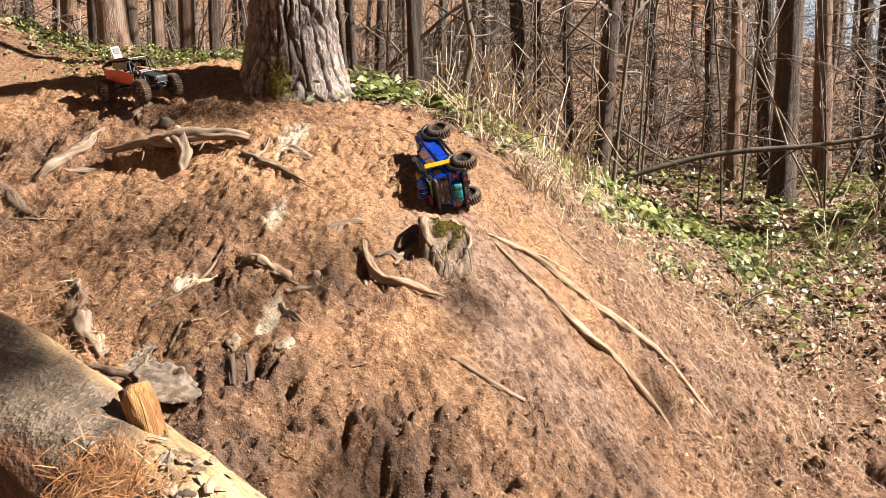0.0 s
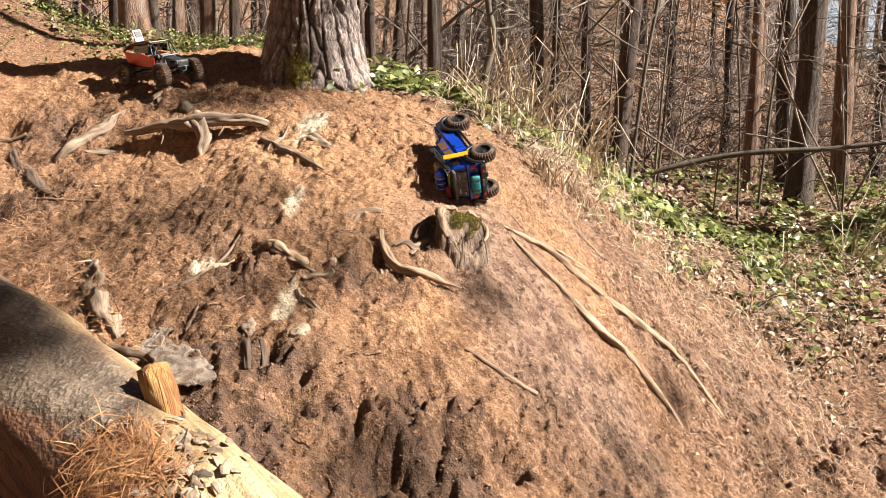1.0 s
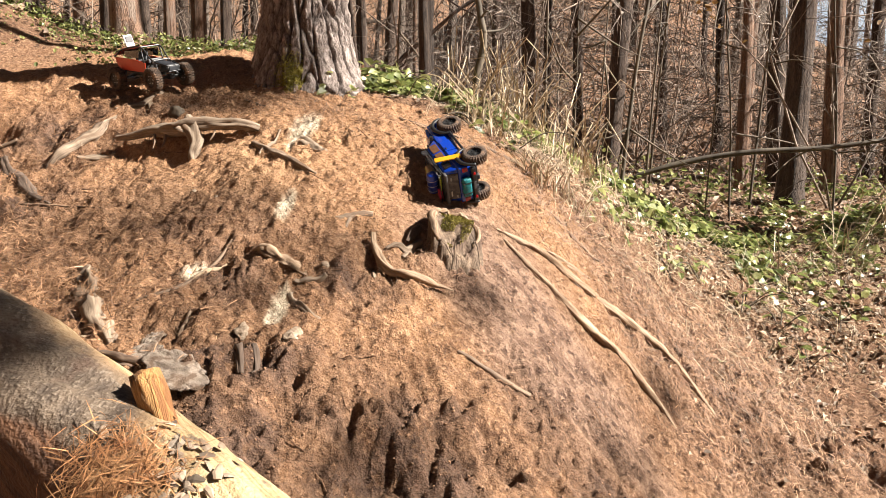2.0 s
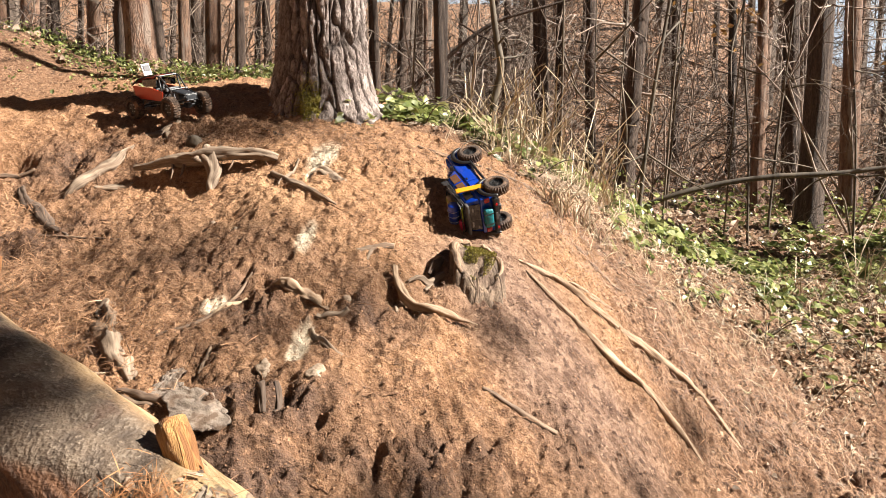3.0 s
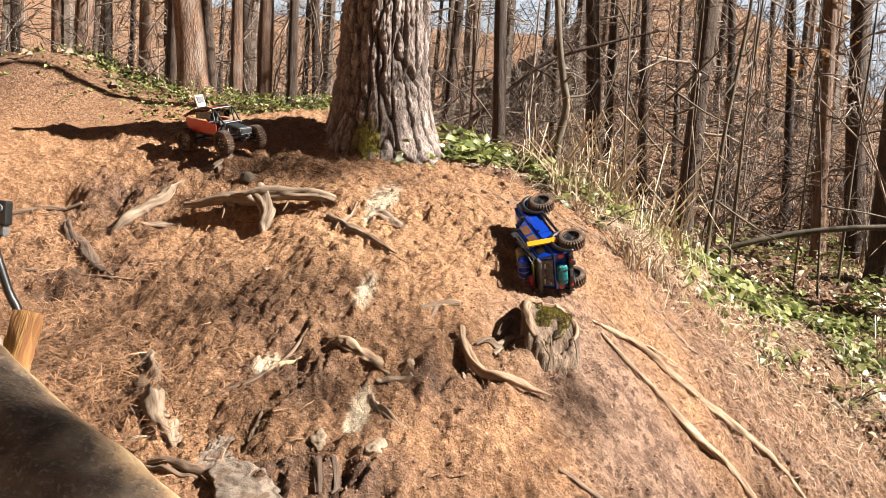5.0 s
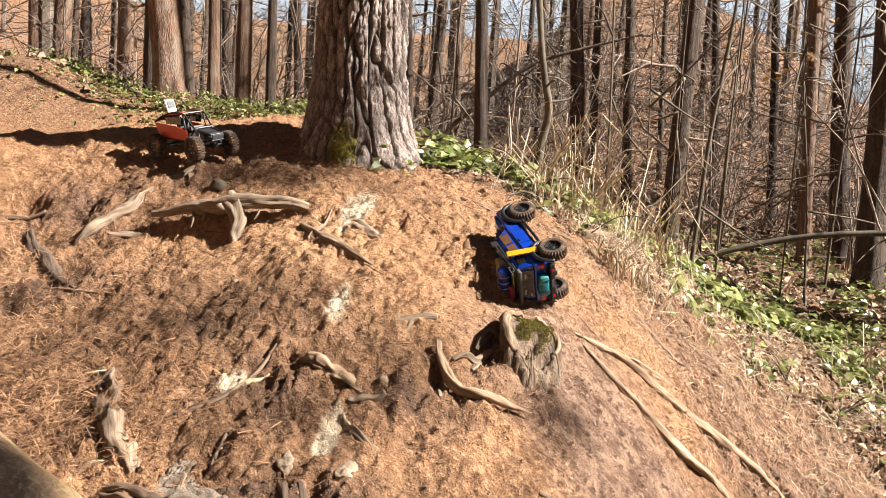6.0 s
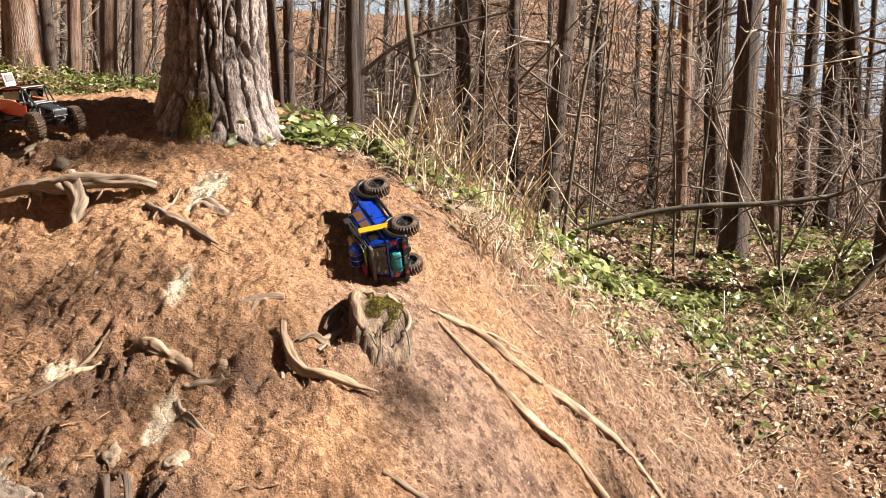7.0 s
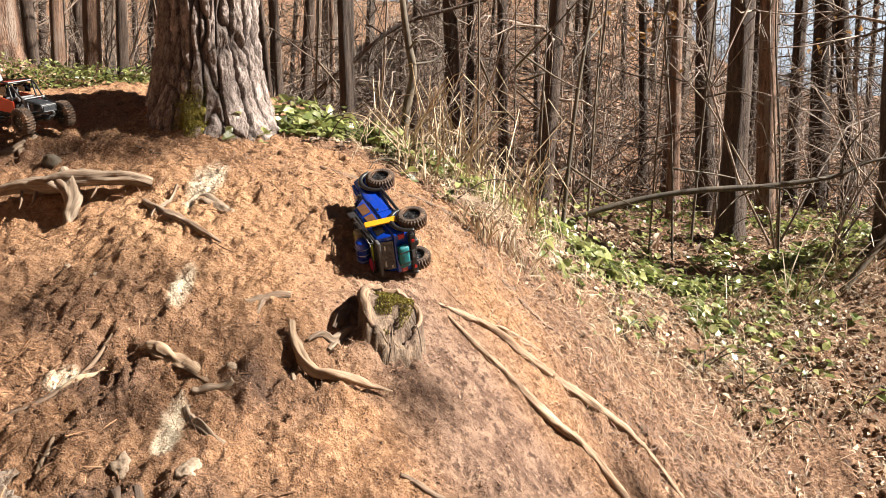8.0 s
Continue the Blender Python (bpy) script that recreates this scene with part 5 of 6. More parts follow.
def make_sapling(seed, tall, stems, label, name="bare_shrub"):
    """A leafless shrub or sapling: thin stems that fork again and again."""
    rng = np.random.default_rng(seed)
    ob = tagged(new(name), label, "shrub", "leafless undergrowth")
    items = []

    def grow(p, d, ln, r, level):
        k = 5
        pts = [p]
        for i in range(k):
            d = d + rng.normal(0, 0.25, 3)
            d /= np.linalg.norm(d)
            pts.append(pts[-1] + d * ln / k)
        items.append((pts, [r, r * 0.45], 5 if level == 0 else 3))
        if level < 2:
            for j in range(rng.integers(4, 7) if level == 0 else rng.integers(2, 5)):
                t = rng.uniform(0.2, 1)
                q = pts[int(t * k)]
                e = d + rng.normal(0, 0.65, 3)
                e /= np.linalg.norm(e)
                grow(q, e, ln * rng.uniform(0.25, 0.5), max(r * 0.5, 0.0018), level + 1)

    for s in range(stems):
        a = rng.uniform(0, 6.28)
        d = np.array([math.cos(a) * 0.25, math.sin(a) * 0.25, 1.0])
        grow(np.array([math.cos(a) * 0.03, math.sin(a) * 0.03, -0.05]), d / np.linalg.norm(d), tall * rng.uniform(0.7, 1.1), 0.0045 + 0.0012 * tall, 0)
    v, f = tubes(items)
    tagged(mesh_ob("stem_tangle", v, f, M_TWIG, ob), kind="stuff")
    return ob


SHRUB_LABEL = "leafless grey-brown shrub of thin tangled stems"
shrubs = [make_sapling(201, 1.6, 3, SHRUB_LABEL), make_sapling(202, 2.4, 2, SHRUB_LABEL), make_sapling(203, 1.1, 4, SHRUB_LABEL), make_sapling(204, 3.2, 2, SHRUB_LABEL)]
rng = np.random.default_rng(17)
spots = []
while len(spots) < 230:
    x, y = rng.uniform(-6, 9), rng.uniform(4.2, 17)
    if x < 0.2 and y < 5.6 + 0.3 * abs(x):
        continue
    if x > 0.2 and y < 4.3 + 0.1 * x:
        continue
    if -4.2 < x < -1.2 and y < 6.4:
        continue
    if abs(x) / y > 0.75:
        continue
    spots.append((x, y))
for i, (x, y) in enumerate(spots):
    m = stand(None, x, y, rng.uniform(0.8, 1.2), rng.uniform(0.75, 1.2), i * 67, rng.uniform(-16, 16))
    if i < 4:
        shrubs[i].matrix_basis = m
    else:
        made = copy_thing(shrubs[i % 4], Matrix.Identity(4))
        made.matrix_basis = m


def far_woods():
    """Trunks and twig haze on the far slope, and all round behind the camera."""
    rng = np.random.default_rng(5)
    items = []
    while len(items) < 150:
        a, d = rng.uniform(0, 6.28), rng.uniform(17, 46)
        x, y = d * math.sin(a), d * math.cos(a)
        if y < 4 and d < 20:
            continue
        if y < 0 and rng.uniform() < 0.5:
            continue
        z, r, t = float(land(x, y)), rng.uniform(0.06, 0.16), rng.uniform(9, 15)
        dx, dy = rng.normal(0, 0.25, 2)
        items.append(([(x, y, z - 0.5), (x + dx * 0.3, y + dy * 0.3, z + t * 0.4), (x + dx, y + dy, z + t)], [r * 1.2, r, r * 0.2], 6))
    for k in range(30000):
        a, d = rng.uniform(-0.85, 0.85), rng.uniform(8, 36)
        x, y = d * math.sin(a), d * math.cos(a)
        z = float(land(x, y)) + rng.uniform(0, 1) ** 3.0 * 6
        e = rng.normal(0, 1, 3) * (1.0, 1.0, 0.7)
        e /= np.linalg.norm(e)
        e *= rng.uniform(0.3, 1.2)
        p = np.array([x, y, z])
        items.append(([p, p + e * 0.5 + rng.normal(0, 0.06, 3), p + e], [0.0055, 0.003], 3))
    v, f = tubes(items)
    ob = mesh_ob("far_woods", v, f, M_FARWOOD, smooth=False)
    tagged(ob, "bare trunks and twigs of the wood on the far slope", "trees", kind="stuff")


far_woods()


def sky_backdrop():
    """The pale haze of the open sky behind the last trees."""
    n = M_SKY
    n.use_nodes = True
    b = n.node_tree.nodes["Principled BSDF"]
    b.inputs["Base Color"].default_value = (0, 0, 0, 1)
    b.inputs["Specular IOR Level"].default_value = 0.0
    b.inputs["Emission Color"].default_value = (0.80, 0.90, 1.0, 1)
    b.inputs["Emission Strength"].default_value = 0.24
    ang = np.linspace(-0.95, 0.95, 25)
    v = [(90 * math.sin(a), 90 * math.cos(a), z) for z in (-5.0, 45.0) for a in ang]
    f = [(i, i + 1, i + 26, i + 25) for i in range(24)]
    tagged(mesh_ob("backdrop", v, f, M_SKY), "pale hazy sky behind the trees", "sky", kind="structure")


sky_backdrop()


# ---- the two model vehicles ----
def lathe(profile, segs, lug=0.0):
    """A wheel-like ring about the y axis: profile of (y, radius); lug: depth of the tread blocks."""
    v, f = [], []
    k = len(profile)
    for s in range(segs):
        a = 2 * math.pi * s / segs
        for i, (y, r) in enumerate(profile):
            tread = 0.0
            if lug and 1 <= i <= k - 2:
                phase = (s + (1 if y > 0 else 0)) % 2 if abs(y) > 0.004 else s % 4 // 2
                tread = lug * phase
            v.append(((r - tread) * math.cos(a), y, (r - tread) * math.sin(a)))
    for s in range(segs):
        t = (s + 1) % segs
        for i in range(k - 1):
            f.append((s * k + i, s * k + i + 1, t * k + i + 1, t * k + i))
    return v, f


def add_wheel(truck, at, r, w, rim_mat):
    h = w / 2
    v, f = lathe([(-h * 0.7, r * 0.55), (-h, r * 0.66), (-h * 1.02, r * 0.86), (-h * 0.8, r), (-h * 0.3, r * 1.02), (h * 0.3, r * 1.02), (h * 0.8, r), (h * 1.02, r * 0.86), (h, r * 0.66), (h * 0.7, r * 0.55)], 56, r * 0.085)
    tyre = mesh_ob("tyre", v, f, M_RUBBER, truck, "dusty knobbly black tyre", smooth=False)
    tyre.location = at
    v, f = lathe([(-h * 0.62, 0.001), (-h * 0.62, r * 0.12), (-h * 0.45, r * 0.2), (-h * 0.5, r * 0.45), (-h * 0.72, r * 0.56), (0, r * 0.52), (h * 0.72, r * 0.56), (h * 0.5, r * 0.45), (h * 0.45, r * 0.2), (h * 0.62, r * 0.12), (h * 0.62, 0.001)], 24)
    rim = mesh_ob("rim", v, f, rim_mat, tyre)
    bm = bmesh.new()
    for k in range(6):
        a = k * math.pi / 3
        for sgn in (-1, 1):
            rod((r * 0.33 * math.cos(a), sgn * h * 0.4, r * 0.33 * math.sin(a)), (r * 0.33 * math.cos(a), sgn * h * 0.66, r * 0.33 * math.sin(a)), r * 0.05, 6, bm)
    part("wheel_nuts", bm, M_CHROME, tyre)
    return tyre


def tube_part(name, paths, r, mat, parent, label=""):
    v, f = tubes([(spline(p, 4) if len(p) > 2 else np.array(p, float), [r, r], 6) for p in paths])
    return mesh_ob(name, v, f, mat, parent, label)


def build_blue_truck(m):
    t = put(tagged(new("toy_truck"), "blue model off-road truck with loaded roof, lying on its side", "toy truck"), m)
    W = 0.178
    # tub, bonnet and cabin
    part("body", prism([(-0.205, 0.078), (0.205, 0.082), (0.212, 0.118), (0.198, 0.142), (0.075, 0.150), (-0.205, 0.146)], W, 0.006), M_BLUE, t, "glossy blue body", True)
    bonnet = part("bonnet", prism([(0.078, 0.148), (0.200, 0.140), (0.196, 0.152), (0.150, 0.162), (0.082, 0.164)], W * 0.86, 0.005), M_BLUE, t, "glossy blue bonnet", True)
    part("bonnet_vent", box((0.05, 0.035, 0.006), (0.135, 0, 0.163), 0.002, (0, 4, 0)), M_BLACK, bonnet)
    for y in (-0.045, 0.045):
        part("bonnet_catch", box((0.010, 0.006, 0.006), (0.17, y, 0.157), 0.002), M_CHROME, bonnet)
    part("cabin", prism([(-0.196, 0.145), (0.082, 0.148), (0.040, 0.202), (-0.178, 0.204)], W * 0.97, 0.006, taper=0.86), M_BLUE, t, "glossy blue cabin", True)
    roof = part("roof_panel", box((0.205, W * 0.80, 0.008), (-0.068, 0, 0.208), 0.003), M_MATBLACK, t, "matt black ribbed roof")
    for i in range(6):
        part("roof_rib", box((0.060, 0.006, 0.004), (0.005, -0.055 + 0.022 * i, 0.213), 0.001), M_BLACK, roof)
    for s in (-1, 1):
        for x, ln in ((0.012, 0.062), (-0.062, 0.062), (-0.134, 0.056)):
            part("side_window", box((ln, 0.004, 0.034), (x, s * (W * 0.455), 0.175), 0.0015, (s * 11, 0, 0)), M_TINT if x > -0.1 else M_WINDOW, t, "tinted side window")
        part("door", box((0.085, 0.003, 0.056), (-0.005, s * (W / 2 + 0.0012), 0.114), 0.001), M_BLUE, t)
        part("door", box((0.075, 0.003, 0.056), (-0.09, s * (W / 2 + 0.0012), 0.114), 0.001), M_BLUE, t)
        for x in (-0.03, -0.115):
            part("door_handle", box((0.014, 0.005, 0.004), (x, s * (W / 2 + 0.004), 0.133), 0.001), M_BLACK, t)
        for x in (0.145, -0.150):
            arch = [(x + 0.070 * math.cos(a), s * 0.098, 0.060 + 0.066 * math.sin(a)) for a in np.linspace(0.15, math.pi - 0.15, 9)]
            v, f = tubes([(spline(arch, 3), [0.005, 0.007, 0.005], 8)], flat=1.5)
            mesh_ob("wheel_arch", v, f, M_BLACK, t, "black plastic wheel arch flare")
        part("rock_slider", rod((-0.085, s * 0.098, 0.072), (0.085, s * 0.098, 0.072), 0.006, 8), M_BLACK, t)
        part("mirror", box((0.012, 0.022, 0.016), (0.062, s * 0.105, 0.168), 0.003), M_BLACK, t)
        part("tail_light", box((0.008, 0.020, 0.024), (-0.206, s * 0.076, 0.118), 0.003), M_TAIL, t, "red tail light")
        part("headlight", rod((0.206, s * 0.058, 0.118), (0.216, s * 0.058, 0.118), 0.016, 16), M_WHITE, t)
        part("recovery_board", box((0.118, 0.007, 0.028), (-0.120, s * 0.102, 0.160) if s < 0 else (-0.150, s * 0.102, 0.176), 0.003, (s * 6, -80 if s < 0 else -62, 0)), M_YELLOW if s < 0 else M_ORANGE, t, "orange-yellow recovery board" if s < 0 else "bright orange recovery board")
        part("frame_rail", box((0.36, 0.010, 0.014), (0, s * 0.035, 0.066), 0.002), M_BLACK, t)
        for x in (0.145, -0.150):
            part("shock", rod((x - 0.02, s * 0.052, 0.052), (x + 0.005, s * 0.045, 0.108), 0.007, 8), M_GREYPAINT, t)
            part("link", rod((x, s * 0.040, 0.046), (x * 0.25, s * 0.030, 0.060), 0.0035, 6), M_CHROME, t)
    part("windscreen", box((0.004, W * 0.74, 0.058), (0.064, 0, 0.176), 0.001, (0, -38, 0)), M_WINDOW, t, "dark windscreen")
    part("rear_window", box((0.004, W * 0.74, 0.050), (-0.192, 0, 0.172), 0.0015, (0, 14, 0)), M_WINDOW, t, "dark rear window")
    part("rear_spoiler", box((0.030, W * 0.84, 0.012), (-0.190, 0, 0.204), 0.004), M_GREYPAINT, t)
    for y, z, s in ((-0.04, 0.181, 0.022), (0.035, 0.184, 0.026), (0.05, 0.161, 0.012)):
        part("sticker", box((0.001, s, 0.006), (-0.1965 + (z - 0.172) * 0.25, y, z), 0), M_WHITE, t)
    part("windscreen_frame", box((0.010, W * 0.84, 0.010), (0.044, 0, 0.204), 0.003), M_BLACK, t)
    part("grille", box((0.008, 0.085, 0.038), (0.210, 0, 0.116), 0.003), M_BLACK, t)
    part("front_bumper", box((0.030, 0.165, 0.018), (0.222, 0, 0.086), 0.005), M_BLACK, t)
    part("winch", rod((0.222, -0.022, 0.102), (0.222, 0.022, 0.102), 0.010, 12), M_GREYPAINT, t)
    bumper = part("rear_bumper", box((0.026, 0.172, 0.020), (-0.216, 0, 0.084), 0.005), M_BLACK, t)
    part("number_panel", box((0.003, 0.036, 0.010), (-0.2305, 0, 0.086), 0.001), M_GREYPAINT, bumper)
    for s in (-1, 1):
        part("bumper_lamp", rod((-0.228, s * 0.06, 0.084), (-0.233, s * 0.06, 0.084), 0.006, 10), M_TAIL, bumper)
    bag = part("rear_bag", box((0.028, 0.092, 0.040), (-0.224, 0, 0.122), 0.010), M_TEAL, t, "teal fabric bag on the tailgate", True)
    for y in (-0.026, 0.026):
        part("bag_strap", box((0.031, 0.005, 0.043), (-0.2242, y, 0.122), 0.002), M_BLACK, bag)
    # roof load
    tube_part("roof_rack", [[(-0.185, -0.070, 0.232), (-0.030, -0.070, 0.232), (-0.030, 0.070, 0.232), (-0.185, 0.070, 0.232), (-0.185, -0.070, 0.232)],
                            [(-0.185, -0.066, 0.216), (-0.03, -0.066, 0.216), (-0.03, 0.066, 0.216), (-0.185, 0.066, 0.216), (-0.185, -0.066, 0.216)]], 0.0022, M_BLACK, t, "thin black wire roof rack")
    for i in range(6):
        part("rack_bar", rod((-0.178 + 0.029 * i, -0.066, 0.216), (-0.178 + 0.029 * i, 0.066, 0.216), 0.0016, 6), M_BLACK, t)
        for s in (-1, 1):
            part("rack_post", rod((-0.178 + 0.029 * i, s * 0.066, 0.212), (-0.178 + 0.029 * i, s * 0.070, 0.233), 0.0016, 6), M_BLACK, t)
    v, f = lathe([(-0.046, 0.001), (-0.046, 0.021), (-0.043, 0.024), (-0.020, 0.0245), (-0.018, 0.0258), (-0.015, 0.0245), (0.015, 0.0245), (0.018, 0.0258), (0.020, 0.0245), (0.043, 0.024), (0.046, 0.021), (0.046, 0.001)], 28)
    barrel = mesh_ob("barrel", v, f, M_BARREL, t, "small shiny blue plastic barrel")
    barrel.location = (-0.125, -0.006, 0.243)
    for y in (-0.026, 0.0, 0.026):
        loop = [(-0.125 + 0.027 * math.cos(a), y, 0.243 + 0.027 * math.sin(a)) for a in np.linspace(-0.6, math.pi + 0.6, 9)]
        tube_part("net_cord", [loop], 0.0012, M_WHITE, t)
    part("canvas_pack", box((0.046, 0.105, 0.026), (-0.062, 0.004, 0.232), 0.008), M_TAN, t, "tan canvas pack", True)
    for y in (-0.03, 0.03):
        part("lime_strap", box((0.050, 0.004, 0.030), (-0.062, y, 0.232), 0.002), M_LIME, t)
    part("crimson_bag", box((0.030, 0.046, 0.018), (-0.166, 0.036, 0.228), 0.007), M_PINK, t, "crimson soft bag", True)
    part("lime_cord", rod((-0.176, -0.06, 0.222), (-0.172, 0.064, 0.226), 0.004, 8), M_LIME, t)
    part("shovel_shaft", rod((-0.15, -0.078, 0.222), (-0.01, -0.078, 0.224), 0.003, 8), M_CHROME, t)
    part("shovel_blade", box((0.035, 0.004, 0.026), (0.006, -0.079, 0.224), 0.003), M_CHROME, t)
    # running gear
    for x in (0.145, -0.150):
        part("axle", rod((x, -0.075, 0.048), (x, 0.075, 0.048), 0.007, 10), M_BLACK, t)
        part("axle_housing", box((0.030, 0.030, 0.026), (x, 0.012, 0.048), 0.008), M_BLACK, t, smooth=True)
        for s in (-1, 1):
            add_wheel(t, (x, s * 0.094, 0.048), 0.056, 0.044, M_BLACK)
    part("gearbox", box((0.075, 0.045, 0.028), (0.0, 0, 0.062), 0.006), M_BLACK, t)
    part("drive_shaft", rod((0.13, 0.010, 0.050), (-0.135, 0.010, 0.052), 0.0045, 8), M_CHROME, t)
    return t


def build_red_crawler(m):
    t = put(tagged(new("toy_crawler"), "red model rock crawler with black tube cage on the path", "toy car"), m)
    for x in (0.150, -0.150):
        for s in (-1, 1):
            add_wheel(t, (x, s * 0.096, 0.056), 0.058, 0.046, M_BLACK)
        part("axle", rod((x, -0.075, 0.056), (x, 0.075, 0.056), 0.007, 10), M_BLACK, t)
        part("axle_housing", box((0.032, 0.032, 0.028), (x, 0.01, 0.056), 0.008), M_BLACK, t, smooth=True)
    part("roof", prism([(-0.120, 0.196), (0.030, 0.206), (0.034, 0.212), (-0.125, 0.204)], 0.105, 0.002), M_RED, t, "glossy red roof panel")
    part("rear_deck", prism([(-0.205, 0.168), (-0.118, 0.198), (-0.120, 0.205), (-0.208, 0.176)], 0.100, 0.002), M_RED, t, "glossy red rear deck")
    part("bonnet", prism([(0.090, 0.128), (0.190, 0.112), (0.190, 0.118), (0.092, 0.136)], 0.060, 0.002), M_MATBLACK, t)
    for s in (-1, 1):
        part("side_panel", prism([(-0.165, 0.100), (0.050, 0.084), (0.062, 0.130), (-0.020, 0.150), (-0.185, 0.164)], 0.004, 0.001, (0, s * 0.062, 0)), M_ORANGERED, t, "orange-red side panel")
        part("side_window_panel", prism([(-0.10, 0.160), (0.010, 0.156), (0.022, 0.195), (-0.105, 0.190)], 0.003, 0.0008, (0, s * 0.057, 0)), M_WINDOW, t)
        tube_part("cage_side", [[(-0.20, s * 0.055, 0.165), (-0.115, s * 0.055, 0.20), (0.035, s * 0.055, 0.208), (0.105, s * 0.048, 0.140), (0.200, s * 0.032, 0.112)],
                                [(-0.19, s * 0.055, 0.10), (0.06, s * 0.060, 0.080), (0.20, s * 0.032, 0.086)],
                                [(0.035, s * 0.055, 0.208), (0.055, s * 0.060, 0.082)], [(0.105, s * 0.048, 0.140), (0.060, s * 0.060, 0.082)], [(0.200, s * 0.032, 0.112), (0.200, s * 0.032, 0.086)]], 0.0042, M_BLACK, t, "black tube cage")
        for x in (0.150, -0.150):
            part("shock", rod((x, s * 0.055, 0.062), (x * 0.72, s * 0.045, 0.140), 0.008, 10), M_GREYPAINT, t)
            part("link", rod((x, s * 0.045, 0.050), (x * 0.2, s * 0.030, 0.066), 0.0035, 6), M_CHROME, t)
    for x, z, w in ((0.035, 0.208, 0.11), (-0.115, 0.200, 0.11), (0.105, 0.140, 0.096), (0.200, 0.112, 0.064), (0.200, 0.086, 0.064)):
        part("cage_bar", rod((x, -w / 2, z), (x, w / 2, z), 0.0042, 8), M_BLACK, t)
    part("interior", box((0.16, 0.095, 0.055), (-0.03, 0, 0.112), 0.006), M_BLACK, t)
    part("seat_back", box((0.022, 0.070, 0.055), (-0.045, 0, 0.155), 0.006, (0, -12, 0)), M_MATBLACK, t)
    part("dashboard", box((0.02, 0.08, 0.02), (0.055, 0, 0.138), 0.004), M_GREYPAINT, t)
    part("skid_plate", box((0.17, 0.07, 0.012), (0, 0, 0.070), 0.003), M_BLACK, t)
    part("motor", rod((0.11, -0.02, 0.100), (0.11, 0.03, 0.100), 0.016, 14), M_GREYPAINT, t)
    part("front_plate", box((0.006, 0.056, 0.022), (0.202, 0, 0.099), 0.002), M_MATBLACK, t)
    plate = part("rear_board", box((0.008, 0.060, 0.062), (-0.150, 0.010, 0.236), 0.004, (0, -14, 12)), M_WHITE, t, "white square board standing on the rear deck")
    part("dark_square", box((0.003, 0.044, 0.030), (-0.1455, 0.0112, 0.244), 0.001, (0, -14, 12)), M_GREYPAINT, plate)
    part("board_leg", rod((-0.155, 0.010, 0.176), (-0.148, 0.010, 0.212), 0.006, 8), M_BLACK, t)
    return t


# the blue truck, fallen on its left flank at the litter's edge
spot = (-0.045, 2.63)
nrm = Vector((-0.12, -0.68, 1.0)).normalized()
fwd = Vector((-0.34, 0.94, 0.0))
fwd = (fwd - nrm * fwd.dot(nrm)).normalized()
up = fwd.cross(-nrm)
build_blue_truck(frame_axes(Vector(on(*spot)) - up * 0.088 + nrm * 0.068, fwd, up) @ Matrix.Scale(0.77, 4))
# the red crawler on the upper path
spot = (-1.40, 3.23)
nrm = Vector((-0.10, -0.24, 1.0)).normalized()
build_red_crawler(frame_axes(Vector(on(*spot)) + nrm * 0.012, (0.85, -0.51, -0.05), nrm) @ Matrix.Scale(0.84, 4))


# ---- the pole-mounted camera by the log ----
def build_pole_device():
    foot = on(-1.33, 1.80, 0.0)
    ob = empty("pole_mounted_recorder", foot, "small black recorder on a bent black pole by the log", "recorder")
    o = np.array(foot)
    pts = [np.array(foot) - (0, 0, 0.02), (-1.300, 1.80, 0.67), (-1.336, 1.80, 0.761), (-1.369, 1.80, 0.843), (-1.380, 1.80, 0.880), (-1.362, 1.80, 0.912)]
    tube_part("pole", [[np.array(p) - o for p in pts]], 0.011, M_BLACK, ob)
    at = np.array((-1.358, 1.80, 0.953)) - o
    body = part("housing", box((0.034, 0.030, 0.062), tuple(at), 0.006), M_BLACK, ob)
    part("lens_ring", rod(tuple(at + (0, -0.015, 0.012)), tuple(at + (0, -0.021, 0.012)), 0.010, 14), M_GREYPAINT, body)
    part("clamp", box((0.022, 0.024, 0.03), tuple(at - (0, 0, 0.042)), 0.004), M_GREYPAINT, ob)


build_pole_device()
lump("stone", (-1.62, 2.05), (0.11, 0.08, 0.06), M_BARKPIECE, "grey flat stone behind the log", "stone", 9)


# ---- plants ----
def leaf_template(fold=0.25, wide=0.36):
    """A pointed leaf, folded along its midrib."""
    v = [(0, 0, 0), (0.25, wide, fold * 0.5), (0.30, 0, -0.02), (0.25, -wide, fold * 0.5), (0.65, wide * 0.8, fold * 0.4), (0.68, 0, 0.0), (0.65, -wide * 0.8, fold * 0.4), (1.0, 0, -0.10)]
    f = [(0, 2, 1), (0, 3, 2), (1, 2, 5, 4), (2, 3, 6, 5), (4, 5, 7), (5, 6, 7)]
    return v, f


def along_band(rng, line, n, spread):
    """Random plan points round a line, with sideways spread for each end."""
    line = np.array(line, float)
    seg = np.r_[0, np.cumsum(np.linalg.norm(np.diff(line, axis=0), axis=1))]
    s = rng.uniform(0, seg[-1], n)
    x, y = np.interp(s, seg, line[:, 0]), np.interp(s, seg, line[:, 1])
    w = np.interp(s, seg, np.linspace(spread[0], spread[1], len(seg)))
    return x + rng.normal(0, 1, n) * w, y + rng.normal(0, 1, n) * w


def clumped(rng, x, y, size, share, seed):
    """Keeps points in patches, so that there are gaps."""
    return vnoise(x / size, y / size, seed) + 0.5 * vnoise(x / size * 2.3, y / size * 2.3, seed + 1) > share


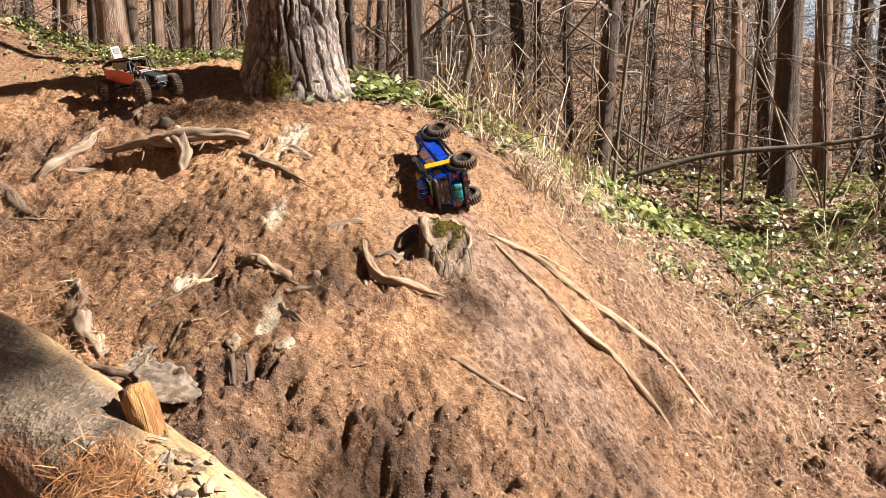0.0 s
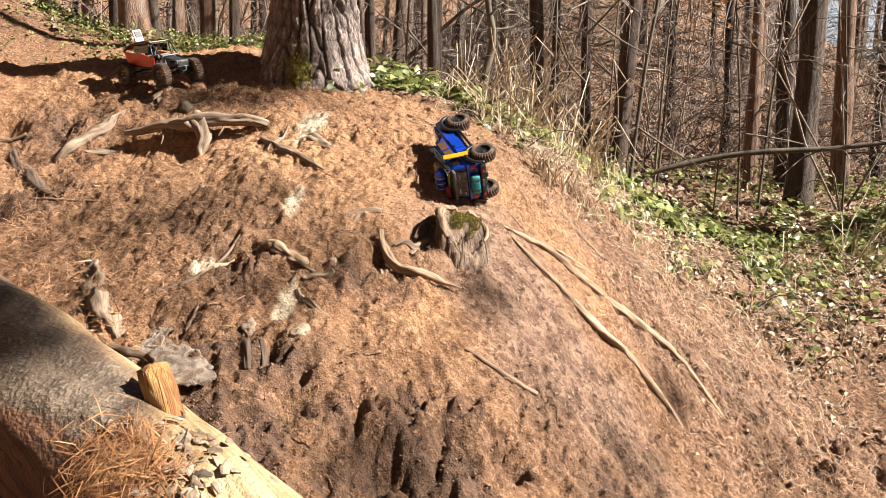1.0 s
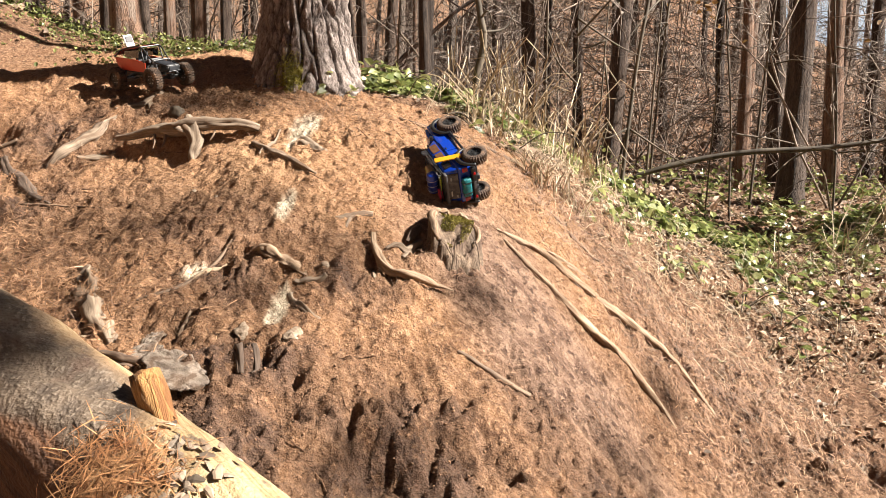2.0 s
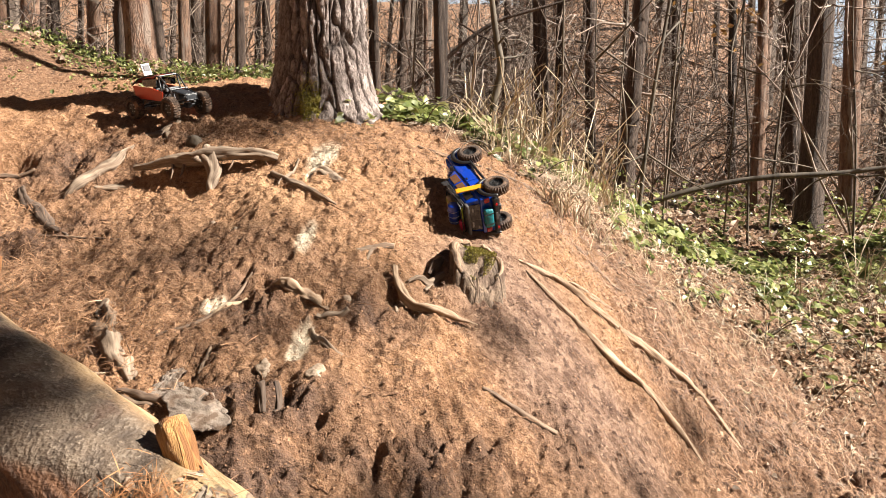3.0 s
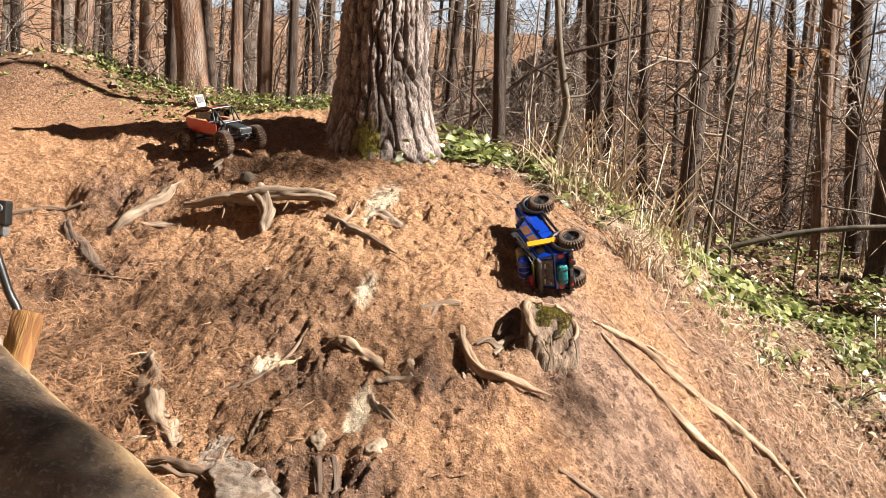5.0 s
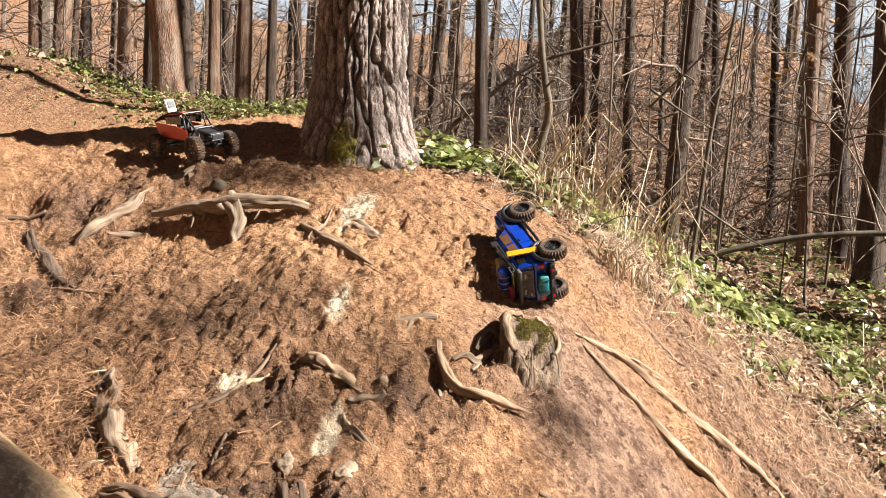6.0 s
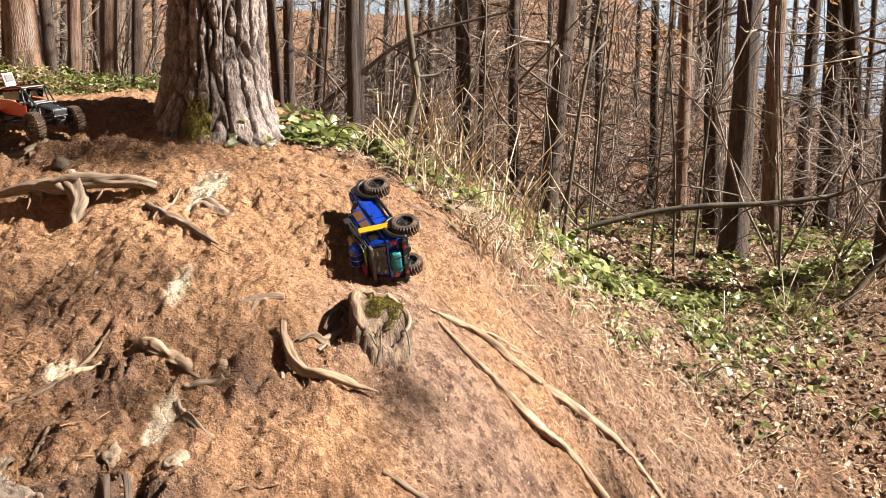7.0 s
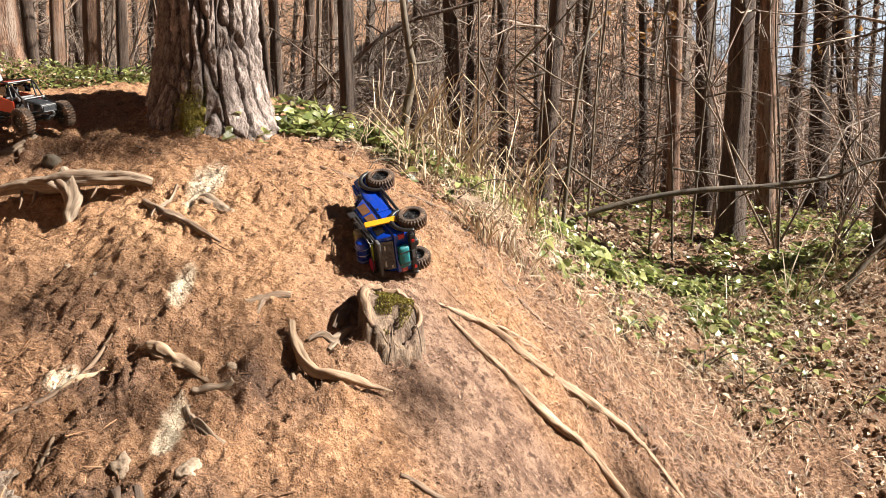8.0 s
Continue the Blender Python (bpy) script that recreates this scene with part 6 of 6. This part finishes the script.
def leaf_layer(name, x, y, rng, mat, size, lift, tilt, label, fold=0.3, wide=0.36):
    z = height(x, y) + rng.uniform(lift[0], lift[1], len(x)) * rng.uniform(0.2, 1, len(x))
    v, f = leaf_template(fold, wide)
    return scatter(name, v, f, np.stack([x, y, z], -1), turns_about(normal_at(x, y), rng, tilt), rng.uniform(size[0], size[1], len(x)), mat, label, "leaves")


BRAMBLE_LINE = [(-0.50, 3.52), (-0.15, 3.62), (0.25, 3.66), (0.65, 3.88), (1.15, 4.25), (1.9, 4.8), (2.9, 5.5)]
rng = np.random.default_rng(31)
x, y = along_band(rng, BRAMBLE_LINE, 8500, (0.15, 0.42))
keep = clumped(rng, x, y, 0.20, 0.02, 71) & ((y > 3.75) | (x < 0.4) | (rng.uniform(0, 1, len(x)) < 0.25))
x, y = x[keep], y[keep]
half = len(x) * 9 // 20
leaf_layer("bramble_leaves", x[:half], y[:half], rng, M_GREENLEAF, (0.03, 0.075), (0.005, 0.09), 0.38, "green bramble and ivy leaves along the litter edge")
leaf_layer("pale_bramble_leaves", x[half:], y[half:], rng, M_PALELEAF, (0.025, 0.065), (0.005, 0.10), 0.38, "pale green bramble leaves along the litter edge, lightened as if sunlit")
# bramble on the far side of the upper path and under the trees
x, y = along_band(rng, [(-1.2, 4.75), (-2.2, 5.15), (-3.5, 6.0), (-5.5, 8.0)], 6000, (0.25, 0.5))
keep = clumped(rng, x, y, 0.4, -0.1, 72)
leaf_layer("path_side_leaves", x[keep], y[keep], rng, M_GREENLEAF, (0.016, 0.038), (0.01, 0.12), 0.8, "green leaves along the far side of the path")
x, y = along_band(rng, [(-1.4, 4.9), (-2.4, 5.2), (-3.5, 5.9), (-5.5, 7.6)], 4200, (0.25, 0.5))
leaf_layer("pale_path_side_leaves", x, y, rng, M_PALELEAF, (0.015, 0.034), (0.01, 0.10), 0.6, "pale yellow-green leaves along the path")
x, y = rng.uniform(0.8, 4.6, 5000), rng.uniform(4.4, 8.5, 5000)
keep = clumped(rng, x, y, 0.5, 0.32, 73)
x, y = x[keep], y[keep]
half = len(x) // 2
leaf_layer("wood_floor_leaves", x[:half], y[:half], rng, M_GREENLEAF, (0.025, 0.06), (0.02, 0.24), 0.7, "dark green bramble patches on the wood floor")
leaf_layer("pale_wood_floor_leaves", x[half:], y[half:], rng, M_PALELEAF, (0.022, 0.055), (0.02, 0.26), 0.7, "yellow-green bramble leaves on the wood floor, lightened as if sunlit")

# leaf litter and needles
x, y = rng.uniform(-0.4, 3.4, 36000), rng.uniform(1.9, 6.5, 36000)
leafy = np.clip((y - 3.34 + 0.35 * np.clip(x - 1.2, 0, 1)) / 0.22 + 0.7 * vnoise(x * 3.2, y * 3.2, 75), 0.03, 1) * litter_mask(x, y)
keep = (leafy > rng.uniform(0.0, 1, len(x))) & clumped(rng, x, y, 0.22, -0.45, 74)
leaf_layer("fallen_leaves", x[keep], y[keep], rng, M_DRYLEAF, (0.012, 0.042), (0.002, 0.020), 0.32, "pale dry fallen leaves on the bank", 0.5, 0.3)
x, y = rng.uniform(-6, 9, 15000), rng.uniform(5, 19, 15000)
leaf_layer("wood_floor_litter", x, y, rng, M_FLOORLEAF, (0.035, 0.085), (0.0, 0.05), 0.5, "dry fallen leaves over the wood floor", 0.5, 0.35)


x, y = rng.uniform(-9, 14, 16000), rng.uniform(9, 34, 16000)
leaf_layer("far_slope_litter", x, y, rng, M_FLOORLEAF, (0.06, 0.16), (0.0, 0.06), 0.6, "dry brown leaves over the far slope", 0.5, 0.35)


def needles(name, x, y, rng, size, label, lift=0.006, tilt=0.18, thick=0.017):
    v = [(0, -thick, 0), (0, thick, 0), (0.5, thick, 0.06), (0.5, -thick, 0.06), (1, 0, 0.0)]
    f = [(0, 1, 2, 3), (3, 2, 4)]
    z = height(x, y) + rng.uniform(0.001, lift, len(x))
    return scatter(name, v, f, np.stack([x, y, z], -1), turns_about(normal_at(x, y), rng, tilt), rng.uniform(size[0], size[1], len(x)), M_NEEDLE, label, "needles")


n = 90000
x, y = rng.uniform(-2.2, 1.6, n), rng.uniform(1.2, 4.2, n)
dens = 0.30 + 0.5 * (fbm(x * 3, y * 3, 81, 3) > 0.1) - 0.6 * damp_shade_mask(x, y) - 0.45 * slick_mask(x, y) - 0.05 * litter_mask(x, y)
keep = rng.uniform(0, 1, n) < dens
needles("pine_needles", x[keep], y[keep], rng, (0.010, 0.032), "rust-brown pine needles strewn over the dirt")
# thick mats of needles: under the log, beside the long roots, on the bank
for cx, cy, sx, sy, k in ((-1.18, 1.93, 0.22, 0.14, 3600), (-1.45, 2.2, 0.25, 0.14, 2600), (0.75, 2.92, 0.24, 0.12, 1300), (0.35, 2.86, 0.16, 0.10, 2200), (1.2, 3.25, 0.25, 0.16, 3200), (-1.75, 2.6, 0.25, 0.12, 1600), (0.95, 2.62, 0.2, 0.12, 2400), (0.55, 3.1, 0.25, 0.14, 1800), (1.4, 3.0, 0.25, 0.2, 3200), (0.85, 3.05, 0.22, 0.16, 3600), (0.62, 3.22, 0.18, 0.12, 2600), (1.05, 2.95, 0.25, 0.12, 2600), (0.62, 2.62, 0.22, 0.06, 900), (0.15, 3.0, 0.18, 0.12, 2200), (-0.55, 2.95, 0.2, 0.12, 1200)):
    k = k if cx < 0 else k * 2 // 5
    x, y = rng.normal(cx, sx, k), rng.normal(cy, sy, k)
    needles("needle_mat", x, y, rng, (0.02, 0.06), "thick mat of rust-brown pine needles", 0.02, 0.25, 0.022)

# clods and crumbs of earth
n = 120000
x, y = rng.uniform(-2.0, 1.5, n), rng.uniform(1.3, 3.4, n)
keep = rng.uniform(0, 1, n) < 0.22 + 0.5 * damp_shade_mask(x, y) * (1 - litter_mask(x, y))
x, y = x[keep], y[keep]
ico = [(0, 0, 0.7), (0.8, 0, 0.1), (0.2, 0.85, 0.2), (-0.75, 0.4, 0.1), (-0.6, -0.6, 0.25), (0.3, -0.8, 0.0), (0, 0, -0.6)]
icf = [(0, 1, 2), (0, 2, 3), (0, 3, 4), (0, 4, 5), (0, 5, 1), (6, 2, 1), (6, 3, 2), (6, 4, 3), (6, 5, 4), (6, 1, 5)]
scatter("earth_clods", ico, icf, np.stack([x, y, height(x, y) + 0.001], -1), turns_about(normal_at(x, y), rng, 0.6), 0.0014 + 0.0045 * rng.uniform(0, 1, len(x)) ** 6, M_CLOD, "crumbs and clods of brown earth", "clods")


# dry grass lying through the brambles and over the bank
n = 3400
x, y = along_band(rng, [(0.0, 3.5), (0.3, 3.40), (0.7, 3.4), (1.2, 3.5), (1.8, 4.1), (2.6, 4.6)], n, (0.16, 0.36))
v = [(0, -0.007, 0), (0, 0.007, 0), (0.5, 0.007, 0.22), (0.5, -0.007, 0.22), (1, 0, 0.05)]
scatter("dry_grass", v, [(0, 1, 2, 3), (3, 2, 4)], np.stack([x, y, height(x, y) + rng.uniform(0, 0.05, n)], -1), turns_about(normal_at(x, y), rng, 0.45), rng.uniform(0.04, 0.17, n), M_REED, "dry straw grass lying through brambles", "dry grass")

# small twigs and chips strewn about
n = 750
x, y = rng.uniform(-2.1, 1.9, n), rng.uniform(1.3, 4.0, n)
v, f = tube_data(np.array([(0, 0, 0), (0.35, 0.03, 0.02), (0.7, -0.02, 0.01), (1, 0.05, 0)]), [0.022, 0.014], 4)
scatter("small_twigs", v, f, np.stack([x, y, height(x, y) + 0.003], -1), turns_about(normal_at(x, y), rng, 0.12), rng.uniform(0.02, 0.09, n), M_CLOD, "small dry twigs strewn over the dirt", "twigs")


def reed_tuft(at, count, tall, spread, seed, label):
    """A tuft of dead cane: thin stalks that bend over and fold."""
    rng = np.random.default_rng(seed)
    items = []
    for k in range(count):
        a, s = rng.uniform(0, 6.28), np.sqrt(rng.uniform(0, 1)) * spread
        x, y = at[0] + s * math.cos(a) * 1.6, at[1] + s * math.sin(a)
        z = float(land(x, y))
        d, ln = rng.uniform(0, 6.28), tall * rng.uniform(0.4, 1.1)
        ox, oy = math.cos(d), math.sin(d)
        k1 = rng.uniform(0.45, 0.85)
        lean, drop = rng.uniform(0.05, 0.85) ** 1.2, rng.uniform(-0.9, 0.15)
        top = np.array([x + ox * lean * ln, y + oy * lean * ln, z + k1 * ln])
        tip = top + np.array([ox * (0.35 - 0.2 * drop), oy * (0.35 - 0.2 * drop), drop]) * (ln * (1 - k1) * 1.3)
        mid = np.array([x + ox * lean * ln * 0.35, y + oy * lean * ln * 0.35, z + k1 * ln * 0.5])
        items.append(([(x, y, z - 0.02), mid, top, top * 0.5 + tip * 0.5, tip], [0.0030, 0.0024, 0.0012], 3))
    v, f = tubes(items)
    base = np.array([at[0], at[1], float(land(*at))])
    ob = mesh_ob("reed_tuft", v - base, f, M_REED, smooth=False)
    ob.location = base
    return tagged(ob, label, "dry reeds", "dry reed tufts", kind="stuff")


REED = "tuft of bent straw-coloured dead reeds"
for i, (x, y, k, t, s) in enumerate(((0.10, 3.55, 34, 0.54, 0.12), (0.30, 3.62, 44, 0.56, 0.14), (-0.06, 3.66, 18, 0.46, 0.10), (0.52, 3.80, 22, 0.40, 0.14), (0.22, 3.90, 20, 0.50, 0.16), (0.28, 3.12, 34, 0.16, 0.05), (0.42, 3.15, 26, 0.14, 0.05), (0.02, 3.38, 30, 0.22, 0.06), (1.95, 4.25, 14, 0.62, 0.06), (1.6, 4.1, 12, 0.4, 0.08), (2.4, 4.5, 16, 0.45, 0.1))):
    reed_tuft((x, y), k, t, s, 300 + i, REED)


def branch_thing(name, pts, radii, mat, label, category, seed=0, twigs=0, sides=10):
    p = spline(pts, 7)
    base = p[0].copy()
    ob = tagged(new(name), label, category)
    ob.location = base
    v, f = tube_data(p - base, radii, sides, 0.12, seed)
    mesh_ob("main_branch", v, f, mat, ob)
    if twigs:
        rng = np.random.default_rng(seed)
        for k in range(twigs):
            q = p[rng.integers(4, len(p))] - base
            e = rng.normal(0, 1, 3) * (0.5, 0.35, 0.5) * rng.uniform(0.2, 0.6)
            v, f = tube_data(spline([q, q + e * 0.5 + rng.normal(0, 0.03, 3), q + e], 4), [0.007, 0.002], 5)
            mesh_ob("side_twig", v, f, mat, ob)
    return ob


branch_thing("fallen_branch", [(0.80, 4.62, 0.84), (0.914, 4.6, 0.913), (1.23, 4.6, 1.011), (1.564, 4.6, 1.068), (1.899, 4.6, 1.099), (2.261, 4.6, 1.163), (2.453, 4.6, 1.249), (2.9, 4.6, 1.33)], [0.015, 0.017, 0.015, 0.012, 0.008], M_SAPLING, "long fallen branch leaning over green brambles", "branch", 5, 9)
branch_thing("fallen_branch", [(2.2, 4.35, 0.55), (2.45, 4.4, 0.85), (2.75, 4.45, 1.15), (3.0, 4.5, 1.45)], [0.018, 0.015, 0.012], M_SAPLING, "mossy fallen branch propped among brambles", "branch", 6, 4)
branch_thing("leaning_branch", [(-0.72, 5.0, 1.33), (-0.601, 5.0, 1.537), (-0.377, 5.0, 1.745), (-0.122, 5.0, 1.953), (0.202, 5.0, 2.066), (0.5, 5.0, 2.15)], [0.017, 0.014, 0.012, 0.010, 0.006], M_TRUNK, "dark dead branch leaning across the trunks", "branch", 7, 9)
branch_thing("bent_sapling", [(-0.045, 3.9, 1.20), (-0.030, 3.9, 1.385), (-0.005, 3.9, 1.552), (-0.030, 3.9, 1.678), (-0.068, 3.9, 1.929), (-0.10, 3.92, 2.4), (-0.05, 3.95, 3.2)], [0.020, 0.018, 0.016, 0.014, 0.006], M_SAPLING, "slim curved sapling with smooth grey-green bark", "sapling", 8, 4)
for i, (x, y, tx, tall, r) in enumerate(((0.62, 4.3, 0.03, 1.9, 0.006), (0.48, 4.1, -0.02, 1.7, 0.005), (0.95, 4.7, 0.05, 2.2, 0.009), (0.78, 4.5, 0.16, 2.3, 0.016), (1.75, 5.4, 0.10, 2.4, 0.012), (1.55, 5.1, -0.12, 2.2, 0.010), (1.35, 4.9, 0.05, 2.0, 0.007), (-0.55, 4.7, 0.03, 1.9, 0.007), (1.1, 5.5, 0.10, 2.6, 0.012), (0.35, 4.9, -0.04, 2.3, 0.009), (2.15, 5.0, -0.1, 2.2, 0.009))):
    r *= 0.65
    z = float(land(x, y))
    branch_thing("thin_sapling", [(x, y, z - 0.03), (x + tx * 0.3, y, z + tall * 0.3), (x + tx * 0.9, y + 0.03, z + tall * 0.65), (x + tx, y, z + tall)], [r * 1.2, r, r * 0.35], M_SAPLING, "thin bare sapling stem at the wood's edge", "sapling", 20 + i, 5, 7)


def bramble_plant(at, seed, leaves, label):
    """A low bramble: arching stems with leaves of their own."""
    rng = np.random.default_rng(seed)
    base = Vector(on(at[0], at[1]))
    ob = put(tagged(new("bramble_plant"), label, "bramble", "bramble plants"), base)
    for k in range(3):
        a, ln = rng.uniform(0, 6.28), rng.uniform(0.18, 0.32)
        d = np.array([math.cos(a), math.sin(a), 0])
        p = spline([(0, 0, 0), d * ln * 0.4 + (0, 0, 0.08), d * ln * 0.8 + (0, 0, 0.07), d * ln + (0, 0, 0.01)], 5)
        v, f = tube_data(p, [0.003, 0.0015], 5)
        mesh_ob("stem", v, f, M_SAPLING, ob)
    tv, tf = leaf_template(0.35, 0.36)
    for k in range(leaves):
        s = rng.uniform(0.035, 0.065)
        leaf = mesh_ob("leaf", np.array(tv) * s, tf, M_GREENLEAF if k % 3 else M_PALELEAF, ob, smooth=False)
        leaf.matrix_basis = pose(rng.normal(0, 0.07), rng.normal(0, 0.06), rng.uniform(0.02, 0.09), rng.uniform(-35, 35), rng.uniform(-30, 30), rng.uniform(0, 360))


for i, (x, y, k) in enumerate(((1.42, 3.55, 9), (1.28, 3.62, 7), (1.50, 3.38, 6), (1.05, 3.60, 8), (0.90, 3.42, 6), (1.75, 3.75, 9), (1.95, 3.6, 7), (-0.05, 3.42, 6), (0.02, 3.28, 4), (0.18, 3.30, 5), (-0.32, 3.42, 10), (-0.40, 3.60, 12))):
    bramble_plant((x, y), 400 + i, k, "low bramble with glossy green leaves in the litter")

# brown leaves that still hang among the twigs
n = 420
x, y = along_band(rng, [(1.3, 5.6), (2.2, 6.2), (3.4, 6.6)], n, (0.25, 0.3))
z = land(x, y) + np.where(rng.uniform(0, 1, n) < 0.5, rng.normal(1.35, 0.10, n), rng.normal(1.95, 0.16, n))
keep = clumped(rng, x * 1.0, z * 1.0, 0.2, 0.35, 76)
v, f = leaf_template(0.5, 0.3)
x, y, z = x[keep], y[keep], z[keep]
scatter("hanging_leaves", v, f, np.stack([x, y, z], -1), turns_about(np.tile((0.0, 0.6, 0.6), (len(x), 1)), rng, 0.8), rng.uniform(0.03, 0.06, len(x)), M_ORANGELEAF, "orange-brown withered leaves hanging among bare twigs", "leaves")
# needle heap on the log's near flank
n = 1300
t0 = rng.normal(0.03, 0.055, n)
a0, a1 = np.array(LOG_AXIS[2]), np.array(LOG_AXIS[4])
way = (a1 - a0) / np.linalg.norm(a1 - a0)
side = np.cross((0, 0, 1.0), way)
side /= np.linalg.norm(side)
rise = np.cross(way, side)
th = rng.normal(0.80, 0.24, n)
out = np.cos(th)[:, None] * rise + np.sin(th)[:, None] * side * (1 if side[1] < 0 else -1)
p = a0 + t0[:, None] * (a1 - a0) + out * (0.158 + rng.uniform(0, 0.02, n))[:, None]
v = [(0, -0.016, 0), (0, 0.016, 0), (0.5, 0.016, 0.06), (0.5, -0.016, 0.06), (1, 0, 0.0)]
scatter("needles_on_log", v, [(0, 1, 2, 3), (3, 2, 4)], p, turns_about(out, rng, 0.16), rng.uniform(0.02, 0.06, n), M_FRESHNEEDLE, "heap of rust-brown pine needles on the log", "needles")
# bark crumbs and pale chips lying with the needles
n = 90
t0 = rng.normal(-0.02, 0.06, n)
th = rng.normal(0.45, 0.30, n)
out = np.cos(th)[:, None] * rise + np.sin(th)[:, None] * side * (1 if side[1] < 0 else -1)
p = a0 + t0[:, None] * (a1 - a0) + out * 0.160
v, f = tube_data(np.array([(0, 0, 0), (0.4, 0.05, 0.03), (1, -0.04, 0)]), [0.22, 0.30, 0.12], 6, flat=0.35)
scatter("wood_chips", v, f, p, turns_about(out, rng, 0.2), rng.uniform(0.008, 0.030, n), M_DRYLEAF, "pale wood chips and bark crumbs on the log", "wood chips")
